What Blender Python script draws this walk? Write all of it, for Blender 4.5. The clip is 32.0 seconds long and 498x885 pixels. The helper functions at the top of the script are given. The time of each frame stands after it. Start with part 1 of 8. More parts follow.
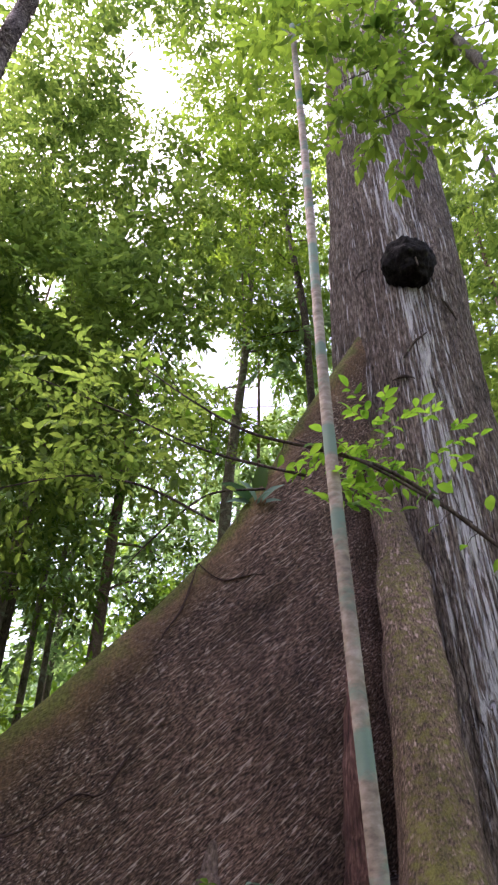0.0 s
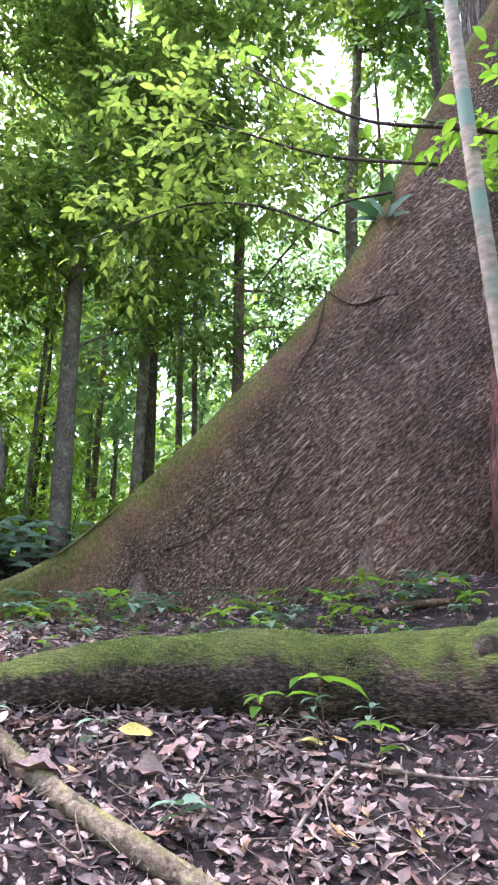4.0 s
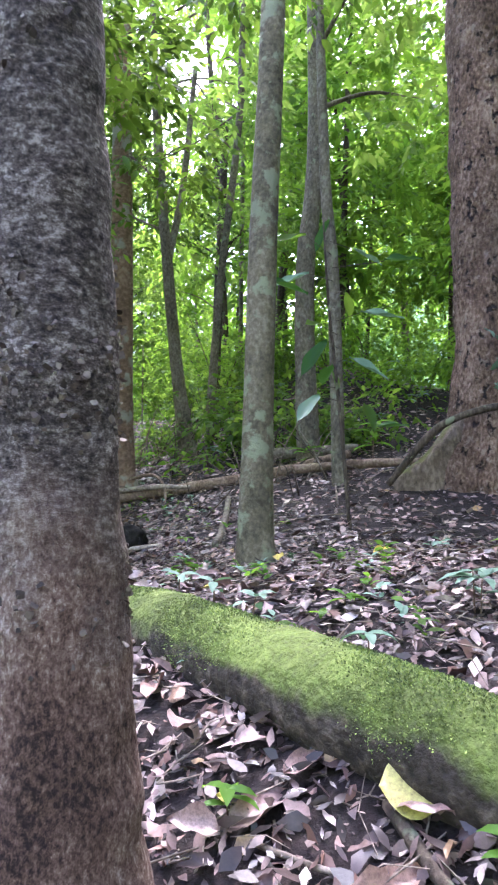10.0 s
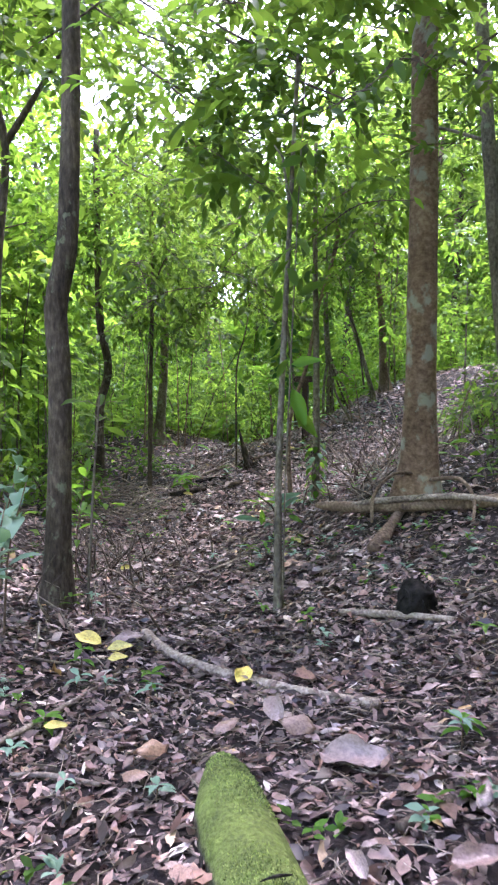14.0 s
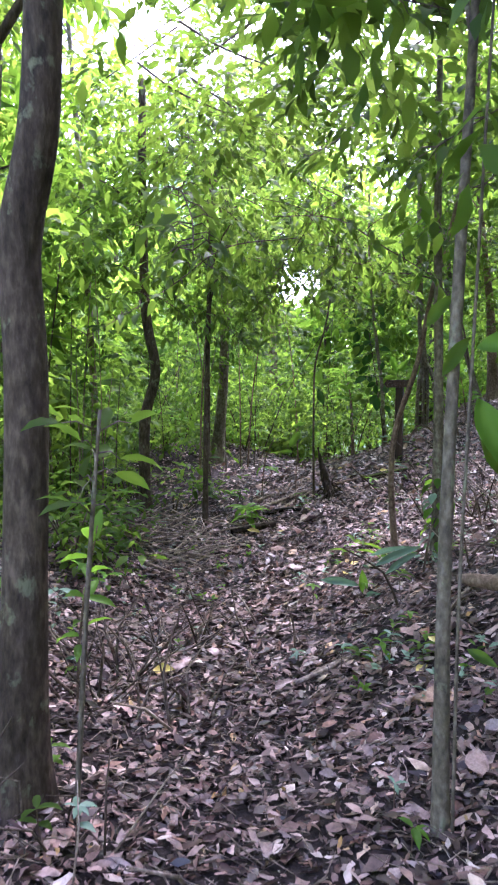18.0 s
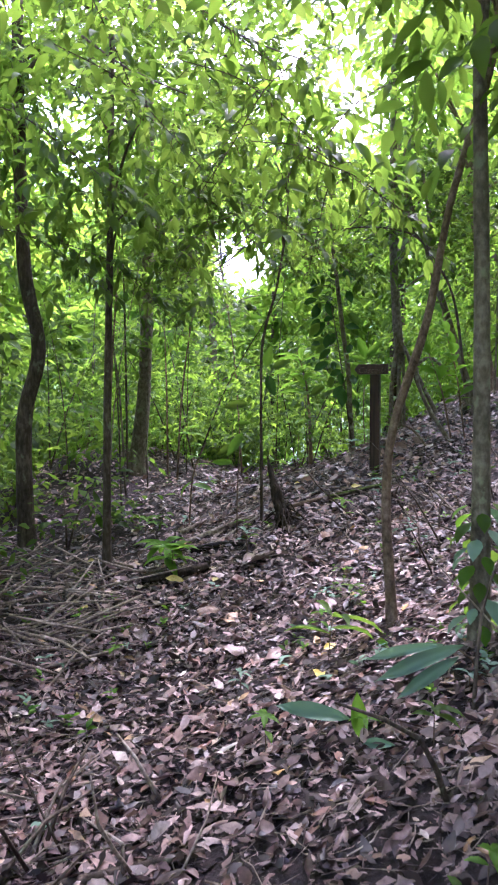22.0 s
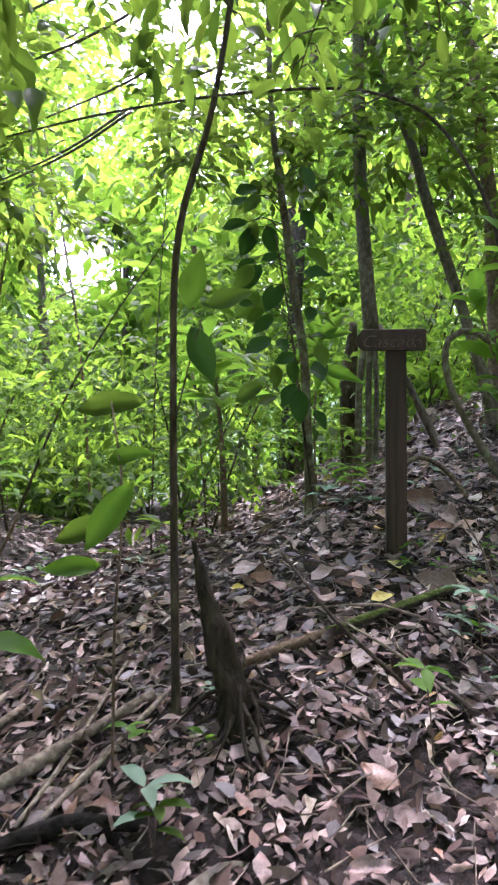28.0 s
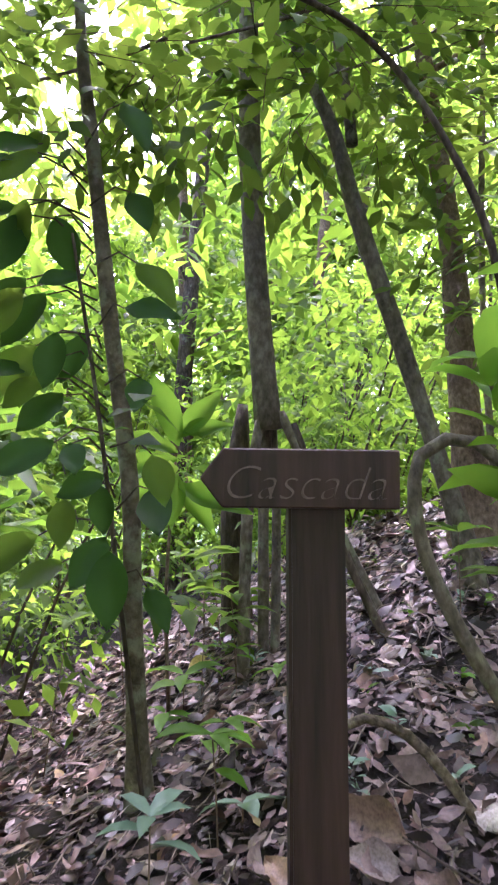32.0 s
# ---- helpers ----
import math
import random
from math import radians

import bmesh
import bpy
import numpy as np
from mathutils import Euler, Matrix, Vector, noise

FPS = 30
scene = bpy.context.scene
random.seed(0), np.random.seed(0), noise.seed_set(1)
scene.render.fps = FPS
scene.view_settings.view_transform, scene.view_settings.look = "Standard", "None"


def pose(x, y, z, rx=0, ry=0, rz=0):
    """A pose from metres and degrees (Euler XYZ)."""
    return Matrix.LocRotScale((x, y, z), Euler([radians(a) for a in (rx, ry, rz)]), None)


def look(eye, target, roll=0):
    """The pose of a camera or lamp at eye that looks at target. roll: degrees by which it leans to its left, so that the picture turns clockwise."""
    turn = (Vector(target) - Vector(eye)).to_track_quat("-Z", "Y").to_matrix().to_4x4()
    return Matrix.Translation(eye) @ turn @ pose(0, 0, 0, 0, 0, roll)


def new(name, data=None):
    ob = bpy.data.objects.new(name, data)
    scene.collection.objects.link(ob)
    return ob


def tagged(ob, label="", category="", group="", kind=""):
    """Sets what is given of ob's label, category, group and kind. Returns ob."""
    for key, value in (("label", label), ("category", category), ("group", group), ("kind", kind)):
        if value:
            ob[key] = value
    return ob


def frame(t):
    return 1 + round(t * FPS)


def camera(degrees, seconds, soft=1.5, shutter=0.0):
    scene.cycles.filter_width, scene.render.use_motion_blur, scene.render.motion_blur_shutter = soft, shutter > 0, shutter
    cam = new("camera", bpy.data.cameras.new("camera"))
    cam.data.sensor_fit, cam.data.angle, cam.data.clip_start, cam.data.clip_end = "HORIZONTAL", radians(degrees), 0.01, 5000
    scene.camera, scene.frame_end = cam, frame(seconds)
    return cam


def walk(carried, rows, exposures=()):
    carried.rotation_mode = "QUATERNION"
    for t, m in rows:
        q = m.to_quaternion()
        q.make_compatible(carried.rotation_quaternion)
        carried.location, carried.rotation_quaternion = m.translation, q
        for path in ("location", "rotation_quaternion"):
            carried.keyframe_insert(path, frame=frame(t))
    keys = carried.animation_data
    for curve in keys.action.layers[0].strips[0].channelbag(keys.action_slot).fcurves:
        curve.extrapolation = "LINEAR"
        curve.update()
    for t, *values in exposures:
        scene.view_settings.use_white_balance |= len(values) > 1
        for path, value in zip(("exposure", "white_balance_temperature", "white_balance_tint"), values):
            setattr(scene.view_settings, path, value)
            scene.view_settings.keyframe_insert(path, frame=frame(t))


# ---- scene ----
cam = camera(39.5, 32.0, 2.1, 0.25)
METRES, EYE, TILT, LEAN, TURN = 16.5, 1.5, 39.35, -0.67, -90.0
ROWS = [
    (0.0, 0.0, 0.0, 0.0, 0.0, 0.0, -0.0),
    (0.5, -0.0, -0.0002, -0.0015, 2.18, -2.54, 1.87),
    (1.0, -0.0, 0.0006, -0.0035, 3.86, -5.43, 3.37),
    (1.5, 0.0004, 0.001, -0.0047, 5.02, -8.07, 4.41),
    (2.0, 0.0001, 0.0016, -0.0067, 5.94, -10.44, 5.24),
    (2.5, -0.0, 0.0021, -0.0092, 6.83, -13.48, 6.06),
    (3.0, 0.0002, 0.003, -0.0112, 7.72, -16.57, 6.93),
    (3.5, 0.001, 0.0046, -0.0121, 8.47, -18.81, 7.66),
    (5.5, -0.0111, 0.0383, -0.0299, 12.06, -21.47, 10.87),
    (6.0, -0.0077, 0.0509, -0.0319, 15.43, -20.76, 13.48),
    (6.5, -0.0115, 0.0626, -0.0397, 20.0, -19.56, 16.8),
    (7.0, -0.0159, 0.0749, -0.0444, 25.97, -18.11, 20.86),
    (7.5, -0.0151, 0.082, -0.0523, 32.75, -17.57, 25.02),
    (8.0, -0.0093, 0.0915, -0.0551, 44.33, -15.24, 30.84),
    (8.5, -0.0143, 0.0969, -0.0586, 53.8, -12.9, 34.16),
    (9.0, -0.0273, 0.1064, -0.06, 60.77, -10.08, 36.07),
    (9.5, -0.0361, 0.1169, -0.0561, 64.96, -9.04, 37.07),
    (10.0, -0.0456, 0.1224, -0.0609, 69.21, -8.22, 37.93),
    (10.5, -0.054, 0.1374, -0.0596, 77.47, -3.9, 39.05),
    (11.0, -0.066, 0.1454, -0.0575, 86.3, -1.31, 39.5),
    (11.5, -0.0823, 0.1506, -0.054, 90.52, -0.48, 39.49),
    (12.0, -0.0963, 0.1564, -0.0547, 92.28, -1.03, 39.5),
    (12.5, -0.1069, 0.1667, -0.0529, 94.48, 0.09, 39.39),
    (13.0, -0.1149, 0.1687, -0.0479, 97.49, 2.11, 39.03),
    (13.5, -0.1265, 0.1713, -0.0463, 100.49, 4.15, 38.69),
    (14.0, -0.1373, 0.1783, -0.0418, 104.24, 6.87, 38.13),
    (14.5, -0.1501, 0.1762, -0.038, 108.6, 9.89, 37.3),
    (15.0, -0.164, 0.1734, -0.0317, 111.27, 11.68, 36.68),
    (15.5, -0.1816, 0.168, -0.0285, 112.42, 12.42, 36.46),
    (17.5, -0.2556, 0.1536, -0.0114, 110.79, 11.39, 37.07),
    (18.0, -0.2771, 0.1474, -0.0083, 110.35, 11.15, 37.15),
    (18.5, -0.2989, 0.1444, -0.0056, 109.43, 10.65, 37.43),
    (19.0, -0.3195, 0.1435, -0.0028, 107.22, 9.37, 37.91),
    (19.5, -0.3376, 0.1409, 0.0009, 105.89, 8.57, 38.08),
    (20.0, -0.3573, 0.1372, 0.0038, 105.16, 8.14, 38.2),
    (20.5, -0.3747, 0.1349, 0.0041, 104.81, 8.02, 38.27),
    (21.0, -0.3938, 0.1298, 0.0036, 104.75, 8.04, 38.23),
    (21.5, -0.415, 0.1247, 0.0056, 104.79, 8.06, 38.25),
    (22.0, -0.436, 0.1213, 0.0094, 104.85, 8.13, 38.24),
    (22.5, -0.4548, 0.1147, 0.0137, 104.97, 8.43, 38.21),
    (23.0, -0.4742, 0.1079, 0.0182, 105.18, 8.95, 38.11),
    (23.5, -0.4952, 0.1011, 0.0221, 105.34, 9.3, 38.02),
    (24.0, -0.5147, 0.0936, 0.0264, 105.57, 9.79, 37.97),
    (24.5, -0.5368, 0.087, 0.0312, 105.8, 10.42, 37.9),
    (26.5, -0.621, 0.0668, 0.0477, 100.17, 7.95, 38.37),
    (27.0, -0.6411, 0.066, 0.0502, 96.18, 5.47, 38.81),
    (27.5, -0.6617, 0.0679, 0.0517, 92.08, 2.84, 39.19),
    (28.0, -0.6824, 0.0728, 0.0507, 87.59, -0.08, 39.43),
    (28.5, -0.7026, 0.0769, 0.0502, 85.03, -1.63, 39.45),
    (29.0, -0.7227, 0.0811, 0.0513, 83.23, -2.57, 39.35),
    (29.5, -0.7437, 0.0896, 0.0504, 81.48, -3.4, 39.3),
    (30.0, -0.7616, 0.0939, 0.0521, 80.29, -3.52, 39.22),
    (30.5, -0.7777, 0.0993, 0.0533, 79.21, -3.08, 39.07),
    (31.0, -0.7935, 0.1084, 0.0522, 78.42, -2.5, 38.98),
    (31.5, -0.8068, 0.1136, 0.0528, 78.11, -1.52, 38.85),
    (32.0, -0.8202, 0.118, 0.0542, 78.03, -0.32, 38.74),
]
walk(cam, [(t, pose(0, 0, EYE, TILT, LEAN, TURN) @ pose(METRES * x, METRES * y, METRES * z, 90 + pitch, roll, yaw)) for t, x, y, z, yaw, pitch, roll in ROWS],
     exposures=[(0.0, 2.5, 6400, 36), (1.0, 2.99, 6150, 41), (2.0, 3.26, 5950, 44), (3.0, 3.42, 5850, 37), (6.0, 3.57, 5750, 20), (8.0, 3.6, 5500, 24), (10.0, 3.74, 5500, 27), (12.0, 3.58, 5750, 20), (13.0, 3.67, 5700, 24), (15.0, 3.77, 5500, 31), (20.0, 3.77, 5400, 37), (24.0, 3.7, 5500, 37), (28.0, 3.87, 5650, 33), (30.0, 4.12, 5600, 37), (32.0, 4.35, 5650, 47)])

# ---- daylight: bright hazy sky above the canopy ----
world = bpy.data.worlds.new("sky")
scene.world = world
world.use_nodes = True
wn, wl = world.node_tree.nodes, world.node_tree.links
sky = wn.new("ShaderNodeTexSky")
sky.sky_type, sky.sun_disc = "NISHITA", False
sky.sun_elevation, sky.sun_rotation, sky.air_density, sky.dust_density, sky.ozone_density = radians(62), radians(20), 1.0, 4.0, 1.0
haze = wn.new("ShaderNodeHueSaturation")
haze.inputs["Saturation"].default_value = 0.85
wl.new(sky.outputs[0], haze.inputs["Color"])
wl.new(haze.outputs[0], wn["Background"].inputs[0])
wn["Background"].inputs[1].default_value = 0.15
sun = new("sun", bpy.data.lights.new("sun", "SUN"))
sun.data.energy, sun.data.angle, sun.data.color = 1.5, radians(25), (1.0, 0.95, 0.86)
sun.matrix_world = look((0, 0, 30), (-4.8, -13.2, 3.6))

# ---- materials ----
def nodes_of(name):
    m = bpy.data.materials.new(name)
    m.use_nodes = True
    nt = m.node_tree
    return m, nt, nt.nodes["Principled BSDF"]


def tex(nt, scale, stretch=(1, 1, 1), detail=4.0, kind="noise", rough=0.6, turn=(0, 0, 0)):
    co = nt.nodes.new("ShaderNodeTexCoord")
    mp = nt.nodes.new("ShaderNodeMapping")
    mp.vector_type = "TEXTURE"
    mp.inputs["Scale"].default_value, mp.inputs["Rotation"].default_value = [1 / k for k in stretch], turn
    nt.links.new(co.outputs["Object"], mp.inputs["Vector"])
    if kind == "voronoi":
        n = nt.nodes.new("ShaderNodeTexVoronoi")
        n.inputs["Scale"].default_value = scale
        out = n.outputs["Distance"]
    elif kind == "wave":
        n = nt.nodes.new("ShaderNodeTexWave")
        n.inputs["Scale"].default_value, n.inputs["Distortion"].default_value = scale, 6.0
        n.inputs["Detail"].default_value, n.inputs["Detail Scale"].default_value = 3.0, 1.5
        out = n.outputs["Fac"]
    else:
        n = nt.nodes.new("ShaderNodeTexNoise")
        n.inputs["Scale"].default_value, n.inputs["Detail"].default_value, n.inputs["Roughness"].default_value = scale, detail, rough
        out = n.outputs["Fac"]
    nt.links.new(mp.outputs["Vector"], n.inputs["Vector"])
    return out


def ramp(nt, fac, stops):
    r = nt.nodes.new("ShaderNodeValToRGB")
    e = r.color_ramp.elements
    while len(e) < len(stops):
        e.new(0.5)
    for el, (p, c) in zip(e, stops):
        el.position, el.color = p, (*c, 1) if len(c) == 3 else c
    nt.links.new(fac, r.inputs["Fac"])
    return r.outputs["Color"]


def mix(nt, fac, a, b, blend="MIX"):
    n = nt.nodes.new("ShaderNodeMix")
    n.data_type, n.blend_type = "RGBA", blend
    for sock, v in ((n.inputs["Factor"], fac), (n.inputs["A"], a), (n.inputs["B"], b)):
        if hasattr(v, "is_linked"):
            nt.links.new(v, sock)
        elif isinstance(v, tuple):
            sock.default_value = (*v, 1)
        else:
            sock.default_value = v
    return n.outputs["Result"]


def maths(nt, op, a, b):
    n = nt.nodes.new("ShaderNodeMath")
    n.operation = op
    for sock, v in zip(n.inputs, (a, b)):
        if hasattr(v, "is_linked"):
            nt.links.new(v, sock)
        else:
            sock.default_value = v
    return n.outputs[0]


def bump(nt, bsdf, height, strength, distance):
    b = nt.nodes.new("ShaderNodeBump")
    b.inputs["Strength"].default_value, b.inputs["Distance"].default_value = strength, distance
    nt.links.new(height, b.inputs["Height"])
    nt.links.new(b.outputs["Normal"], bsdf.inputs["Normal"])


def upward(nt, lo, hi):
    g = nt.nodes.new("ShaderNodeNewGeometry")
    s = nt.nodes.new("ShaderNodeSeparateXYZ")
    nt.links.new(g.outputs["Normal"], s.inputs[0])
    r = nt.nodes.new("ShaderNodeMapRange")
    nt.links.new(s.outputs["Z"], r.inputs["Value"])
    r.inputs["From Min"].default_value, r.inputs["From Max"].default_value = lo, hi
    return r.outputs["Result"]


def bark(name, dark, mid, pale, scale=9.0, stretch=(1, 1, 0.25), relief=0.02, lichen=None, lichen_at=0.6, moss=None, moss_from=0.0, rough=0.9, turn=(0, 0, 0), pits=0.0, streak=None, span=0.15, lichen_stretch=(1, 1, 0.7), fissure=0.0, fissure_stretch=(1, 1, 0.1), tone=0.35, broad_share=0.38, pit_stretch=(1, 1, 0.55), lichen_turn=(0, 0, 0), crest=None):
    m, nt, p = nodes_of(name)
    fine = tex(nt, scale * 3, stretch, 6.0, turn=turn)
    broad = tex(nt, scale * 0.35, (1, 1, 0.6), 3.0)
    both = maths(nt, "ADD", maths(nt, "MULTIPLY", fine, 1 - broad_share), maths(nt, "MULTIPLY", broad, broad_share))
    col = ramp(nt, both, [(0.5 - span, dark), (0.5, mid), (0.5 + span * 1.07, pale)])
    if lichen:
        spread = tex(nt, scale * 0.8, lichen_stretch, 5.0, turn=lichen_turn)
        if streak:
            co = nt.nodes.new("ShaderNodeTexCoord")
            xyz = nt.nodes.new("ShaderNodeSeparateXYZ")
            nt.links.new(co.outputs["Object"], xyz.inputs[0])
            off = maths(nt, "ABSOLUTE", maths(nt, "SUBTRACT", xyz.outputs["Y"], streak[0]), 0.0)
            spread = maths(nt, "ADD", spread, maths(nt, "MULTIPLY", maths(nt, "MAXIMUM", maths(nt, "SUBTRACT", 1.0, maths(nt, "DIVIDE", off, streak[1])), 0.0), 0.17))
        spots = ramp(nt, spread, [(lichen_at, (0, 0, 0)), (lichen_at + 0.07, (1, 1, 1))])
        col = mix(nt, spots, col, lichen)
    if moss:
        edge = maths(nt, "ADD", upward(nt, moss_from - 0.5, moss_from + 0.5), maths(nt, "MULTIPLY", tex(nt, scale * 0.7, (1, 1, 1), 5.0), 1.2))
        cover = ramp(nt, maths(nt, "MULTIPLY", edge, 0.6), [(0.54, (0, 0, 0)), (0.72, (1, 1, 1))])
        green = ramp(nt, maths(nt, "ADD", maths(nt, "MULTIPLY", tex(nt, 70.0, (1, 1, 1), 5.0), 0.5), maths(nt, "MULTIPLY", tex(nt, 7.0, (1, 1, 1), 3.0), 0.5)), [(0.36, tuple(c * 0.35 for c in moss)), (0.62, moss)])
        col = mix(nt, cover, col, green)
    if crest:
        below = nt.nodes.new("ShaderNodeAttribute")
        below.attribute_name = "crest"
        uneven = maths(nt, "ADD", below.outputs["Fac"], maths(nt, "MULTIPLY", maths(nt, "SUBTRACT", tex(nt, 2.6, (1, 1, 1), 5.0), 0.5), 0.9))
        grain = ramp(nt, tex(nt, 40.0, (1, 1, 0.6), 5.0), [(0.3, (0.35, 0.35, 0.35)), (0.65, (1, 1, 1))])
        for reach, colour in zip((0.75, 0.3), crest):
            band = ramp(nt, maths(nt, "DIVIDE", uneven, reach), [(0.35, (0.85, 0.85, 0.85)), (1.0, (0, 0, 0))])
            col = mix(nt, band, col, mix(nt, 1.0, colour, grain, "MULTIPLY"))
    crack = None
    if fissure:
        for size, width in ((fissure, 0.045), (fissure * 2.6, 0.03)):
            n = maths(nt, "ABSOLUTE", maths(nt, "SUBTRACT", tex(nt, size, fissure_stretch, 2.0, rough=0.5), 0.5), 0.0)
            mr = nt.nodes.new("ShaderNodeMapRange")
            nt.links.new(n, mr.inputs["Value"])
            mr.inputs["From Max"].default_value = width
            crack = maths(nt, "MINIMUM", crack, mr.outputs["Result"]) if crack else mr.outputs["Result"]
        col = mix(nt, crack, mix(nt, 0.45, col, tuple(c * 0.7 for c in dark)), col)
    if tone:
        wide = ramp(nt, tex(nt, 0.9, (1, 1, 0.7), 3.0), [(0.3, (1 - tone,) * 3), (0.66, (1, 1, 1))])
        col = mix(nt, 1.0, col, wide, "MULTIPLY")
    nt.links.new(col, p.inputs["Base Color"])
    p.inputs["Roughness"].default_value = rough
    p.inputs["Specular IOR Level"].default_value = 0.25
    h = maths(nt, "ADD", fine, maths(nt, "MULTIPLY", tex(nt, scale, stretch, 3.0, turn=turn), 1.2))
    if pits:
        v = nt.nodes.new("ShaderNodeMapRange")
        nt.links.new(tex(nt, scale * 0.9, pit_stretch, 3.0, rough=0.65), v.inputs["Value"])
        v.inputs["From Min"].default_value, v.inputs["From Max"].default_value = 0.35, 0.42
        h = maths(nt, "ADD", h, maths(nt, "MULTIPLY", v.outputs["Result"], pits))
        col = mix(nt, v.outputs["Result"], (0.025, 0.016, 0.014), col)
        nt.links.new(col, p.inputs["Base Color"])
    if crack:
        h = maths(nt, "ADD", h, maths(nt, "MULTIPLY", crack, 1.1))
    bump(nt, p, h, 0.9, relief)
    return m


def two_zone_bark(name):
    """Wrinkled grey bark above, smoother stained reddish-brown bark towards the foot."""
    m, nt, p = nodes_of(name)
    co = nt.nodes.new("ShaderNodeTexCoord")
    xyz = nt.nodes.new("ShaderNodeSeparateXYZ")
    nt.links.new(co.outputs["Object"], xyz.inputs[0])
    edge = maths(nt, "ADD", xyz.outputs["Z"], maths(nt, "MULTIPLY", tex(nt, 5.0, (1, 1, 0.6), 4.0), 0.9))
    zone = nt.nodes.new("ShaderNodeMapRange")
    nt.links.new(edge, zone.inputs["Value"])
    zone.inputs["From Min"].default_value, zone.inputs["From Max"].default_value = 1.25, 1.6
    zone = zone.outputs["Result"]
    wrinkle = tex(nt, 30.0, (0.75, 0.75, 1.7), 7.0, rough=0.75)
    flakes = tex(nt, 80.0, (0.9, 0.9, 1.2), 6.0, rough=0.85)
    grain = tex(nt, 110.0, (1, 1, 0.65), 7.0, rough=0.85)
    stain = tex(nt, 6.0, (1, 1, 0.35), 4.0)
    upper = ramp(nt, maths(nt, "ADD", maths(nt, "MULTIPLY", wrinkle, 0.36), maths(nt, "MULTIPLY", flakes, 0.64)), [(0.42, (0.026, 0.018, 0.015)), (0.475, (0.13, 0.097, 0.08)), (0.525, (0.27, 0.21, 0.178)), (0.58, (0.72, 0.62, 0.55))])
    pale = ramp(nt, tex(nt, 3.2, (1, 1, 1.2), 4.0), [(0.52, (0.75, 0.73, 0.72)), (0.66, (1.3, 1.3, 1.3))])
    upper = mix(nt, 1.0, upper, pale, "MULTIPLY")
    lower = ramp(nt, maths(nt, "ADD", maths(nt, "MULTIPLY", grain, 0.6), maths(nt, "MULTIPLY", stain, 0.4)), [(0.41, (0.03, 0.016, 0.016)), (0.47, (0.145, 0.08, 0.06)), (0.53, (0.28, 0.18, 0.14)), (0.6, (0.66, 0.53, 0.45))])
    nt.links.new(mix(nt, zone, lower, upper), p.inputs["Base Color"])
    p.inputs["Roughness"].default_value, p.inputs["Specular IOR Level"].default_value = 0.88, 0.25
    rise = maths(nt, "ADD", maths(nt, "MULTIPLY", maths(nt, "ADD", maths(nt, "MULTIPLY", wrinkle, 2.2), flakes), zone), maths(nt, "MULTIPLY", grain, 0.5))
    bump(nt, p, rise, 1.0, 0.03)
    return m


def foliage(name, lo, hi, through_lo, through_hi, share=0.45, rough=0.42):
    m, nt, p = nodes_of(name)
    g = nt.nodes.new("ShaderNodeNewGeometry")
    blotch = tex(nt, 0.7, (1, 1, 1), 3.0)
    info = nt.nodes.new("ShaderNodeObjectInfo")
    v = maths(nt, "ADD", maths(nt, "MULTIPLY", g.outputs["Random Per Island"], 0.38), maths(nt, "ADD", maths(nt, "MULTIPLY", blotch, 0.62), maths(nt, "MULTIPLY", info.outputs["Random"], 0.2)))
    nt.links.new(ramp(nt, v, [(0.28, lo), (0.88, hi)]), p.inputs["Base Color"])
    p.inputs["Roughness"].default_value, p.inputs["Specular IOR Level"].default_value = rough, 0.12
    t = nt.nodes.new("ShaderNodeBsdfTranslucent")
    nt.links.new(ramp(nt, v, [(0.28, through_lo), (0.88, through_hi)]), t.inputs["Color"])
    ms = nt.nodes.new("ShaderNodeMixShader")
    ms.inputs[0].default_value = share
    nt.links.new(p.outputs[0], ms.inputs[1])
    nt.links.new(t.outputs[0], ms.inputs[2])
    nt.links.new(ms.outputs[0], nt.nodes["Material Output"].inputs["Surface"])
    return m


def island_colours(name, stops, rough=0.5, grain=40.0, patchy=False, sheen=0.5):
    """Dead leaves and chips: one colour a piece, with veins and blotches."""
    m, nt, p = nodes_of(name)
    g = nt.nodes.new("ShaderNodeNewGeometry")
    info = nt.nodes.new("ShaderNodeObjectInfo")
    col = ramp(nt, maths(nt, "FRACT", maths(nt, "ADD", g.outputs["Random Per Island"], info.outputs["Random"]), 0.0), stops)
    blot = ramp(nt, tex(nt, grain, (1, 1, 1), 5.0, rough=0.7), [(0.34, (0.3, 0.26, 0.25)), (0.6, (1, 1, 1))])
    col = mix(nt, 0.8, col, blot, "MULTIPLY")
    # broad noise darkens the pieces in patches
    if patchy:
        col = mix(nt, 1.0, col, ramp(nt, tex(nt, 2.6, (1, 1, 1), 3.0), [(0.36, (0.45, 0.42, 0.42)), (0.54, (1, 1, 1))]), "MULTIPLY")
    nt.links.new(col, p.inputs["Base Color"])
    p.inputs["Roughness"].default_value, p.inputs["Specular IOR Level"].default_value = rough, sheen
    bump(nt, p, tex(nt, grain * 3, (1, 1, 1), 3.0), 0.4, 0.002)
    return m


def plain(name, a, b, scale=20.0, rough=0.8, stretch=(1, 1, 1), relief=0.004, spec=0.3):
    m, nt, p = nodes_of(name)
    f = tex(nt, scale, stretch, 5.0)
    nt.links.new(ramp(nt, f, [(0.32, a), (0.68, b)]), p.inputs["Base Color"])
    p.inputs["Roughness"].default_value, p.inputs["Specular IOR Level"].default_value = rough, spec
    bump(nt, p, f, 0.6, relief)
    return m


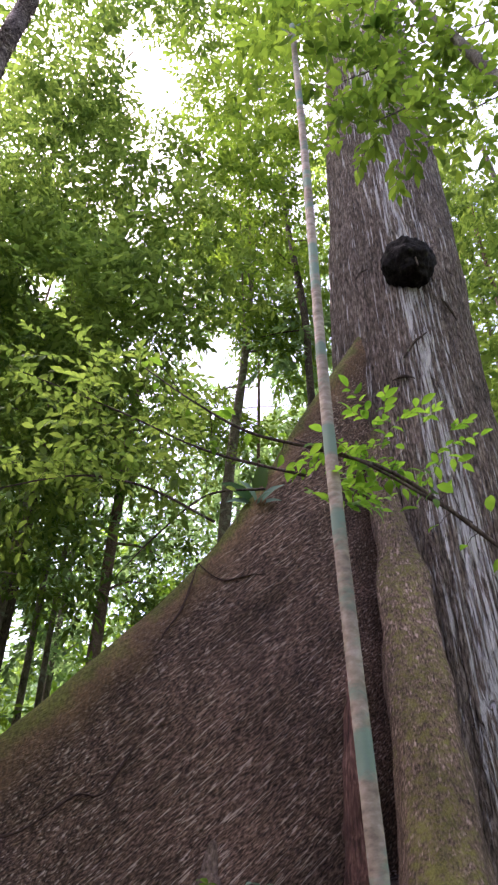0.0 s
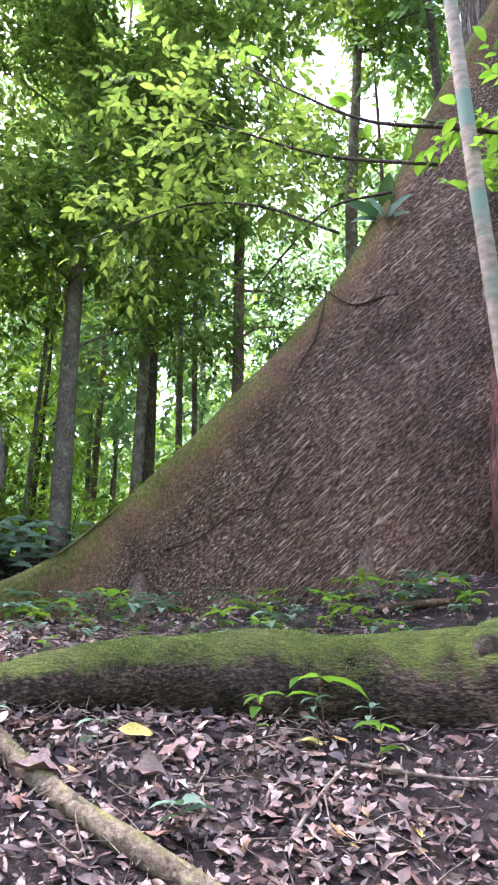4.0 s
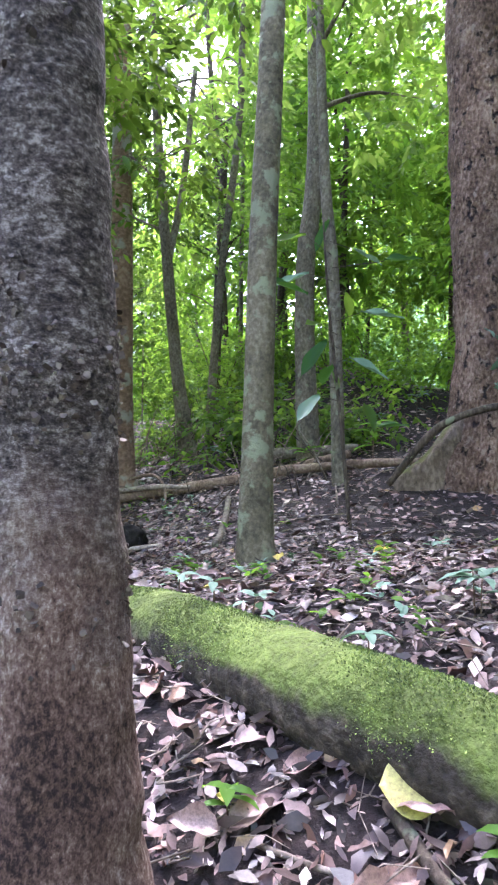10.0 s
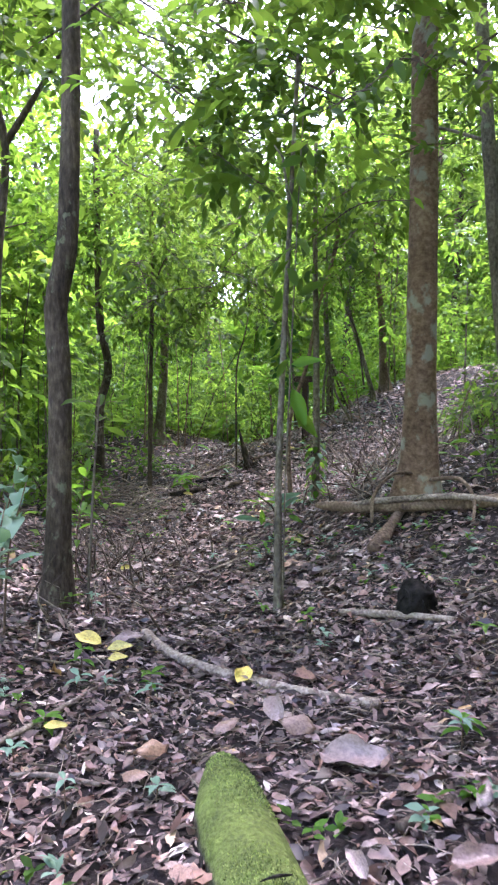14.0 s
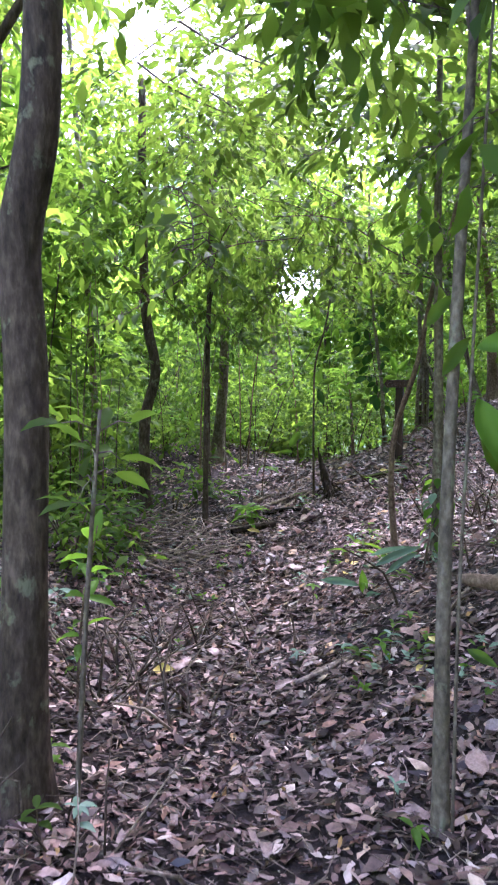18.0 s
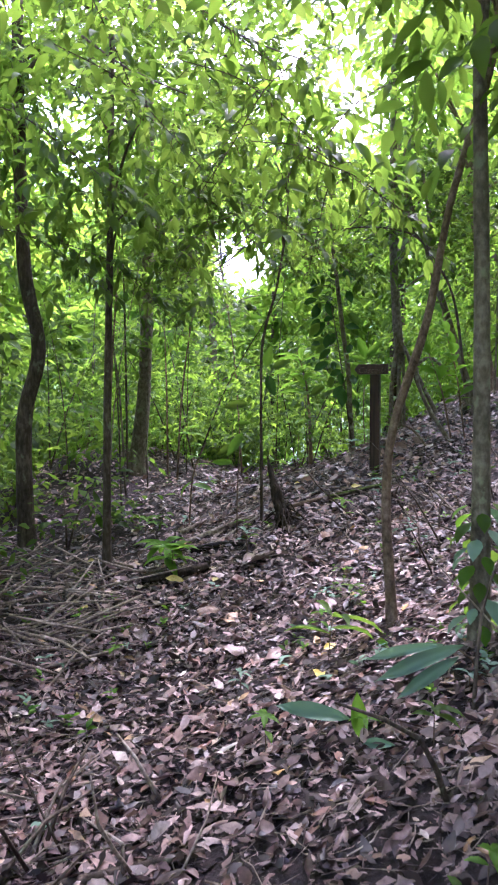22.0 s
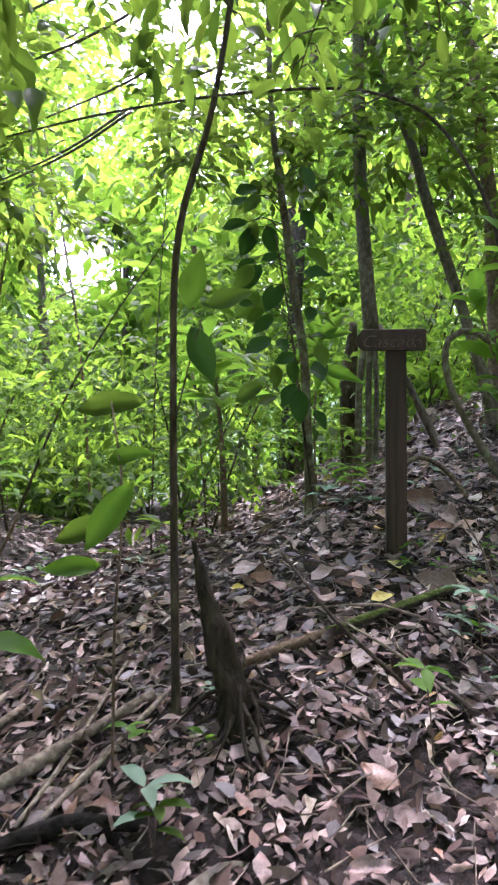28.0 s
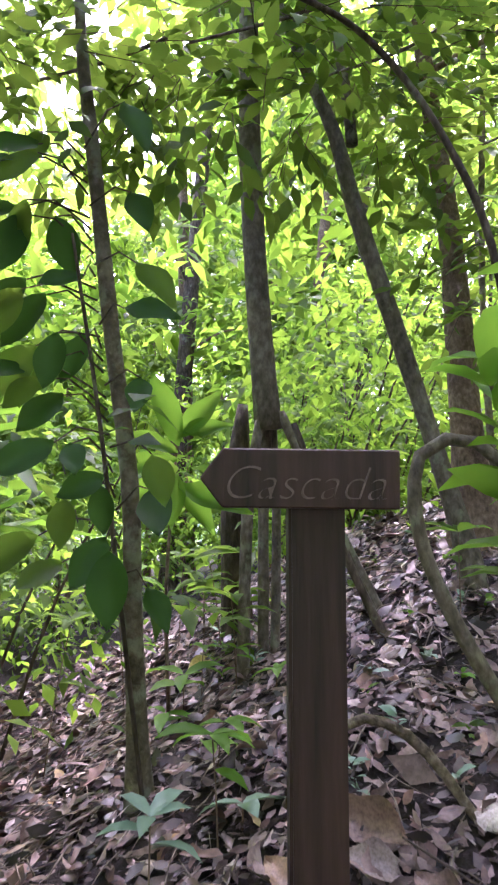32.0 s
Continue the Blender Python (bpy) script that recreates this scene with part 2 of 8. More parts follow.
MAT = {
    "soil": plain("soil", (0.006, 0.0036, 0.0034), (0.026, 0.0165, 0.0155), 30.0, 0.95, relief=0.04),
    # besides leaf colours, palest and darkest stops carry sky sheen and shaded gaps
    "litter": island_colours("litter", [(0.0, (0.015, 0.0085, 0.008)), (0.12, (0.055, 0.03, 0.026)), (0.21, (0.23, 0.15, 0.135)), (0.3, (0.34, 0.235, 0.21)), (0.39, (0.13, 0.068, 0.054)), (0.48, (0.027, 0.015, 0.0135)), (0.57, (0.28, 0.15, 0.11)), (0.66, (0.42, 0.315, 0.285)), (0.74, (0.16, 0.088, 0.075)), (0.82, (0.044, 0.025, 0.022)), (0.91, (0.27, 0.172, 0.152)), (0.97, (0.6, 0.5, 0.455)), (0.997, (0.42, 0.25, 0.09))], 0.48, 26.0, patchy=True, sheen=0.34),
    "humus": island_colours("matted_leaves", [(0.0, (0.01, 0.006, 0.0058)), (0.3, (0.045, 0.025, 0.022)), (0.6, (0.09, 0.052, 0.046)), (0.85, (0.035, 0.02, 0.018)), (1.0, (0.2, 0.13, 0.12))], 0.45, 26.0, patchy=True),
    "crumbs": island_colours("humus_crumbs", [(0.0, (0.012, 0.0075, 0.007)), (0.4, (0.045, 0.028, 0.024)), (0.8, (0.13, 0.09, 0.08)), (1.0, (0.28, 0.21, 0.19))], 0.7),
    "buttress": bark("buttress_bark", (0.018, 0.0105, 0.0075), (0.107, 0.061, 0.041), (0.31, 0.192, 0.136), 22.0, (1, 1, 0.3), 0.045, lichen=(0.46, 0.345, 0.275), lichen_at=0.57, lichen_stretch=(2.9, 2.9, 0.2), lichen_turn=(0.85, 0, 0), turn=(0.85, 0, 0), tone=0.62, span=0.14, broad_share=0.12, crest=((0.3, 0.175, 0.09), (0.165, 0.185, 0.032))),
    "root": bark("shaded_root_bark", (0.03, 0.02, 0.015), (0.12, 0.082, 0.06), (0.25, 0.18, 0.14), 12.0, (1, 1, 0.5), 0.03, tone=0.4),
    "ridge": bark("ridge_bark", (0.036, 0.023, 0.0155), (0.13, 0.085, 0.058), (0.3, 0.21, 0.155), 20.0, (1, 1, 0.3), 0.045, lichen=(0.42, 0.3, 0.25), lichen_at=0.58, lichen_stretch=(1.6, 1.6, 0.2), moss=(0.19, 0.175, 0.045), moss_from=0.46, tone=0.4, span=0.13, broad_share=0.2),
    "kapok": bark("kapok_bark", (0.03, 0.02, 0.0145), (0.165, 0.118, 0.088), (0.36, 0.285, 0.235), 11.0, (1.0, 1.0, 0.22), 0.07, lichen=(0.6, 0.56, 0.53), lichen_at=0.6, lichen_stretch=(2.6, 2.6, 0.1), fissure=7.0, fissure_stretch=(1, 1, 0.14), tone=0.35, streak=(0.1, 0.5), broad_share=0.22),
    "pale": bark("pale_bark", (0.05, 0.04, 0.026), (0.125, 0.103, 0.066), (0.25, 0.21, 0.148), 16.0, (0.8, 0.8, 0.7), 0.012, lichen=(0.21, 0.215, 0.14), lichen_at=0.53, lichen_stretch=(0.5, 0.5, 0.55), broad_share=0.5, tone=0.35),
    "tanbark": bark("tan_bark", (0.075, 0.042, 0.025), (0.18, 0.112, 0.072), (0.3, 0.21, 0.145), 9.0, (0.8, 0.8, 0.9), 0.012, lichen=(0.27, 0.255, 0.2), lichen_at=0.54, lichen_stretch=(0.6, 0.6, 0.5), tone=0.35),
    "brown": bark("brown_bark", (0.055, 0.035, 0.024), (0.15, 0.1, 0.069), (0.28, 0.205, 0.15), 14.0, (1, 1, 0.7), 0.01),
    "dark": bark("dark_bark", (0.02, 0.0135, 0.01), (0.066, 0.047, 0.034), (0.15, 0.115, 0.085), 12.0, (1, 1, 0.35), 0.01, lichen=(0.15, 0.155, 0.1), lichen_at=0.6),
    "rough": two_zone_bark("wrinkled_stained_bark"),
    "flake": island_colours("bark_flakes", [(0.0, (0.035, 0.025, 0.021)), (0.5, (0.12, 0.09, 0.076)), (0.85, (0.19, 0.15, 0.128)), (1.0, (0.28, 0.23, 0.2))], 0.85, 60.0, sheen=0.2),
    "pitted": bark("pitted_bark", (0.05, 0.026, 0.018), (0.19, 0.112, 0.078), (0.42, 0.29, 0.22), 13.0, (1, 1, 0.55), 0.06, pits=3.2, pit_stretch=(1.0, 1.0, 0.7), tone=0.5, lichen=(0.33, 0.24, 0.19), lichen_at=0.6),
    "grey": bark("grey_bark", (0.05, 0.04, 0.029), (0.13, 0.107, 0.078), (0.25, 0.215, 0.165), 12.0, (1, 1, 0.6), 0.01, lichen=(0.2, 0.205, 0.135), lichen_at=0.58),
    "banded": bark("banded_bark", (0.15, 0.12, 0.09), (0.27, 0.22, 0.17), (0.4, 0.35, 0.29), 9.0, (0.5, 0.5, 1.0), 0.006, lichen=(0.15, 0.215, 0.165), lichen_at=0.5, lichen_stretch=(0.15, 0.15, 0.35)),
    "mosslog": bark("mossy_log_bark", (0.018, 0.014, 0.011), (0.06, 0.045, 0.035), (0.18, 0.14, 0.11), 8.0, (1, 1, 1), 0.035, moss=(0.15, 0.19, 0.042), moss_from=0.34, tone=0.35),
    "barelog": bark("bare_log_bark", (0.012, 0.009, 0.007), (0.06, 0.04, 0.027), (0.22, 0.15, 0.106), 16.0, (1.6, 0.6, 1.6), 0.06, moss=(0.15, 0.185, 0.036), moss_from=0.42, tone=0.5, span=0.12),
    "moss": island_colours("moss", [(0.0, (0.055, 0.085, 0.02)), (0.5, (0.16, 0.215, 0.045)), (1.0, (0.31, 0.375, 0.09))], 0.9, 9.0),
    "stick": bark("dead_stick", (0.06, 0.045, 0.036), (0.19, 0.145, 0.115), (0.4, 0.33, 0.27), 14.0, (1, 1, 1), 0.005),
    "mossstick": bark("mossy_stick_bark", (0.035, 0.025, 0.018), (0.14, 0.104, 0.072), (0.28, 0.225, 0.16), 16.0, (1, 1, 1), 0.012, moss=(0.19, 0.18, 0.06), moss_from=1.0, lichen=(0.24, 0.21, 0.12), lichen_at=0.62),
    "deadwood": bark("reddish_dead_wood", (0.035, 0.016, 0.012), (0.15, 0.072, 0.054), (0.34, 0.19, 0.15), 14.0, (1, 1, 0.12), 0.04, tone=0.5),
    "pitfin": bark("plank_root_bark", (0.06, 0.042, 0.032), (0.17, 0.122, 0.09), (0.3, 0.225, 0.17), 10.0, (1, 1, 0.6), 0.02, moss=(0.14, 0.14, 0.04), moss_from=0.6, tone=0.4),
    "stump": plain("rotten_wood", (0.01, 0.0075, 0.006), (0.055, 0.04, 0.031), 30.0, 0.9, (1, 1, 0.3), 0.03, 0.15),
    "vein": plain("dark_vein", (0.02, 0.011, 0.008), (0.065, 0.038, 0.028), 20.0, 0.9, relief=0.01, spec=0.2),
    "black": plain("charred_wood", (0.004, 0.0035, 0.003), (0.022, 0.018, 0.016), 25.0, 0.9, relief=0.02, spec=0.1),
    "sign": plain("dark_stained_timber", (0.0085, 0.004, 0.0034), (0.05, 0.022, 0.0165), 26.0, 0.6, (1, 1, 0.06), 0.006),
    "carving": plain("carved_lettering", (0.075, 0.05, 0.042), (0.16, 0.115, 0.1), 40.0, 0.8),
    "canopy": foliage("canopy_leaves", (0.019, 0.042, 0.013), (0.088, 0.144, 0.036), (0.084, 0.172, 0.023), (0.395, 0.555, 0.082), 0.5, 0.6),
    # lit leaf copy: light of the open gap is put into its yellow-green
    "bright": foliage("gap_lit_leaves", (0.021, 0.054, 0.008), (0.088, 0.167, 0.022), (0.083, 0.196, 0.012), (0.355, 0.55, 0.046), 0.52, 0.6),
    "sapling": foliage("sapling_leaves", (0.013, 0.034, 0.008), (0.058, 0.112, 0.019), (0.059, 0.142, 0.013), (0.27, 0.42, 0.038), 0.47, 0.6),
    # shaded leaf copy: shade under the leaf roof is put into its colour
    "olive": foliage("overhang_shaded_leaves", (0.016, 0.036, 0.01), (0.052, 0.095, 0.021), (0.046, 0.1, 0.01), (0.2, 0.31, 0.028), 0.45, 0.6),
    # haze of the distance is put into this pale, greyish leaf colour
    "hazy": foliage("haze_tinted_leaves", (0.042, 0.086, 0.038), (0.13, 0.21, 0.095), (0.12, 0.245, 0.07), (0.4, 0.6, 0.2), 0.52, 0.6),
    # backdrop green, paled so that the colour itself holds the haze
    "distance": plain("haze_tinted_slope", (0.12, 0.2, 0.08), (0.46, 0.56, 0.36), 0.5, 0.95, (1, 1, 1), 1.5, 0.1),
    "thick": foliage("thick_dark_leaves", (0.013, 0.042, 0.008), (0.032, 0.085, 0.016), (0.04, 0.12, 0.012), (0.08, 0.19, 0.025), 0.25, 0.5),
    "fresh": foliage("fresh_leaves", (0.028, 0.08, 0.01), (0.085, 0.18, 0.024), (0.1, 0.26, 0.014), (0.28, 0.49, 0.04), 0.45, 0.52),
    "bluish": foliage("blue_green_leaves", (0.065, 0.115, 0.075), (0.19, 0.27, 0.2), (0.07, 0.17, 0.08), (0.16, 0.29, 0.13), 0.22, 0.45),
    "yellow": island_colours("yellow_leaf", [(0.0, (0.5, 0.36, 0.05)), (0.4, (0.62, 0.48, 0.1)), (0.75, (0.42, 0.36, 0.09)), (1.0, (0.56, 0.33, 0.05))], 0.45, 14.0),
    "ashen": island_colours("ashen_leaf", [(0.0, (0.42, 0.33, 0.3)), (1.0, (0.5, 0.41, 0.38))], 0.5, 12.0),
    "tan": island_colours("tan_leaf", [(0.0, (0.26, 0.125, 0.075)), (0.2, (0.33, 0.235, 0.215)), (0.4, (0.17, 0.088, 0.072)), (0.6, (0.25, 0.18, 0.17)), (0.8, (0.21, 0.125, 0.105)), (1.0, (0.34, 0.2, 0.1))], 0.42, 16.0),
}

# ---- mesh helpers ----
GX, GY, GS = (-2.5, -0.5, 1, 2.5, 4, 6.5), (-1, 1, 3, 5, 7, 9, 11, 13, 15, 17.5), 1.9
HILLS = [-121, 87, 27, 30, 20, 53, 80, 18, -30, 158, -23, 99, -10, 46, 26, -42, -64, -60, 30, -169, -79, -116, -43, -9, -8, -25, 13, 39, 77, 36, 83, -8, 83, -14, -42, 27, 28, -76, -47, 41, -63, 9, -10, -15, 34, -25, 30, -35, -3, 41, 92, -86, 77, -132, 82, -80, 18, 107, 50, 0]


def vnoise(p, scale, seed=0):
    """Smooth noise from -1 to 1 at the rows of p."""
    q = np.asarray(p, float) * scale + 100.0 + seed * 17.3
    i = np.floor(q).astype(np.int64)
    f = q - i
    f = f * f * (3 - 2 * f)
    out = np.zeros(len(q))
    for c in range(2 ** q.shape[1]):
        w, h = np.ones(len(q)), np.zeros(len(q), np.int64)
        for k in range(q.shape[1]):
            b = (c >> k) & 1
            w = w * (f[:, k] if b else 1 - f[:, k])
            h = (h * 73856093) ^ ((i[:, k] + b) * (19349663, 83492791, 50331653)[k])
        h = (h ^ (h >> 13)) * 1274126177 & 0x7FFFFFFF
        out += w * ((h % 65536) / 32767.5 - 1)
    return out


def ground(x, y):
    x, y = np.asarray(x, float), np.asarray(y, float)
    z = 0.71 + 0.2 * np.clip(x, -9, 12) + 0.08 * np.clip(y, -6, 19) - 0.06 * np.clip(y - 19, 0, 40)
    for k, (a, b) in enumerate((a, b) for a in GX for b in GY):
        z = z + HILLS[k] / 100 * np.exp(-((x - a) ** 2 + (y - b) ** 2) / (2 * GS * GS))
    return z


def gz(x, y):
    return float(ground(x, y))


def thing(name, label, category, at, group="", kind=""):
    ob = new(name)
    ob.location = at
    ob.empty_display_size = 0.1
    return tagged(ob, label, category, group, kind)


def root_of(ob):
    while ob.parent:
        ob = ob.parent
    return ob


def build(name, V, F, mat, parent=None, label="", smooth=True, at=None):
    """One mesh object from world-space corners and faces that all have the same number of corners."""
    V, F = np.asarray(V, float), np.asarray(F, np.int32)
    o = np.array(root_of(parent).location if parent else (at if at is not None else (0, 0, 0)))
    me = bpy.data.meshes.new(name)
    k = F.shape[1]
    me.vertices.add(len(V))
    me.vertices.foreach_set("co", (V - o).astype(np.float32).ravel())
    me.loops.add(F.size)
    me.loops.foreach_set("vertex_index", F.ravel())
    me.polygons.add(len(F))
    me.polygons.foreach_set("loop_start", np.arange(0, F.size, k, dtype=np.int32))
    me.polygons.foreach_set("use_smooth", np.full(len(F), smooth))
    me.update(calc_edges=True)
    me.materials.append(MAT[mat] if isinstance(mat, str) else mat)
    ob = new(name, me)
    if parent:
        ob.parent = parent
    else:
        ob.location = o
    if label:
        tagged(ob, label)
    return ob


def curve_points(pts, step):
    """A smooth line through the points: place and radius."""
    p = np.asarray(pts, float)
    q = np.vstack([2 * p[0] - p[1], p, 2 * p[-1] - p[-2]])
    out = []
    for i in range(1, len(q) - 2):
        n = max(1, int(np.linalg.norm(q[i + 1, :3] - q[i, :3]) / step))
        t = (np.arange(n) / n)[:, None]
        a, b, c, d = q[i - 1], q[i], q[i + 1], q[i + 2]
        out.append(0.5 * (2 * b + (c - a) * t + (2 * a - 5 * b + 4 * c - d) * t * t + (3 * b - a - 3 * c + d) * t ** 3))
    out = np.vstack(out + [p[-1:]])
    out[:, 3] = np.maximum(out[:, 3], 0.002)
    return out


def tube(pts, sides=10, step=0.15, rough=0.0, freq=4.0, seed=0, flare=0.0, squash=1.0, ribs=0):
    """A limb along (x, y, z, radius) points. rough: unevenness as a share of the radius. flare: widening of the foot."""
    c = curve_points(pts, step)
    n = len(c)
    tan = np.gradient(c[:, :3], axis=0)
    tan /= np.linalg.norm(tan, axis=1)[:, None] + 1e-9
    u = np.zeros((n, 3))
    ref = np.array([1.0, 0, 0]) if abs(tan[0, 0]) < 0.8 else np.array([0, 1.0, 0])
    for i in range(n):
        ref = ref - tan[i] * (ref @ tan[i])
        ref /= np.linalg.norm(ref) + 1e-9
        u[i] = ref
    v = np.cross(tan, u)
    a = np.arange(sides) / sides * 2 * np.pi
    ring = np.cos(a)[None, :, None] * u[:, None] + np.sin(a)[None, :, None] * v[:, None] * squash
    r = np.repeat(c[:, 3][:, None], sides, 1)
    if flare:
        d = np.maximum(0, np.linalg.norm(c[:, :3] - c[0, :3], axis=1)[:, None] - 0.4)
        lobes = 1 + 0.35 * np.sin(a * 3 + seed)[None, :] + 0.2 * np.sin(a * 5 + 2 * seed)[None, :]
        r = r * (1 + flare * np.exp(-d / (2.2 * c[0, 3])) * lobes)
    if ribs:
        z = c[:, 2][:, None]
        r = r * (1 + 0.012 * np.sin(ribs * a[None, :] + 1.6 * np.sin(z * 0.7) + 0.8 * np.sin(z * 2.3 + a[None, :] * 3)) + 0.02 * np.sin(7 * a[None, :] + 0.4 * np.sin(z * 0.5)))
    base = c[:, None, :3] + ring * r[:, :, None]
    if rough:
        q = base.reshape(-1, 3)
        r = r * (1 + rough * (vnoise(q, freq, seed) + 0.5 * vnoise(q, freq * 2.7, seed + 3))).reshape(n, sides)
        base = c[:, None, :3] + ring * r[:, :, None]
    V = np.vstack([base.reshape(-1, 3), c[:1, :3], c[-1:, :3]])
    i, j = np.meshgrid(np.arange(n - 1), np.arange(sides), indexing="ij")
    p, q = i * sides + j, i * sides + (j + 1) % sides
    F = np.vstack([np.stack([p, q, q + sides], -1).reshape(-1, 3), np.stack([p, q + sides, p + sides], -1).reshape(-1, 3)])
    j = np.arange(sides)
    k = (j + 1) % sides
    F = np.vstack([F, np.stack([k, j, np.full(sides, n * sides)], -1), np.stack([(n - 1) * sides + j, (n - 1) * sides + k, np.full(sides, n * sides + 1)], -1)])
    return V, F


def join(*meshes):
    Vs, Fs, n = [], [], 0
    for V, F in meshes:
        Vs.append(V), Fs.append(np.asarray(F) + n)
        n += len(V)
    return np.vstack(Vs), np.vstack(Fs)


# leaf outlines: x across, y along, z up; y from 0 to 1
SMALL = (np.array([(0, 0, 0), (-0.5, 0.38, 0.03), (-0.36, 0.7, 0), (0, 1, -0.14), (0.36, 0.7, 0), (0.5, 0.38, 0.03)]),
         np.array([(0, 5, 1), (1, 5, 4), (1, 4, 2), (2, 4, 3)]))
FULL = (np.array([(0, 0, 0), (-0.34, 0.18, 0.05), (0, 0.2, 0), (0.34, 0.18, 0.05), (-0.5, 0.45, 0.07), (0, 0.47, 0), (0.5, 0.45, 0.07),
                  (-0.36, 0.74, 0), (0, 0.75, -0.06), (0.36, 0.74, 0), (0, 1, -0.2)]),
        np.array([(0, 2, 1), (0, 3, 2), (1, 2, 5), (1, 5, 4), (2, 3, 6), (2, 6, 5), (4, 5, 8), (4, 8, 7), (5, 6, 9), (5, 9, 8), (7, 8, 10), (8, 9, 10)]))
TINY = (np.array([(0, 0, 0), (-0.5, 0.45, 0.04), (0.5, 0.45, 0.04), (0, 1, -0.12)]), np.array([(0, 2, 1), (1, 2, 3)]))
ROUND = (np.array([(0, 0, 0.02), (-0.34, 0.16, 0.07), (-0.5, 0.45, 0.03), (-0.36, 0.78, 0.06), (0.03, 1, 0.16), (0.38, 0.76, 0.0), (0.5, 0.43, 0.05), (0.3, 0.14, 0.0)]),
         np.array([(0, 7, 1), (1, 7, 6), (1, 6, 2), (2, 6, 5), (2, 5, 3), (3, 5, 4)]))
CURLED = (np.array([(0, 0, 0), (-0.4, 0.3, 0.16), (0, 0.33, 0.0), (0.42, 0.28, 0.12), (-0.36, 0.68, 0.2), (0, 0.7, 0.05), (0.33, 0.7, 0.09), (0.04, 1, 0.16)]),
          np.array([(0, 2, 1), (0, 3, 2), (1, 2, 5), (1, 5, 4), (2, 3, 6), (2, 6, 5), (4, 5, 7), (5, 6, 7)]))



def dead_leaf(seed):
    """A crumpled dead leaf: folded on its midrib, bent along its length, with a broken edge."""
    r = random.Random(seed)
    fold, bend, twist, top = r.uniform(-0.3, 0.5), r.uniform(-0.2, 0.3), r.uniform(-0.25, 0.25), r.uniform(0.2, 0.6)
    V = [(0, 0, 0)]
    for f in (0.2, 0.44, 0.68, 0.87):
        w = 0.5 * math.sin(math.pi * f ** (0.75 + 0.5 * top)) ** 0.8
        z = bend * (f * f - f) * -1.6 + r.gauss(0, 0.02)
        x = r.gauss(0, 0.03)
        for side in (-1, 0, 1):
            k = w * (r.uniform(0.6, 1.15) if r.random() > 0.12 else 0.3)
            V.append((x + side * k, f + r.gauss(0, 0.035), z + (abs(side) * k * fold + side * k * twist * f + r.gauss(0, 0.035)) * (1 if side else 0.3)))
    V.append((r.gauss(0, 0.05), 1, r.gauss(0.02, 0.08)))
    F = [(0, 2, 1), (0, 3, 2)]
    for i in (1, 4, 7):
        F += [(i, i + 1, i + 4), (i, i + 4, i + 3), (i + 1, i + 2, i + 5), (i + 1, i + 5, i + 4)]
    F += [(10, 11, 13), (11, 12, 13)]
    return np.array(V), np.array(F)


def blade(rows=9, cols=5):
    """A large leaf with a midrib, a waved edge and a bent tip."""
    f, u = np.linspace(0, 1, rows), np.linspace(-1, 1, cols)
    w = 0.5 * np.sin(np.pi * f ** 0.85) ** 0.95
    V = [(w[i] * u[j], f[i], 0.1 * abs(u[j]) ** 1.5 * w[i] * 2 + 0.03 * np.sin(9 * f[i] + 2 * u[j]) * abs(u[j]) + 0.12 * (f[i] - 0.5) ** 2) for i in range(rows) for j in range(cols)]
    F = [t for i in range(rows - 1) for j in range(cols - 1) for t in ((i * cols + j, i * cols + j + 1, (i + 1) * cols + j + 1), (i * cols + j, (i + 1) * cols + j + 1, (i + 1) * cols + j))]
    return np.array(V), np.array(F)


def dead_blade(seed, rows=9, cols=5):
    """A large dry leaf: cupped or rolled, with a torn, waved edge."""
    r = random.Random(seed)
    cup, roll, bend, turn = r.uniform(-0.25, 0.4), r.uniform(-0.2, 0.2), r.uniform(-0.2, 0.35), r.uniform(0.65, 1.1)
    V = []
    for i in range(rows):
        f = i / (rows - 1)
        w = 0.5 * math.sin(math.pi * f ** turn) ** 0.8
        for j in range(cols):
            u = 2 * j / (cols - 1) - 1
            k = w * (1 if abs(u) < 1 or 0 < i < 2 or r.random() > 0.25 else r.uniform(0.8, 0.92))
            z = (cup * u * u + roll * u * math.sin(3 * f)) * w + 0.045 * math.sin(11 * f + 3 * u + seed) * abs(u) - bend * f * (f - 1) + r.gauss(0, 0.012)
            V.append((k * u + 0.06 * math.sin(4 * f + seed), f + r.gauss(0, 0.012), z))
    F = [t for i in range(rows - 1) for j in range(cols - 1) for t in ((i * cols + j, i * cols + j + 1, (i + 1) * cols + j + 1), (i * cols + j, (i + 1) * cols + j + 1, (i + 1) * cols + j))]
    return np.array(V), np.array(F)


BLADE = blade()
DEAD = [dead_blade(k) for k in range(7)]


def unit(a):
    return a / (np.linalg.norm(a, axis=-1, keepdims=True) + 1e-9)


def leaves(P, D, U, L, W, shape=SMALL, curl=None):
    """Leaves at P along D with their faces towards U, L long and W wide."""
    T, F = shape
    D = unit(D)
    S = unit(np.cross(D, U))
    N = np.cross(S, D)
    L, W = np.broadcast_to(L, len(P))[:, None, None], np.broadcast_to(W, len(P))[:, None, None]
    z = T[None, :, 2:3] * L * (1 if curl is None else np.asarray(curl)[:, None, None])
    V = P[:, None] + D[:, None] * T[None, :, 1:2] * L + S[:, None] * T[None, :, 0:1] * W + N[:, None] * z
    F = (F[None] + (np.arange(len(P)) * len(T))[:, None, None]).reshape(-1, 3)
    return V.reshape(-1, 3), F


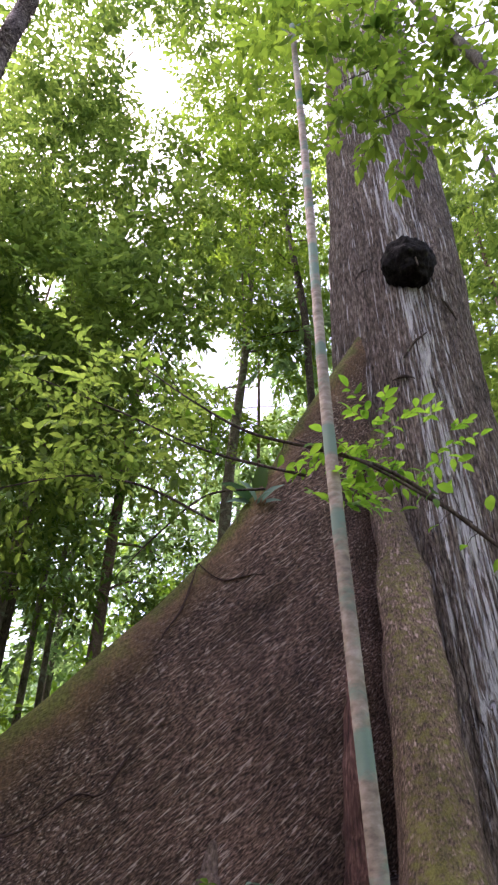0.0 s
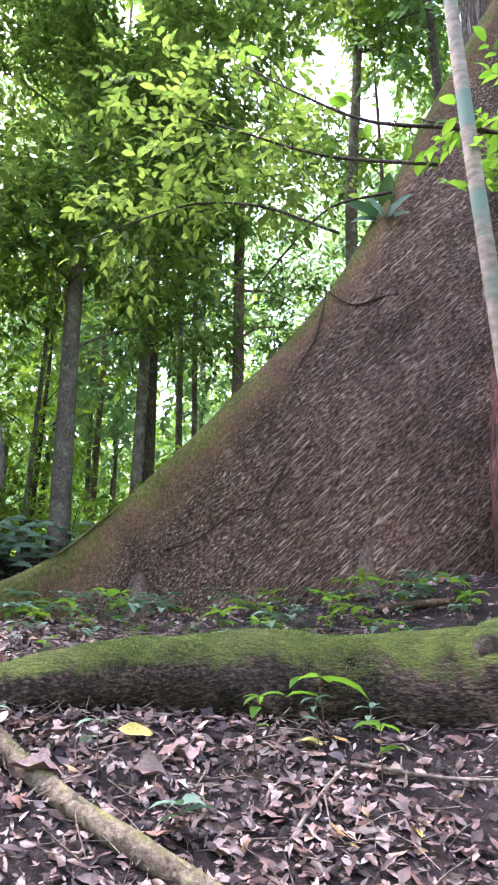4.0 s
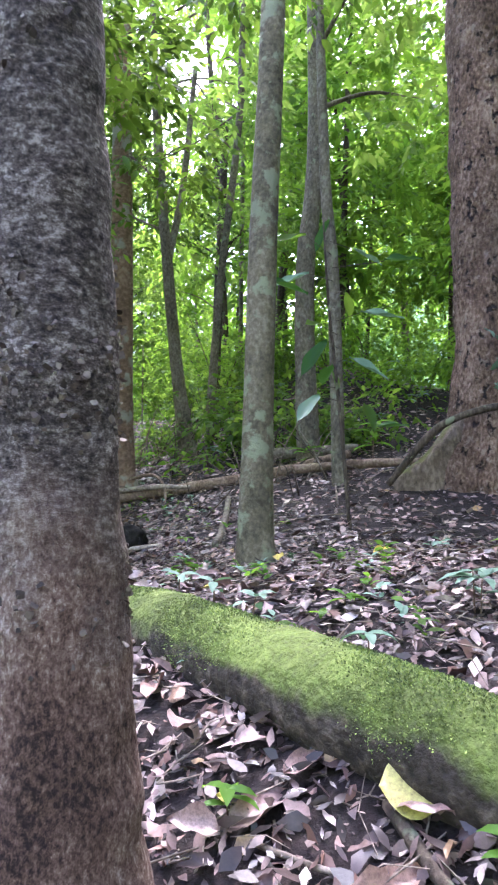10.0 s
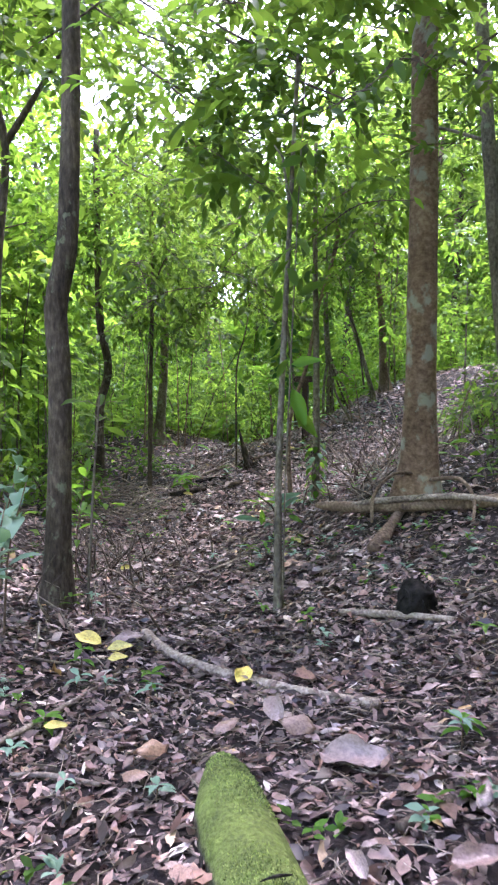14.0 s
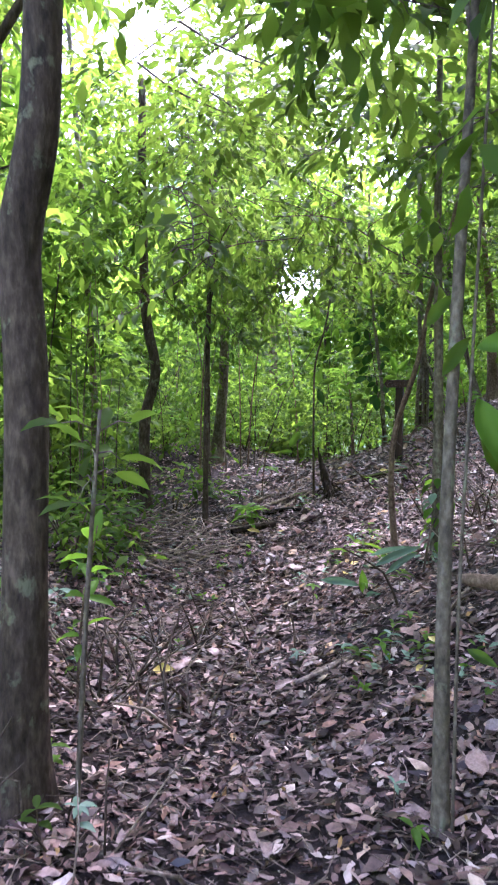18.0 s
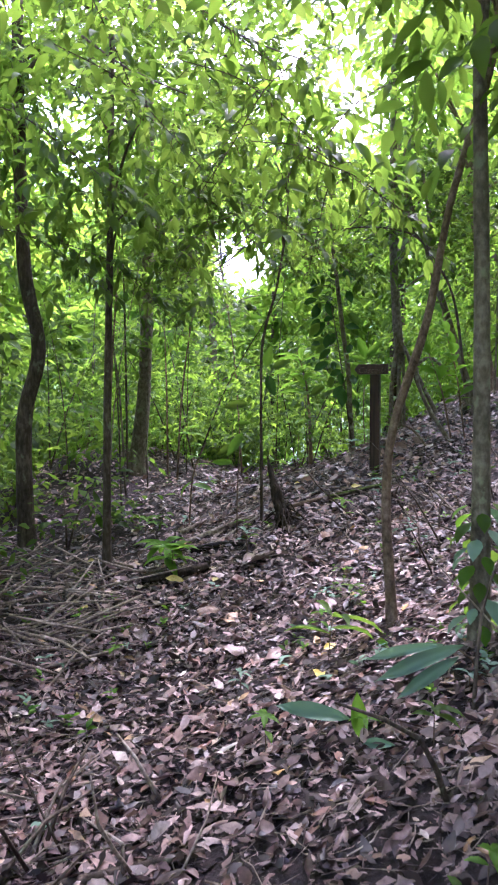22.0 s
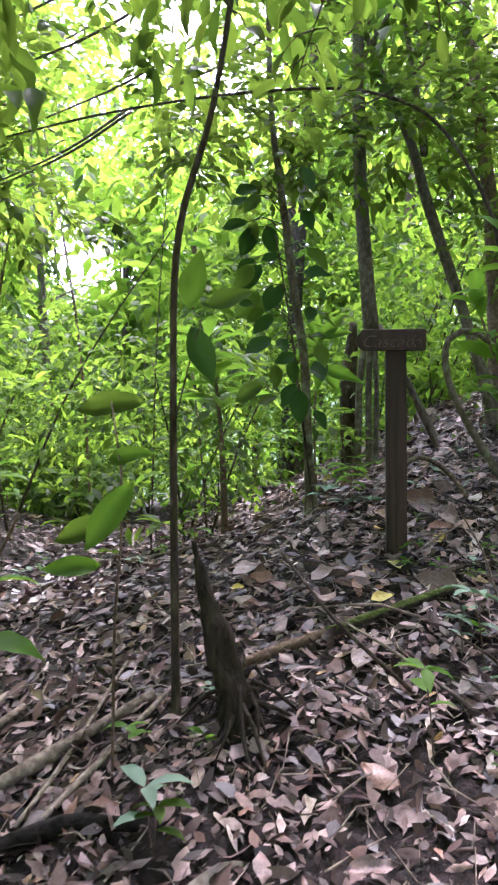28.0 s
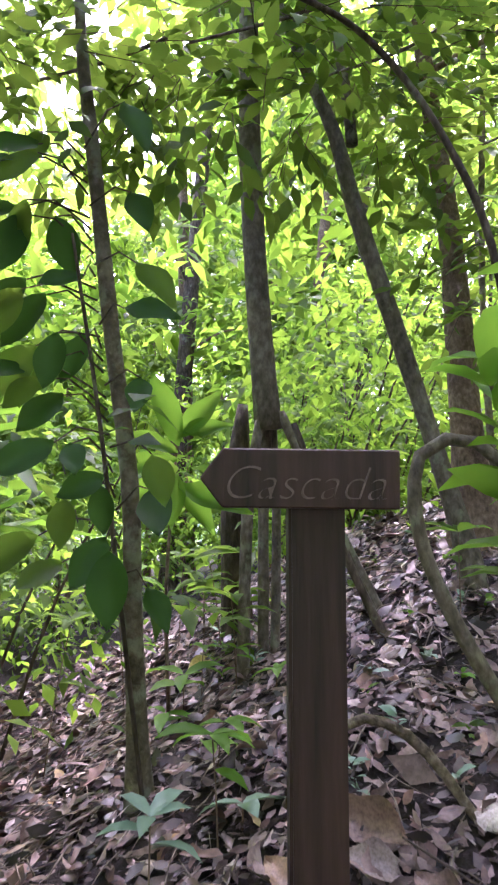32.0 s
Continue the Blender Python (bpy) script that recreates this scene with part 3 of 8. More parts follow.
def sprays(rng, O, D, k, length, leaf, ratio=0.4, droop=0.35, shape=SMALL):
    """k leaves on either side of twigs that start at O and run along D."""
    D = unit(D)
    side = unit(np.cross(D, rng.normal(0, 0.25, O.shape) + (0, 0, 1)))
    Ps, Ds, Us, Ls = [], [], [], []
    for j in range(k):
        f = (j + 0.7) / k
        p = O + D * (length * f)[:, None] + np.array((0, 0, -0.3)) * (length * f * f)[:, None]
        s = 1 if j % 2 else -1
        d = D * (0.75 if j < k - 1 else 1.5) + side * s * (0.8 if j < k - 1 else 0.1) + rng.normal(0, 0.22, O.shape) + (0, 0, -droop)
        Ps.append(p), Ds.append(d), Us.append(rng.normal(0, 0.4, O.shape) + (0, 0, 1))
        Ls.append(leaf * rng.uniform(0.65, 1.2, len(O)))
    L = np.concatenate(Ls)
    return leaves(np.vstack(Ps), np.vstack(Ds), np.vstack(Us), L, L * ratio, shape)


def twig_mesh(O, D, length, r=0.004):
    """Three-sided twigs."""
    D = unit(D)
    s = unit(np.cross(D, (0.1, 0.2, 1.0)))
    n = np.cross(s, D)
    E = O + D * length[:, None] + np.array((0, 0, -0.3)) * length[:, None]
    V = np.stack([O + s * r, O - s * r * 0.5 + n * r * 0.8, O - s * r * 0.5 - n * r * 0.8, E], 1)
    F = np.array([(0, 1, 3), (1, 2, 3), (2, 0, 3)])[None] + (np.arange(len(O)) * 4)[:, None, None]
    return V.reshape(-1, 3), F.reshape(-1, 3)


def in_blobs(rng, blobs, n):
    """n points near the skins of ellipsoids (x, y, z, rx, ry, rz), and the ways outward."""
    b = np.asarray(blobs, float)
    vol = b[:, 3] * b[:, 4] * b[:, 5]
    w = rng.choice(len(b), n, p=vol / vol.sum())
    d = unit(rng.normal(0, 1, (n, 3)))
    r = rng.uniform(0.25, 1.0, n) ** 0.6
    return b[w, :3] + d * b[w, 3:] * r[:, None], d


# openings in the canopy where the sky shows: an apex, a compass way, a height and a half width in degrees
OPENINGS = [((1.6, 6.0, 2.8), 102.0, 12.3, 2.9), ((1.2, 8.0, 2.8), 90.8, 25.5, 2.7), ((2.0, 4.0, 2.8), 114.0, 27.0, 2.2), ((0.9, 13.5, 3.3), 85.3, 15.0, 1.6), ((0.9, 13.5, 3.3), 71.0, 11.5, 1.8),
            ((0, 0, 1.5), 20.3, 66.4, 2.1), ((0, 0, 1.5), 0.0, 43.5, 2.2), ((0, 0, 1.5), 25.0, 48.6, 1.8), ((0, 0, 1.5), -32.5, 57.0, 1.8), ((2.0, 0.5, 1.8), 49.8, 20.0, 1.4),
            ((0, 0, 1.5), 20.5, 22.6, 1.7), ((0, 0, 1.5), 4.5, 46.0, 2.4), ((2.0, 0.5, 1.8), 77.6, 32.9, 2.2), ((0.9, 8.5, 2.7), 116.2, 28.2, 2.6), ((0.9, 8.5, 2.7), 88.6, 27.3, 2.2), ((1.9, 5.3, 2.9), 94.4, 19.2, 2.0), ((2.7, 2.0, 2.6), 96.6, 22.8, 1.6), ((1.4, 0.3, 1.7), 40.6, 27.5, 0.8), ((0.6, 12.3, 2.9), 99.7, 15.3, 1.8)]


def under_sky(P, far):
    """Which of the points lie in an opening, at least far metres from its apex."""
    out = np.zeros(len(P), bool)
    for apex, way, rise, half in OPENINGS:
        d = P - np.array(apex)
        n = np.linalg.norm(d, axis=1)
        u = np.array((np.cos(radians(way)) * np.cos(radians(rise)), np.sin(radians(way)) * np.cos(radians(rise)), np.sin(radians(rise))))
        wob = half * (1 + 0.5 * vnoise(P, 0.7, 8))
        out |= (n > far) & (np.degrees(np.arccos(np.clip(d @ u / (n + 1e-9), -1, 1))) < wob)
    return out


def crown(rng, blobs, n, leaf, k=6, droop=0.35, ratio=0.4, shape=SMALL, length=0.45):
    P, d = in_blobs(rng, blobs, n)
    C = P[rng.integers(0, max(1, n // 10), n)] + rng.normal(0, 2.4 * leaf, P.shape) * (1, 1, 0.6)
    P = np.where((rng.random(n) < 0.7)[:, None], C, P)
    keep = ~under_sky(P, 5.0)
    P, d = P[keep], d[keep]
    n = len(P)
    d = d * (1, 1, 0.5) + rng.normal(0, 0.4, P.shape)
    return sprays(rng, P, d, k, np.full(n, length) * rng.uniform(0.6, 1.3, n), leaf * rng.choice((0.75, 1.0, 1.35), n), ratio, droop, shape)

# ---- the ground: one sheet ----
def ground_sheet():
    far = np.array([13, 17, 22, 30, 42, 60, 90, 140, 220, 320.0])
    xs = np.concatenate([-far[::-1], np.arange(-9, 11.01, 0.14), far + 2])
    ys = np.concatenate([-far[::-1], np.arange(-6, 20.01, 0.14), far + 10])
    X, Y = np.meshgrid(xs, ys, indexing="ij")
    q = np.stack([X.ravel(), Y.ravel()], 1)
    near = np.exp(-np.maximum(0, np.abs(q[:, 0] - 1) - 8) / 4) * np.exp(-np.maximum(0, np.abs(q[:, 1] - 7) - 12) / 4)
    z = ground(q[:, 0], q[:, 1]) + near * (0.025 * vnoise(q, 2.3, 1) + 0.012 * vnoise(q, 6.1, 2)) - 0.02
    i, j = np.meshgrid(np.arange(len(xs) - 1), np.arange(len(ys) - 1), indexing="ij")
    p = i * len(ys) + j
    F = np.stack([p, p + len(ys), p + len(ys) + 1, p + 1], -1).reshape(-1, 4)
    ob = build("ground", np.column_stack([q, z]), F, "soil")
    tagged(ob, "dark humus forest floor rising to a low crest", "ground", kind="structure")


ground_sheet()


# ---- leaf litter ----
def path_x(y):
    return np.interp(y, [-1, 0.5, 1.6, 2.5, 4.6, 8.5, 10.6, 12, 14], [0.5, 2.0, 2.55, 2.65, 2.0, 0.95, 0.35, 0.5, 0.9])


def litter():
    rng = np.random.default_rng(5)
    beds = [(4000, 1.75, 0.03, 0.135, 0.1, dead_leaf(k), "litter") for k in range(10)]
    beds += [(26000, 2.2, 0.015, 0.06, 0.15, CURLED, "litter"), (30000, 2.6, 0.03, 0.11, 0.3, SMALL, "humus"), (9000, 3.2, 0.03, 0.11, 0.6, ROUND, "litter"), (36000, 6.0, 0.04, 0.11, 1.2, SMALL, "litter"), (20000, 11.0, 0.08, 0.15, 0.5, TINY, "litter"), (44000, 2.4, 0.008, 0.034, 0.3, TINY, "crumbs")]
    for count, reach, lo, hi, shift, shape, mat in beds:
        y = rng.uniform(-1.8, 19.5 if reach < 8 else 24, count)
        x = path_x(y) + rng.uniform(-1, 1, count) * reach + shift
        bare = vnoise(np.stack([x, y], 1), 1.3, 6) + 0.6 * vnoise(np.stack([x, y], 1), 3.5, 7)
        keep = (rng.random(count) > np.clip(bare * 1.5 - 0.4, 0, 0.5) * np.clip((y - 6) / 3, 0, 1)) | (hi < 0.04)
        x, y = x[keep], y[keep]
        count = len(x)
        a = rng.uniform(0, 2 * np.pi, count)
        L = (lo + (hi - lo) * rng.beta(1.4, 2.8, count)) * (np.interp(y, (5, 9), (0.88, 1.12)) if hi > 0.1 else 1)
        D = np.stack([np.cos(a), np.sin(a), rng.normal(0.04, 0.26, count)], 1)
        sx = (ground(x + 0.1, y) - ground(x - 0.1, y)) / 0.2
        sy = (ground(x, y + 0.1) - ground(x, y - 0.1)) / 0.2
        D[:, 2] += D[:, 0] * sx + D[:, 1] * sy
        U = np.stack([-sx, -sy, np.ones(count)], 1) + rng.normal(0, 0.45, (count, 3))
        U[:, 2] = np.abs(U[:, 2])
        U *= np.where(rng.random(count) < 0.35, -1, 1)[:, None]
        q = np.stack([x, y], 1)
        z = ground(x, y) + 0.025 * vnoise(q, 2.3, 1) + 0.012 * vnoise(q, 6.1, 2) - 0.02 + rng.uniform(0.002, 0.036, count) + 0.04 * L
        V, F = leaves(np.column_stack([x, y, z]), D, U, L, L * rng.uniform(0.26, 0.58, count), shape, rng.normal(0.55, 0.5, count))
        tagged(build("leaf_litter", V, F, mat, smooth=True), "dry brown and mauve-grey fallen leaves strewn over the soil", "leaf litter", kind="stuff")


litter()


# ---- the giant buttressed tree ----
def buttress(parent, name, plan, crest, foot, thick, mat, seed, label, taper=(0.55, 0.8, 1.0), round_top=0.32):
    """A standing fin along a line on the ground, with a rounded crest."""
    p = np.asarray(plan, float)
    line = curve_points(np.column_stack([p, np.zeros(len(p)), np.ones(len(p))]), 0.05)[:, :2]
    ls = np.r_[0, np.cumsum(np.linalg.norm(np.diff(line, axis=0), axis=1))]
    s = np.linspace(0, ls[-1], int(ls[-1] / 0.08))
    x, y = np.interp(s, ls, line[:, 0]), np.interp(s, ls, line[:, 1])
    top = np.interp(s, [c[0] for c in crest], [c[1] for c in crest])
    k = np.ones(9) / 9
    top = np.convolve(np.pad(top, 4, mode="edge"), k, "valid")
    bot = ground(x, y) - foot
    tx, ty = np.gradient(x), np.gradient(y)
    n = np.stack([ty, -tx], 1) / np.hypot(tx, ty)[:, None]
    nv, nr = 44, 15
    rows = []
    for side in (1, -1):
        v = np.linspace(0, 1, nv) if side > 0 else np.linspace(1, 0, nv)
        rows.append([(side, a) for a in v])
    prof = rows[0] + [("c", b) for b in np.linspace(0, np.pi, nr + 2)[1:-1]] + rows[1]
    V = np.zeros((len(s), len(prof), 3))
    th = np.interp(s / s[-1], [0, 0.15, 1], [thick * k for k in taper])
    cap = np.minimum(round_top, 0.4 * (top - bot))
    for j, (kind, a) in enumerate(prof):
        if kind == "c":
            off, z = np.cos(a) * th, top - cap + np.sin(a) * cap
        else:
            off = kind * (th + 0.35 * th * (1 - a) ** 3)
            z = bot + (top - cap - bot) * a
        V[:, j, 0], V[:, j, 1], V[:, j, 2] = x + n[:, 0] * off, y + n[:, 1] * off, z
    q = V.reshape(-1, 3)
    w = 0.05 * vnoise(q, 0.9, seed) + 0.018 * vnoise(q, 3.1, seed + 1) + 0.006 * vnoise(q, 11.0, seed + 2)
    run = np.repeat(s, len(prof))
    w += 0.26 * thick * vnoise(np.stack([(run - q[:, 2]) * 2.4, (run + q[:, 2]) * 0.5], 1), 1.0, seed + 5)
    N = np.repeat(n[:, None], len(prof), 1).reshape(-1, 2) * np.sign(((q[:, :2] - np.repeat(np.stack([x, y], 1)[:, None], len(prof), 1).reshape(-1, 2)) * np.repeat(n[:, None], len(prof), 1).reshape(-1, 2)).sum(1))[:, None]
    q[:, :2] += N * w[:, None]
    q[:, 2] += 0.5 * w
    m = len(prof)
    i, j = np.meshgrid(np.arange(len(s) - 1), np.arange(m - 1), indexing="ij")
    a = i * m + j
    F = np.vstack([np.stack([a, a + m, a + m + 1], -1).reshape(-1, 3), np.stack([a, a + m + 1, a + 1], -1).reshape(-1, 3)])
    ob = build(name, q, F, mat, parent, label)
    drop = ob.data.attributes.new("crest", "FLOAT", "POINT")
    drop.data.foreach_set("value", (np.repeat(top, len(prof)) - q[:, 2]).astype(np.float32))
    return ob


giant = thing("kapok_tree", "giant grey-brown rainforest tree on tall plank buttresses", "tree", (8.3, -2.6, gz(8.3, -2.6)))
V, F = tube([(8.3, -2.35, 1.9, 1.5), (8.32, -2.42, 5.0, 1.32), (8.32, -2.55, 9.0, 1.22), (8.32, -2.7, 13.0, 1.22), (8.33, -2.95, 19.0, 1.2), (8.35, -3.3, 26.0, 1.1)], 200, 0.14, 0.03, 0.9, 4, ribs=44)
build("trunk", V, F, "kapok", giant, "ridged grey trunk with pale lichen streaks")
buttress(giant, "buttress", [(4.54, 4.05), (4.75, 3.75), (5.2, 3.2), (6.3, 2.45), (6.85, 1.5), (7.05, 0.5), (7.25, -0.9), (7.75, -1.9)],
         [(0, gz(4.54, 4.05) - 0.06), (0.17, gz(4.64, 3.9) + 0.06)] + [(q + 0.37, h) for q, h in ((0, 1.86), (0.6, 2.02), (1.0, 2.2), (1.4, 2.5), (1.93, 3.0), (2.28, 3.36), (2.73, 3.85), (3.5, 4.78), (4.1, 5.5), (4.6, 6.3), (5.1, 7.4), (5.5, 8.2), (6.7, 10.5))], 0.35, 0.14, "buttress", 2, "dark brown plank buttress with a mossy crest")
buttress(giant, "buttress", [(4.75, -1.12), (5.15, -1.24), (5.6, -1.36), (6.2, -1.5), (6.8, -1.6), (7.3, -1.66), (7.9, -1.9)],
         [(0, 1.45), (0.4, 1.85), (0.85, 2.75), (1.45, 4.2), (2.05, 5.8), (2.55, 7.4), (3.2, 9.0)], 0.4, 0.29, "ridge", 7, "thick rounded buttress green with moss", (0.9, 1.1, 0.55))
buttress(giant, "buttress", [(6.4, -5.2), (6.9, -4.3), (7.5, -3.4), (7.9, -2.9)],
         [(0, 2.3), (1.0, 4.0), (2.0, 6.0), (2.9, 8.0)], 0.4, 0.15, "root", 11, "dark brown buttress in shade")

# ---- logs on the slope ----
log = thing("fallen_log", "thick fallen log, black below and mossy green above", "log", (3.9, 0.6, gz(3.9, 0.6)))
V, F = tube([(3.3, 1.92, 1.34, 0.115), (3.42, 1.7, 1.37, 0.14), (3.66, 1.3, 1.42, 0.17), (3.9, 0.85, 1.41, 0.21), (4.04, 0.3, 1.39, 0.25), (4.15, -0.4, 1.36, 0.29), (4.2, -1.2, 1.34, 0.31), (4.15, -2.4, 1.28, 0.31)], 44, 0.04, 0.14, 2.6, 3)
build("trunk", V, F, "barelog", log)
V, F = tube([(4.06, -0.42, 1.42, 0.13), (4.02, -0.43, 1.53, 0.14), (4.0, -0.44, 1.63, 0.11), (3.99, -0.44, 1.68, 0.06), (3.99, -0.44, 1.69, 0.02)], 20, 0.025, 0.35, 8.0, 8)
build("burl", V, F, "mosslog", log)
log = thing("fallen_log", "mossy green log lying on the leaf litter, dark below", "log", (2.7, 3.2, gz(2.7, 3.2)))
V, F = tube([(3.2, 1.95, 1.37, 0.13), (3.05, 2.3, 1.42, 0.15), (2.86, 2.8, 1.45, 0.155), (2.62, 3.5, 1.46, 0.15), (2.42, 4.05, 1.44, 0.14), (2.25, 4.45, 1.42, 0.13), (2.15, 4.72, 1.41, 0.098), (2.1, 4.86, 1.41, 0.05), (2.085, 4.91, 1.41, 0.02)], 32, 0.05, 0.09, 3.0, 9)
build("trunk", V, F, "mosslog", log)

for x, y, a, w in ((2.45, 4.0, 0.5, 0.045), (2.56, 3.72, 0.2, 0.04), (2.7, 3.3, 0.3, 0.05), (2.78, 3.06, 0.4, 0.04)):
    V, F = tube([(x + w * math.cos(a) * f, y + w * math.sin(a) * f, 1.595 - 2.6 * (w * f) ** 2 + 0.004, 0.002 + 0.0025 * (1 - abs(f))) for f in (-1, -0.4, 0.2, 1)], 6, 0.02, 0.4, 20.0, 3)
    build("bark_slit", V, F, "black", log, "dark slit in the mossy bark")


def stick(name, label, pts, mat="stick", sides=9, rough=0.12, seed=1, category="branch", group=""):
    c = pts[len(pts) // 2]
    V, F = tube(pts, sides, 0.06, rough, 5.0, seed)
    ob = build(name, V, F, mat, at=(c[0], c[1], c[2] - c[3]))
    return tagged(ob, label, category, group)


stick("mossy_branch", "fallen branch patched with moss leaning over the log gap", [(3.55, 2.4, 1.5, 0.02), (3.4, 2.22, 1.56, 0.03), (3.28, 2.06, 1.5, 0.034), (3.15, 1.87, 1.33, 0.036), (2.99, 1.64, 1.17, 0.04), (2.84, 1.28, 1.0, 0.044), (2.72, 0.9, 0.86, 0.044), (2.6, 0.5, 0.72, 0.04)], "mossstick", 12)


# ---- trees along the way ----
def tree(label, spine, mat, flare=0.5, sides=14, rough=0.05, seed=0, blobs=(), twigs=0, leaf=0.15, leafmat="sapling", extra=(), name="tree", droop=0.4, ratio=0.38, shape=SMALL, length=0.45, step=0.12, freq=4.0, raised=False):
    x, y = spine[0][0], spine[0][1]
    t = thing(name, label, "tree" if name == "tree" else name.replace("_", " "), (x, y, gz(x, y)))
    g = gz(x, y)
    pts = list(spine) if raised else [(x, y, g - 0.45, spine[0][3]), (x, y, g, spine[0][3])] + [q for q in spine if q[2] > g + 0.1]
    V, F = tube(pts, sides, step, rough, freq, seed, flare)
    build("trunk", V, F, mat, t)
    for e in extra:
        V, F = tube(e, 8, 0.12, rough, 4.0, seed + 1)
        build("limb", V, F, mat, t)
    if twigs:
        rng = np.random.default_rng(seed + 100)
        top = np.array(spine[-1][:3])
        for b in blobs:
            c = np.array(b[:3])
            z = min(max(c[2] - 0.5, spine[0][2] + 1.0), top[2])
            o = np.array([np.interp(z, [q[2] for q in spine], [q[k] for q in spine]) for k in (0, 1)] + [z])
            if np.linalg.norm(c - o) > 0.3:
                V, F = tube([(*o, 0.3 * spine[-1][3] + 0.008), (*(o * 0.5 + c * 0.5 + (0, 0, 0.15)), 0.2 * spine[-1][3] + 0.006), (*c, 0.006)], 6, 0.15)
                build("limb", V, F, mat, t)
        V, F = crown(rng, blobs, twigs, leaf, 7, droop, ratio, TINY if leafmat in ("canopy", "bright") else shape, length)
        build("crown", V, F, leafmat, t)
    return t


def canopy_blobs(x, y, lo, hi, spread, seed, n=7):
    r = np.random.default_rng(seed)
    out = []
    for k in range(n):
        f = (k + 0.5) / n
        a = r.uniform(0, 2 * np.pi)
        d = spread * r.uniform(0.2, 0.9)
        out.append((x + np.cos(a) * d, y + np.sin(a) * d, lo + (hi - lo) * f, spread * r.uniform(0.4, 0.7), spread * r.uniform(0.4, 0.7), (hi - lo) / n * r.uniform(0.55, 0.95)))
    return out


# by the giant tree
tree("straight slender pole-like tree banded grey-green and brown", [(3.62, -0.6, 1.0, 0.048), (3.6, -0.54, 3.1, 0.045), (3.6, -0.5, 5.0, 0.042), (3.6, -0.49, 8.0, 0.04), (3.6, -0.45, 11.6, 0.035)], "banded", 0.2, 16, 0.03, 3, blobs=[(3.6, -0.3, 11.5, 0.6, 0.7, 0.4), (3.7, -0.9, 12.0, 0.6, 0.6, 0.4)], twigs=60, leaf=0.15)
tree("slim grey tree with dark bark", [(9.87, 5.09, 2.7, 0.17), (9.84, 5.2, 6.86, 0.143), (9.84, 5.24, 9.4, 0.123), (9.78, 5.5, 14.6, 0.1), (9.0, 5.2, 20.0, 0.07)], "grey", 0.4, seed=5, blobs=canopy_blobs(9.8, 5.4, 6.5, 15, 2.4, 5) + [(9.6, 5.2, 9.0, 1.7, 1.8, 1.4), (9.4, 4.6, 11.8, 1.8, 1.8, 1.4), (9.2, 5.4, 14.5, 1.8, 1.8, 1.4), (8.6, 4.4, 17.5, 1.8, 1.8, 1.4), (6.6, 4.0, 17.5, 1.8, 1.8, 1.2), (6.6, 2.2, 20.5, 2.0, 1.6, 1.3), (7.4, 5.0, 20.0, 2.0, 2.0, 1.4), (6.4, 3.2, 23.0, 2.2, 1.8, 1.2), (8.2, 6.7, 11.6, 1.7, 1.5, 1.4), (8.6, 7.0, 9.2, 1.5, 1.5, 1.3), (7.7, 6.2, 13.8, 1.7, 1.6, 1.3), (8.2, 6.0, 16.3, 1.7, 1.6, 1.3)], twigs=5000, leaf=0.19, leafmat="canopy", shape=TINY)
tree("slim pale straight forest tree", [(11.03, 4.39, 2.8, 0.11), (11.04, 4.34, 8.09, 0.096), (11.03, 4.38, 12.3, 0.083), (11.0, 4.4, 16, 0.06)], "pale", 0.3, seed=6, blobs=canopy_blobs(11.0, 4.4, 8, 17, 2.2, 6) + [(8.8, 2.6, 11.5, 1.6, 1.6, 1.2), (9.0, 3.8, 13.2, 1.8, 1.7, 1.3), (8.8, 1.2, 13.4, 1.6, 1.5, 1.2), (8.6, 2.6, 15.6, 1.8, 1.8, 1.2)], twigs=2500, leaf=0.19, leafmat="canopy", shape=TINY)
tree("dark-barked tree behind a pale one", [(12.49, 4.72, 3.0, 0.15), (12.48, 4.78, 8.4, 0.12), (12.4, 4.8, 12, 0.1)], "dark", 0.3, seed=7, blobs=canopy_blobs(12.4, 4.8, 9, 13.5, 1.8, 71), twigs=260, leaf=0.18)
tree("thin pale far-off tree", [(13.64, 4.09, 3.2, 0.065), (13.6, 4.23, 9.55, 0.058), (13.6, 4.2, 13, 0.04)], "pale", 0.2, seed=8, blobs=canopy_blobs(13.6, 4.2, 10, 14, 1.6, 72), twigs=220, leaf=0.18)
tree("grey-brown tree behind the buttress", [(12.83, 3.04, 3.0, 0.13), (12.83, 3.03, 8.4, 0.119), (12.8, 3.0, 14, 0.09)], "brown", 0.2, seed=9, blobs=canopy_blobs(12.8, 3.0, 8, 16, 2.6, 9), twigs=1200, leaf=0.16, leafmat="canopy", shape=TINY)
tree("tall pale tree behind the buttress", [(13.3, 0.75, 2.9, 0.16), (13.31, 0.64, 10.4, 0.137), (13.38, 0.31, 15.1, 0.11), (13.42, 0.11, 19, 0.09)], "pale", 0.2, seed=10, blobs=canopy_blobs(13.4, 0.2, 13, 22, 2.6, 10) + [(8.4, 0.2, 18.5, 1.8, 1.6, 1.2), (8.0, 0.6, 21.5, 2.0, 1.8, 1.3), (7.4, -0.6, 23.5, 1.8, 1.6, 1.2), (8.8, 0.4, 16.2, 1.6, 1.4, 1.2)], twigs=2600, leaf=0.2, leafmat="sapling", shape=TINY)
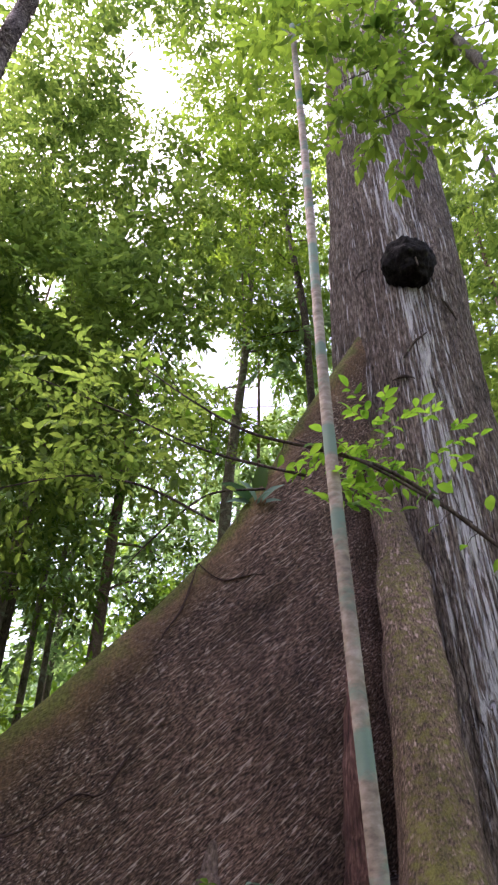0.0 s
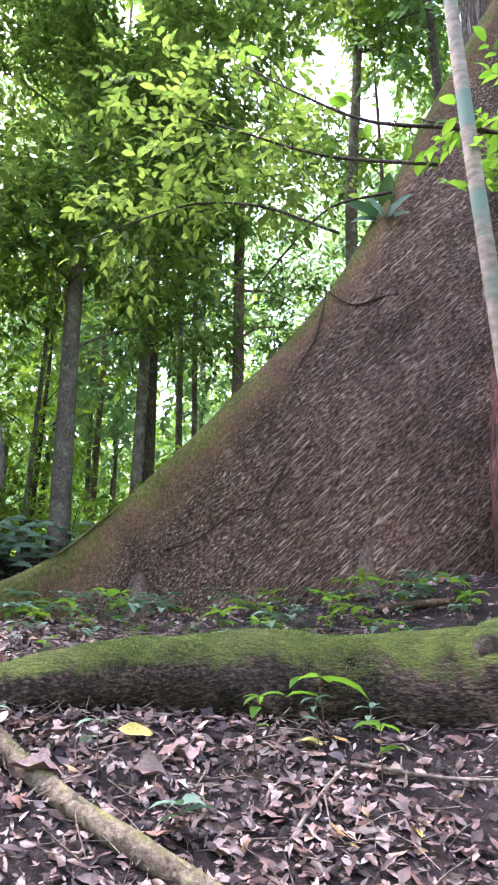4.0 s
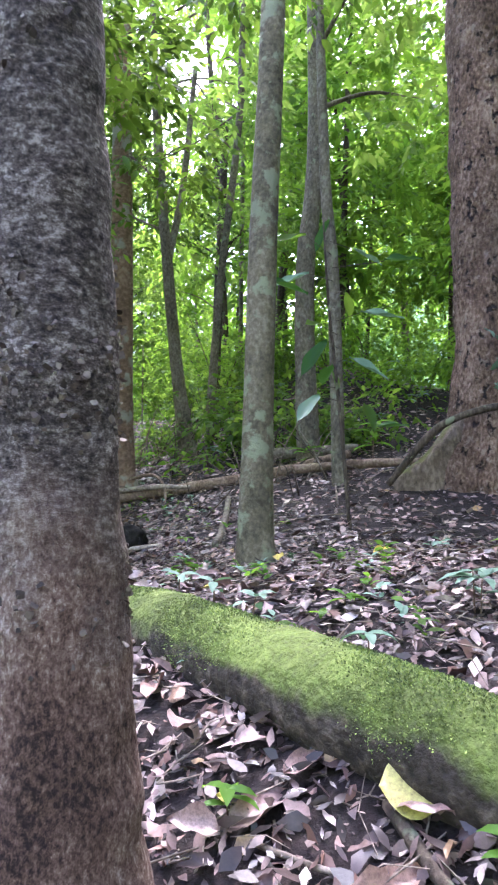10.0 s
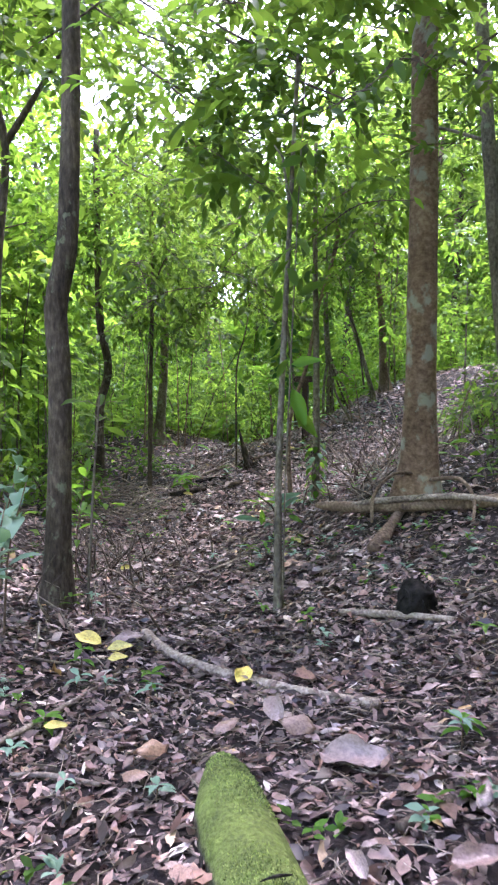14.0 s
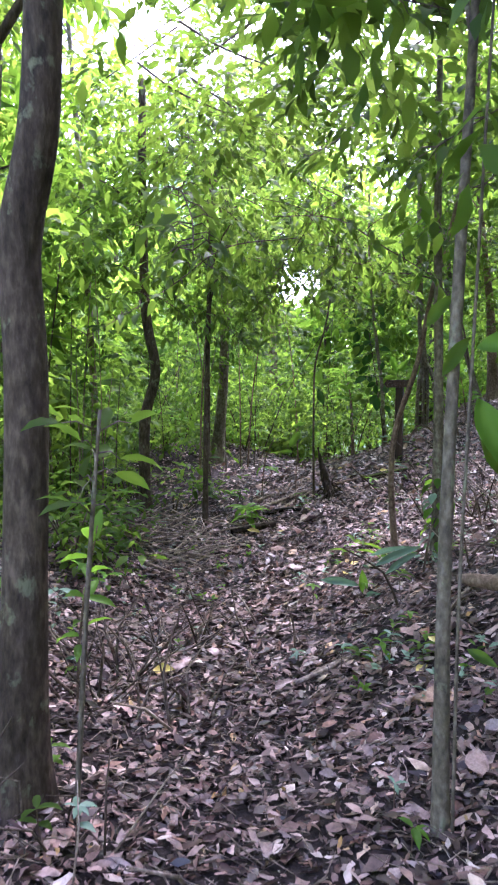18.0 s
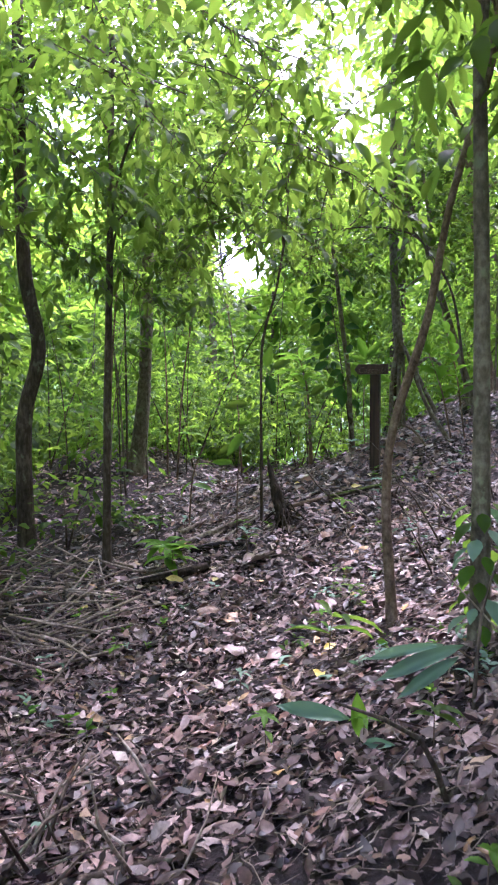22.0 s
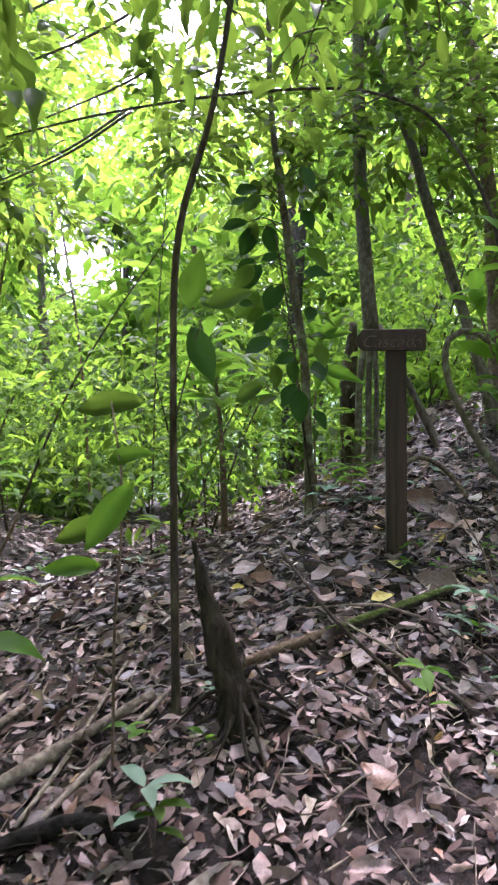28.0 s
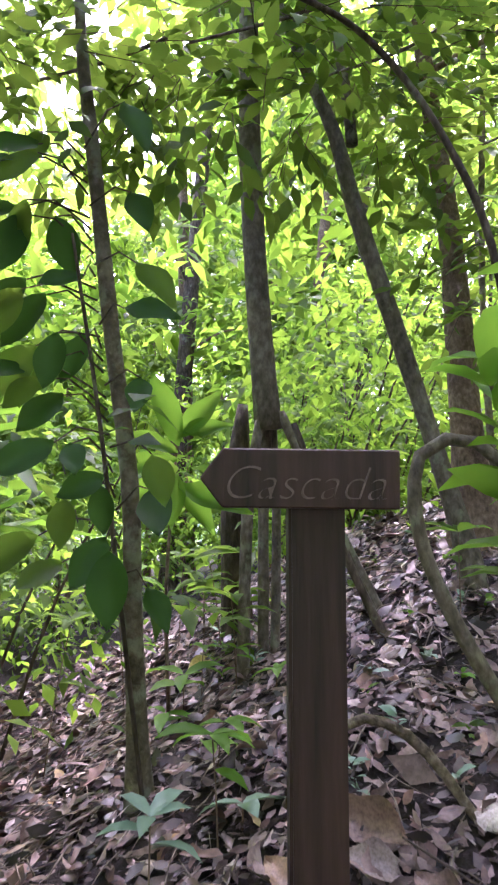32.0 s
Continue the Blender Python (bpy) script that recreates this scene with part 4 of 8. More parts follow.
tree("grey tree beside the giant trunk", [(12.0, -1.5, 2.5, 0.12), (12.01, -1.34, 13, 0.094), (12.01, -1.3, 15.7, 0.1), (12.01, -0.9, 20.4, 0.08), (12.0, -0.85, 23, 0.06)], "dark", 0.2, seed=11, blobs=canopy_blobs(12.0, -0.6, 15, 24, 3.0, 11), twigs=1900, leaf=0.18, leafmat="sapling", shape=TINY)
pitted = tree("pitted brown trunk with small buttress roots", [(6.35, 6.5, 2.3, 0.42), (6.36, 6.48, 3.33, 0.345), (6.33, 6.52, 4.5, 0.325), (6.32, 6.53, 6.8, 0.31), (6.36, 6.5, 9.2, 0.28), (6.4, 6.5, 14, 0.24)], "pitted", 0.3, 40, 0.06, 12, step=0.06, freq=5.0,
     blobs=canopy_blobs(6.4, 6.5, 9, 15, 2.5, 12), twigs=500, leaf=0.14, leafmat="canopy")
for plan, tops in (([(5.35, 6.7), (5.75, 6.56), (6.05, 6.5), (6.35, 6.5)], (0.03, 0.3, 0.75, 1.3)), ([(7.9, 5.5), (7.4, 5.75), (6.9, 6.1), (6.4, 6.45)], (0.06, 0.34, 0.85, 1.9))):
    run = np.r_[0, np.cumsum([math.dist(p, q) for p, q in zip(plan, plan[1:])])]
    buttress(pitted, "buttress_root", plan, [(s, gz(*p) + h) for s, p, h in zip(run, plan, tops)], 0.2, 0.075, "pitfin", 21, "thin plank root, brown and mossy", (0.8, 0.9, 1.4), 0.1)
for pts in ([(6.3, 6.3, 3.0, 0.13), (6.2, 6.08, 2.55, 0.12), (6.08, 5.85, 2.3, 0.09), (5.95, 5.6, 2.12, 0.05), (5.85, 5.4, 2.0, 0.02)], [(6.45, 6.3, 3.0, 0.14), (6.62, 6.05, 2.6, 0.12), (6.8, 5.8, 2.38, 0.08), (6.95, 5.6, 2.26, 0.03)]):
    V, F = tube([(x, y, max(z, gz(x, y) - 0.01), r) for x, y, z, r in pts], 16, 0.05, 0.12, 5.0, 4)
    build("root", V, F, "pitted", pitted)
stick("fallen_branch", "dark bent branch leaning against the pitted trunk", [(5.2, 6.5, gz(5.2, 6.5) + 0.1, 0.03), (5.55, 6.25, 2.55, 0.035), (5.9, 6.05, 2.72, 0.034), (6.15, 5.98, 2.72, 0.032), (6.4, 5.85, 2.45, 0.028), (6.55, 5.7, gz(6.55, 5.7) + 0.01, 0.02)], "dark", 10, seed=18)
foot_plant = thing("climbing_plant", "blue-green leafy plant clinging to the pitted trunk", "climber", (6.35, 6.1, 2.7))
rng_foot = random.Random(17)
for k in range(34):
    P = (6.38 + rng_foot.gauss(0, 0.17), 6.08 + rng_foot.uniform(-0.08, 0.04), 3.02 + rng_foot.gauss(0, 0.17))
    new_leaf = new("leaf", bpy.data.meshes.get("foot_leaf") or bpy.data.meshes.new("foot_leaf"))
    if not new_leaf.data.polygons:
        new_leaf.data.from_pydata([(x * 0.5, y, z) for x, y, z in FULL[0].tolist()], [], [tuple(f) for f in FULL[1].tolist()])
        new_leaf.data.materials.append(MAT["bluish"])
    new_leaf.parent = foot_plant
    new_leaf.matrix_local = Matrix.Translation(Vector(P) - foot_plant.location) @ pose(0, 0, 0, rng_foot.uniform(-60, 40), rng_foot.uniform(-40, 40), rng_foot.uniform(120, 240)) @ Matrix.Scale(rng_foot.uniform(0.12, 0.22), 4)
bt = thing("rotten_stump", "dark leaning rotten trunk behind the liana", "stump", (9.5, 6.6, gz(9.5, 6.6)))
V, F = tube([(9.5, 6.6, 2.85, 0.32), (9.42, 6.64, 3.6, 0.26), (9.25, 6.72, 4.2, 0.22), (9.12, 6.78, 4.6, 0.16), (9.08, 6.8, 4.8, 0.03)], 22, 0.06, 0.35, 5.0, 5)
build("stump", V, F, "stump", bt)
stick("liana", "grey woody liana hooking down by the pitted trunk", [(6.45, 6.12, 7.9, 0.034), (6.82, 5.83, 6.93, 0.042), (7.28, 5.47, 5.88, 0.047), (7.72, 5.13, 4.88, 0.052), (7.89, 5.0, 4.19, 0.056), (7.92, 4.98, 3.72, 0.066), (7.66, 5.18, 3.24, 0.064), (7.21, 5.53, 3.02, 0.052), (6.81, 5.84, 2.96, 0.041), (6.5, 6.2, 2.9, 0.034)], "grey", 14, seed=13, category="liana")
stick("liana", "grey woody liana joining a thicker one", [(6.44, 6.2, 6.6, 0.024), (7.07, 5.64, 5.66, 0.034), (7.47, 5.33, 4.95, 0.04), (7.75, 5.11, 4.33, 0.043), (7.9, 5.0, 3.8, 0.038)], "grey", 12, seed=14, category="liana")
tree("rough dark trunk with flaky grey bark beside the path", [(2.24, 1.89, 1.05, 0.15), (2.22, 1.9, 1.5, 0.118), (2.21, 1.905, 2.13, 0.1), (2.19, 1.91, 2.63, 0.096), (2.18, 1.92, 3.3, 0.092), (2.17, 1.93, 6.5, 0.08), (2.15, 1.95, 10, 0.06)], "rough", 0.7, 40, 0.07, 15, step=0.03, freq=14.0,
     extra=[[(2.28, 1.87, 1.3, 0.09), (2.42, 1.84, 1.1, 0.06), (2.62, 1.86, 1.03, 0.03)], [(2.2, 1.82, 1.3, 0.08), (2.16, 1.66, 1.04, 0.05), (2.12, 1.5, 0.92, 0.025)]])
tree("smooth pale trunk on leaf litter", [(3.46, 4.95, 1.6, 0.112), (3.48, 4.94, 2.4, 0.097), (3.52, 4.92, 3.7, 0.09), (3.6, 4.9, 5.5, 0.078), (3.7, 4.9, 9, 0.06)], "pale", 0.16, 26, 0.04, 16, blobs=canopy_blobs(3.7, 5, 8, 12, 1.8, 16), twigs=250, leaf=0.16, leafmat="canopy")
tree("smooth pale-brown trunk with a flared foot", [(3.02, 9.1, 1.95, 0.2), (3.03, 9.05, 2.5, 0.155), (3.03, 9.03, 3.2, 0.14), (3.03, 9.03, 4.9, 0.13), (3.02, 9.03, 6.6, 0.115), (3.0, 9.0, 11, 0.09)], "tanbark", 0.3, 26, 0.04, 17, blobs=canopy_blobs(3.0, 9.2, 6.5, 11, 2.0, 17), twigs=350, leaf=0.17, leafmat="canopy")
tree("dark leaning trunk on the slope", [(4.2, 10.8, 2.6, 0.125), (4.02, 10.75, 3.8, 0.095), (3.85, 10.7, 5.5, 0.082), (3.7, 10.7, 7.5, 0.07), (3.6, 10.7, 10, 0.05)], "grey", 0.4, seed=18, blobs=canopy_blobs(3.6, 10.8, 6, 11, 2.0, 18), twigs=350, leaf=0.17, leafmat="canopy", extra=[[(3.85, 10.7, 5.3, 0.06), (4.1, 10.75, 6.6, 0.05), (4.3, 10.8, 8.5, 0.04)]])
tree("dark crooked tree trunk", [(0.4, 6.85, 1.37, 0.105), (0.43, 6.86, 2.2, 0.084), (0.44, 6.87, 3.0, 0.08), (0.41, 6.87, 3.5, 0.08), (0.49, 6.87, 3.9, 0.076), (0.52, 6.87, 4.35, 0.07), (0.54, 6.88, 5.6, 0.062), (0.5, 6.9, 8, 0.05)], "dark", 0.4, 20, 0.05, 19, blobs=canopy_blobs(0.5, 6.9, 7.8, 10, 1.3, 73, 4), twigs=90, leaf=0.16)
tree("thin straight grey sapling", [(1.955, 7.22, 1.38, 0.032), (1.96, 7.22, 2.4, 0.025), (1.99, 7.22, 3.3, 0.022), (2.03, 7.22, 4.2, 0.017), (2.08, 7.2, 5.3, 0.012)], "grey", 0.3, 10, 0.05, 20, blobs=[(1.9, 7.3, 4.7, 0.7, 0.7, 0.5), (2.1, 7.5, 5.4, 0.7, 0.7, 0.5)], twigs=50, leaf=0.17)
tree("slender forked dark tree", [(-1.3, 8.87, 1.2, 0.055), (-1.29, 8.87, 2.67, 0.046), (-1.25, 8.89, 4.19, 0.042), (-1.16, 8.91, 5.53, 0.042), (-1.4, 8.84, 6.3, 0.034), (-1.6, 8.8, 7.5, 0.028)], "dark", 0.3, seed=21, extra=[[(-1.16, 8.91, 5.5, 0.036), (-0.92, 8.99, 5.92, 0.032), (-0.6, 9.1, 6.5, 0.02)]], blobs=[(-1.6, 8.8, 7.4, 1.0, 1.0, 0.7), (-0.6, 9.2, 6.9, 0.8, 0.8, 0.6)], twigs=130, leaf=0.16)
tree("slim dark sapling with drooping leaves", [(-1.95, 9.19, 1.1, 0.045), (-1.95, 9.2, 4.28, 0.036), (-1.85, 9.22, 5.8, 0.03), (-1.86, 9.22, 7.4, 0.02)], "dark", 0.3, seed=22, blobs=canopy_blobs(-1.9, 9.2, 3.6, 7.5, 1.1, 22, 5), twigs=160, leaf=0.16)
tree("slim dark straight sapling", [(-1.06, 13.05, 1.47, 0.04), (-1.05, 13.06, 3.0, 0.035), (-1.02, 13.07, 4.4, 0.031), (-0.99, 13.07, 6.2, 0.024)], "dark", 0.3, 10, 0.05, 23, blobs=[(-0.9, 13.2, 4.7, 1.1, 1.0, 0.5), (-0.4, 12.4, 5.2, 1.2, 1.0, 0.6), (-1.4, 13.0, 5.8, 1.0, 1.0, 0.5)], twigs=221, leaf=0.14, shape=FULL, droop=0.6)
tree("dark crooked tree by the brushwood", [(-2.1, 13.5, 1.52, 0.085), (-2.12, 13.5, 2.76, 0.076), (-1.97, 13.53, 3.5, 0.07), (-2.1, 13.5, 4.3, 0.066), (-2.14, 13.5, 5.7, 0.06), (-2.15, 13.5, 7.5, 0.05)], "dark", 0.3, seed=24, blobs=[(-2.1, 13.3, 5.2, 1.3, 1.1, 0.7), (-2.6, 12.8, 6.0, 1.2, 1.1, 0.7), (-1.6, 13.8, 6.6, 1.2, 1.1, 0.7)], twigs=221, leaf=0.14, shape=FULL, droop=0.6)
tree("grey-brown leaning trunk among shrubs", [(-2.1, 16.53, 2.14, 0.12), (-1.99, 16.56, 3.2, 0.092), (-1.94, 16.57, 4.7, 0.082), (-1.92, 16.57, 6.0, 0.082), (-1.9, 16.6, 9, 0.07)], "grey", 0.4, seed=25, blobs=canopy_blobs(-1.9, 16.6, 5, 9.5, 2.0, 25), twigs=300, leaf=0.2, leafmat="bright")
tree("thin dark bent sapling behind the stump", [(0.21, 13.87, 1.85, 0.017), (0.2, 13.87, 3.0, 0.0135), (0.22, 13.88, 3.6, 0.0135), (0.35, 13.9, 4.1, 0.012), (0.45, 13.93, 4.8, 0.01), (0.45, 13.96, 5.4, 0.007)], "dark", 0.3, 10, 0.06, 26, blobs=[(0.4, 13.7, 5.0, 0.9, 0.8, 0.4), (0.1, 14.2, 5.5, 1.0, 0.8, 0.4)], twigs=119, leaf=0.14, shape=FULL, droop=0.6)
tree("slim grey-brown tree with large dark leaves", [(0.97, 15.95, 2.4, 0.04), (0.94, 15.92, 2.95, 0.031), (0.92, 15.91, 3.4, 0.03), (0.85, 15.92, 3.9, 0.028), (0.77, 15.93, 4.55, 0.026), (0.7, 15.95, 5.2, 0.02), (0.68, 15.95, 6.5, 0.014)], "pale", 0.5, 14, 0.08, 27, blobs=[(0.68, 15.95, 6.6, 0.8, 0.7, 0.5), (0.9, 16.3, 7.0, 0.8, 0.7, 0.4)], twigs=50, leaf=0.16)
tree("slim bent brown tree beside the path", [(1.46, 11.6, 1.58, 0.036), (1.42, 11.6, 2.26, 0.029), (1.46, 11.61, 2.76, 0.028), (1.66, 11.66, 3.42, 0.026), (1.8, 11.68, 4.16, 0.022), (2.03, 11.72, 5.0, 0.028), (2.2, 11.75, 6.2, 0.02)], "brown", 0.3, seed=28, blobs=[(2.1, 11.5, 5.5, 0.9, 0.9, 0.5), (1.6, 11.9, 5.8, 0.9, 0.9, 0.4)], twigs=119, leaf=0.14, shape=FULL, droop=0.6)
tree("straight grey tree with a leafy climber at its foot", [(1.88, 10.75, 1.7, 0.052), (1.88, 10.75, 2.65, 0.042), (1.87, 10.75, 3.65, 0.038), (1.85, 10.74, 4.65, 0.031), (1.85, 10.74, 6, 0.024)], "grey", 0.3, seed=29, blobs=[(1.9, 10.6, 4.9, 0.9, 0.9, 0.5), (2.3, 11.0, 5.5, 1.0, 0.9, 0.5)], twigs=119, leaf=0.14, shape=FULL, droop=0.6)
tree("slim grey tree standing on stilt roots", [(1.55, 16.72, 3.7, 0.066), (1.5, 16.7, 4.24, 0.058), (1.46, 16.71, 4.98, 0.053), (1.45, 16.71, 5.87, 0.049), (1.45, 16.7, 8, 0.035)], "grey", 0.0, 14, 0.05, 30, raised=True,
     extra=[[(1.52, 16.7, 3.8, 0.026), (1.45, 16.71, 3.33, 0.028), (1.43, 16.72, 2.5, 0.03)], [(1.56, 16.78, 3.8, 0.026), (1.54, 16.8, 3.34, 0.026), (1.54, 16.8, 2.5, 0.028)], [(1.58, 16.8, 3.8, 0.022), (1.61, 16.84, 3.34, 0.022), (1.6, 16.84, 2.5, 0.024)], [(1.6, 16.7, 3.78, 0.024), (1.86, 16.65, 3.23, 0.028), (2.12, 16.6, 2.7, 0.03)]],
     blobs=canopy_blobs(1.5, 16.9, 5.4, 8.5, 1.6, 30, 5), twigs=170, leaf=0.2, leafmat="bright")
tree("leaning dark tree with a fork", [(2.46, 16.54, 2.9, 0.055), (2.31, 16.57, 3.6, 0.042), (2.12, 16.6, 4.24, 0.042), (1.96, 16.62, 4.75, 0.042), (1.86, 16.63, 5.15, 0.036), (1.72, 16.66, 5.51, 0.028), (1.5, 16.7, 6.1, 0.022)], "grey", 0.3, seed=31, extra=[[(1.95, 16.63, 5.1, 0.032), (1.92, 16.64, 5.42, 0.028), (1.8, 16.65, 6.2, 0.02)]], blobs=[(1.6, 16.7, 6.4, 0.8, 0.7, 0.5), (1.9, 16.9, 6.8, 0.8, 0.7, 0.4)], twigs=50, leaf=0.16)
tree("brown tree with hanging stems", [(2.7, 16.92, 2.9, 0.12), (2.65, 16.92, 3.64, 0.086), (2.6, 16.93, 4.71, 0.066), (2.53, 16.94, 5.35, 0.053), (2.4, 16.96, 6.6, 0.04)], "brown", 0.4, seed=32, blobs=canopy_blobs(2.5, 17, 5.5, 8, 1.6, 32, 5), twigs=170, leaf=0.2, leafmat="bright")
tree("broken dark trunk behind the stilt roots", [(1.52, 17.51, 2.7, 0.085), (1.5, 17.52, 3.3, 0.074), (1.53, 17.51, 3.7, 0.06), (1.55, 17.51, 3.95, 0.03)], "dark", 0.2, seed=33)
tree("slim tree in the thicket", [(5.28, 8.71, 2.3, 0.14), (5.26, 8.72, 4.62, 0.12), (5.42, 8.67, 6.44, 0.115), (5.4, 8.68, 10, 0.09)], "grey", 0.2, seed=34, blobs=canopy_blobs(5.4, 8.8, 7, 12, 2.0, 34), twigs=350, leaf=0.17, leafmat="canopy")
tree("slim grey tree in the thicket", [(5.03, 7.22, 2.1, 0.07), (5.0, 7.23, 4.15, 0.066), (4.93, 7.25, 5.35, 0.055), (4.9, 7.3, 8, 0.04)], "grey", 0.2, seed=35, blobs=canopy_blobs(4.9, 7.3, 7.5, 9.5, 1.2, 74, 4), twigs=80, leaf=0.16)
tree("thin dark tree standing uphill", [(4.67, 11.5, 2.9, 0.075), (4.85, 11.44, 5.4, 0.062), (5.16, 11.35, 8.24, 0.058), (5.2, 11.3, 11, 0.045)], "grey", 0.2, seed=36, blobs=canopy_blobs(5.1, 11.4, 7, 12, 2.0, 36), twigs=300, leaf=0.17, leafmat="canopy")
tree("slim dark tree uphill", [(5.16, 13.22, 3.3, 0.1), (5.28, 13.23, 6.25, 0.088), (5.4, 13.24, 9, 0.07)], "dark", 0.2, seed=40, blobs=canopy_blobs(5.4, 13.3, 6, 11, 2.0, 40), twigs=300, leaf=0.18, leafmat="canopy")

# ---- sign ----
post = thing("sign_post", "dark stained timber post with an arrow board", "sign", (1.275, 14.83, gz(1.275, 14.83)))


def box(c, half, mat, name, parent, label="", turn=0.0, bevel=0.006):
    bm = bmesh.new()
    bmesh.ops.create_cube(bm, size=1)
    bmesh.ops.scale(bm, vec=[2 * h for h in half], verts=bm.verts)
    bmesh.ops.bevel(bm, geom=bm.edges[:], offset=bevel, segments=2, affect="EDGES")
    bmesh.ops.transform(bm, matrix=Matrix.Translation(Vector(c) - root_of(parent).location) @ pose(0, 0, 0, 0, 0, turn), verts=bm.verts)
    me = bpy.data.meshes.new(name)
    bm.to_mesh(me)
    bm.free()
    me.materials.append(MAT[mat])
    ob = new(name, me)
    ob.parent = parent
    return tagged(ob, label) if label else ob


SIGN_TURN = -9.0
box((1.275, 14.84, (3.3 + 2.1) / 2), (0.052, 0.045, 0.6), "sign", "post", post, "squared dark timber post", SIGN_TURN)


def arrow_board():
    out = [(-0.178, 0), (-0.137, 0.055), (0.183, 0.055), (0.183, -0.052), (-0.137, -0.052)]
    bm = bmesh.new()
    lo = [bm.verts.new((x, -0.018, z)) for x, z in out]
    f = bm.faces.new(lo)
    r = bmesh.ops.extrude_face_region(bm, geom=[f])
    bmesh.ops.translate(bm, vec=(0, 0.036, 0), verts=[v for v in r["geom"] if isinstance(v, bmesh.types.BMVert)])
    bmesh.ops.recalc_face_normals(bm, faces=bm.faces)
    bmesh.ops.bevel(bm, geom=bm.edges[:], offset=0.003, segments=1, affect="EDGES")
    place = Matrix.Translation(Vector((1.23, 14.785, 3.345)) - post.location) @ pose(0, 0, 0, 0, 0.6, SIGN_TURN)
    bmesh.ops.transform(bm, matrix=place, verts=bm.verts)
    me = bpy.data.meshes.new("arrow_board")
    bm.to_mesh(me)
    bm.free()
    me.materials.append(MAT["sign"])
    board = new("arrow_board", me)
    board.parent = post
    tagged(board, "dark reddish-brown board pointed at one end")
    cu = bpy.data.curves.new("lettering", "FONT")
    cu.body, cu.size, cu.shear, cu.extrude, cu.space_character = "Cascada", 0.09, 0.35, 0.0012, 1.0
    cu.offset = -0.0022
    tmp = new("lettering", cu)
    me = bpy.data.meshes.new_from_object(tmp.evaluated_get(bpy.context.evaluated_depsgraph_get()))
    bpy.data.objects.remove(tmp)
    me.transform(place @ pose(-0.143, -0.0195, -0.037, 90, 0, 0))
    me.materials.clear()
    me.materials.append(MAT["carving"])
    txt = new("lettering", me)
    txt.parent = board
    tagged(txt, "faint carved lettering reading Cascada")
    V, F = tube([(1.265, 14.762, 3.378, 0.005), (1.265, 14.772, 3.378, 0.005)], 8, 0.01)
    build("nail", V, F, "stick", board)


arrow_board()
st = thing("broken_stump", "dark splintered stump beside a thin sapling", "stump", (0.4, 13.75, gz(0.4, 13.75)))
V, F = tube([(0.46, 13.75, 1.7, 0.085), (0.42, 13.76, 1.93, 0.06), (0.37, 13.77, 2.12, 0.044), (0.31, 13.77, 2.32, 0.026), (0.28, 13.77, 2.46, 0.008)], 22, 0.02, 0.4, 16.0, 5)
build("stump", V, F, "stump", st)
for k in range(26):
    a, r = k * 0.65 + 0.2, 0.1 + 0.035 * (k * 7 % 5)
    x, y = 0.45 + r * math.cos(a), 13.75 + r * math.sin(a)
    V, F = tube([(0.44 + 0.05 * math.cos(a), 13.75 + 0.05 * math.sin(a), 1.86 + 0.035 * (k % 4), 0.01), (0.45 + 0.6 * r * math.cos(a), 13.75 + 0.6 * r * math.sin(a), gz(x, y) + 0.05 + 0.03 * (k % 3), 0.008), (x + 0.03 * math.sin(3 * k), y + 0.03 * math.cos(5 * k), gz(x, y) - 0.005, 0.003)], 6, 0.03, 0.3, 12.0, k)
    build("root", V, F, "stump", st)
ms = thing("mossy_stick", "long fallen stick with bright moss along its middle", "stick", (1.0, 14.22, gz(1.0, 14.22)))
for run, r, mat in (([(0.4, 14.0), (0.6, 14.08), (0.82, 14.16)], 0.02, "brown"), ([(0.81, 14.155), (1.1, 14.27), (1.42, 14.41)], 0.023, "mosslog"), ([(1.41, 14.405), (1.46, 14.42), (1.5, 14.43)], 0.016, "stick")):
    V, F = tube([(x, y, gz(x, y) + 0.03, r) for x, y in run], 12, 0.04, 0.15, 8.0, 3)
    build("moss" if mat == "mosslog" else "bark", V, F, mat, ms)
stick("fallen_log", "fallen brown trunk lying before the pale tree", [(2.04, 9.22, 1.84, 0.026), (2.12, 9.16, 1.85, 0.044), (2.5, 8.92, 1.88, 0.05), (3.1, 8.6, 1.96, 0.058), (3.45, 8.52, 2.0, 0.056), (3.8, 8.4, 2.07, 0.06), (4.6, 8.3, 2.2, 0.058), (5.6, 8.2, 2.45, 0.05)], "brown", 12, category="log")
stick("fallen_branch", "pale broken branch lying along the fallen trunk", [(2.35, 9.0, 1.88, 0.02), (2.7, 8.75, 1.97, 0.028), (3.3, 8.45, 2.06, 0.03), (3.7, 8.2, 2.06, 0.02)], "stick", 10)
for pts in ([(2.98, 8.95, 2.2, 0.02), (2.8, 8.75, 2.22, 0.018), (2.62, 8.6, 2.05, 0.016), (2.6, 8.5, 1.8, 0.014)], [(3.1, 8.93, 2.15, 0.02), (3.35, 8.6, 2.2, 0.018), (3.45, 8.35, 2.05, 0.016), (3.42, 8.2, 1.85, 0.012)]):
    stick("surface_root", "thin brown root arching over the fallen trunk", pts, "brown", 9, category="root")
bs = thing("black_stump", "small black rotten stump", "stump", (2.92, 6.76, gz(2.92, 6.76)))
rng_bs = np.random.default_rng(3)
parts = [tube([(2.92, 6.76, 1.42, 0.13), (2.92, 6.76, 1.55, 0.12), (2.92, 6.76, 1.68, 0.1), (2.93, 6.76, 1.72, 0.04)], 22, 0.02, 0.35, 14.0, 5)]
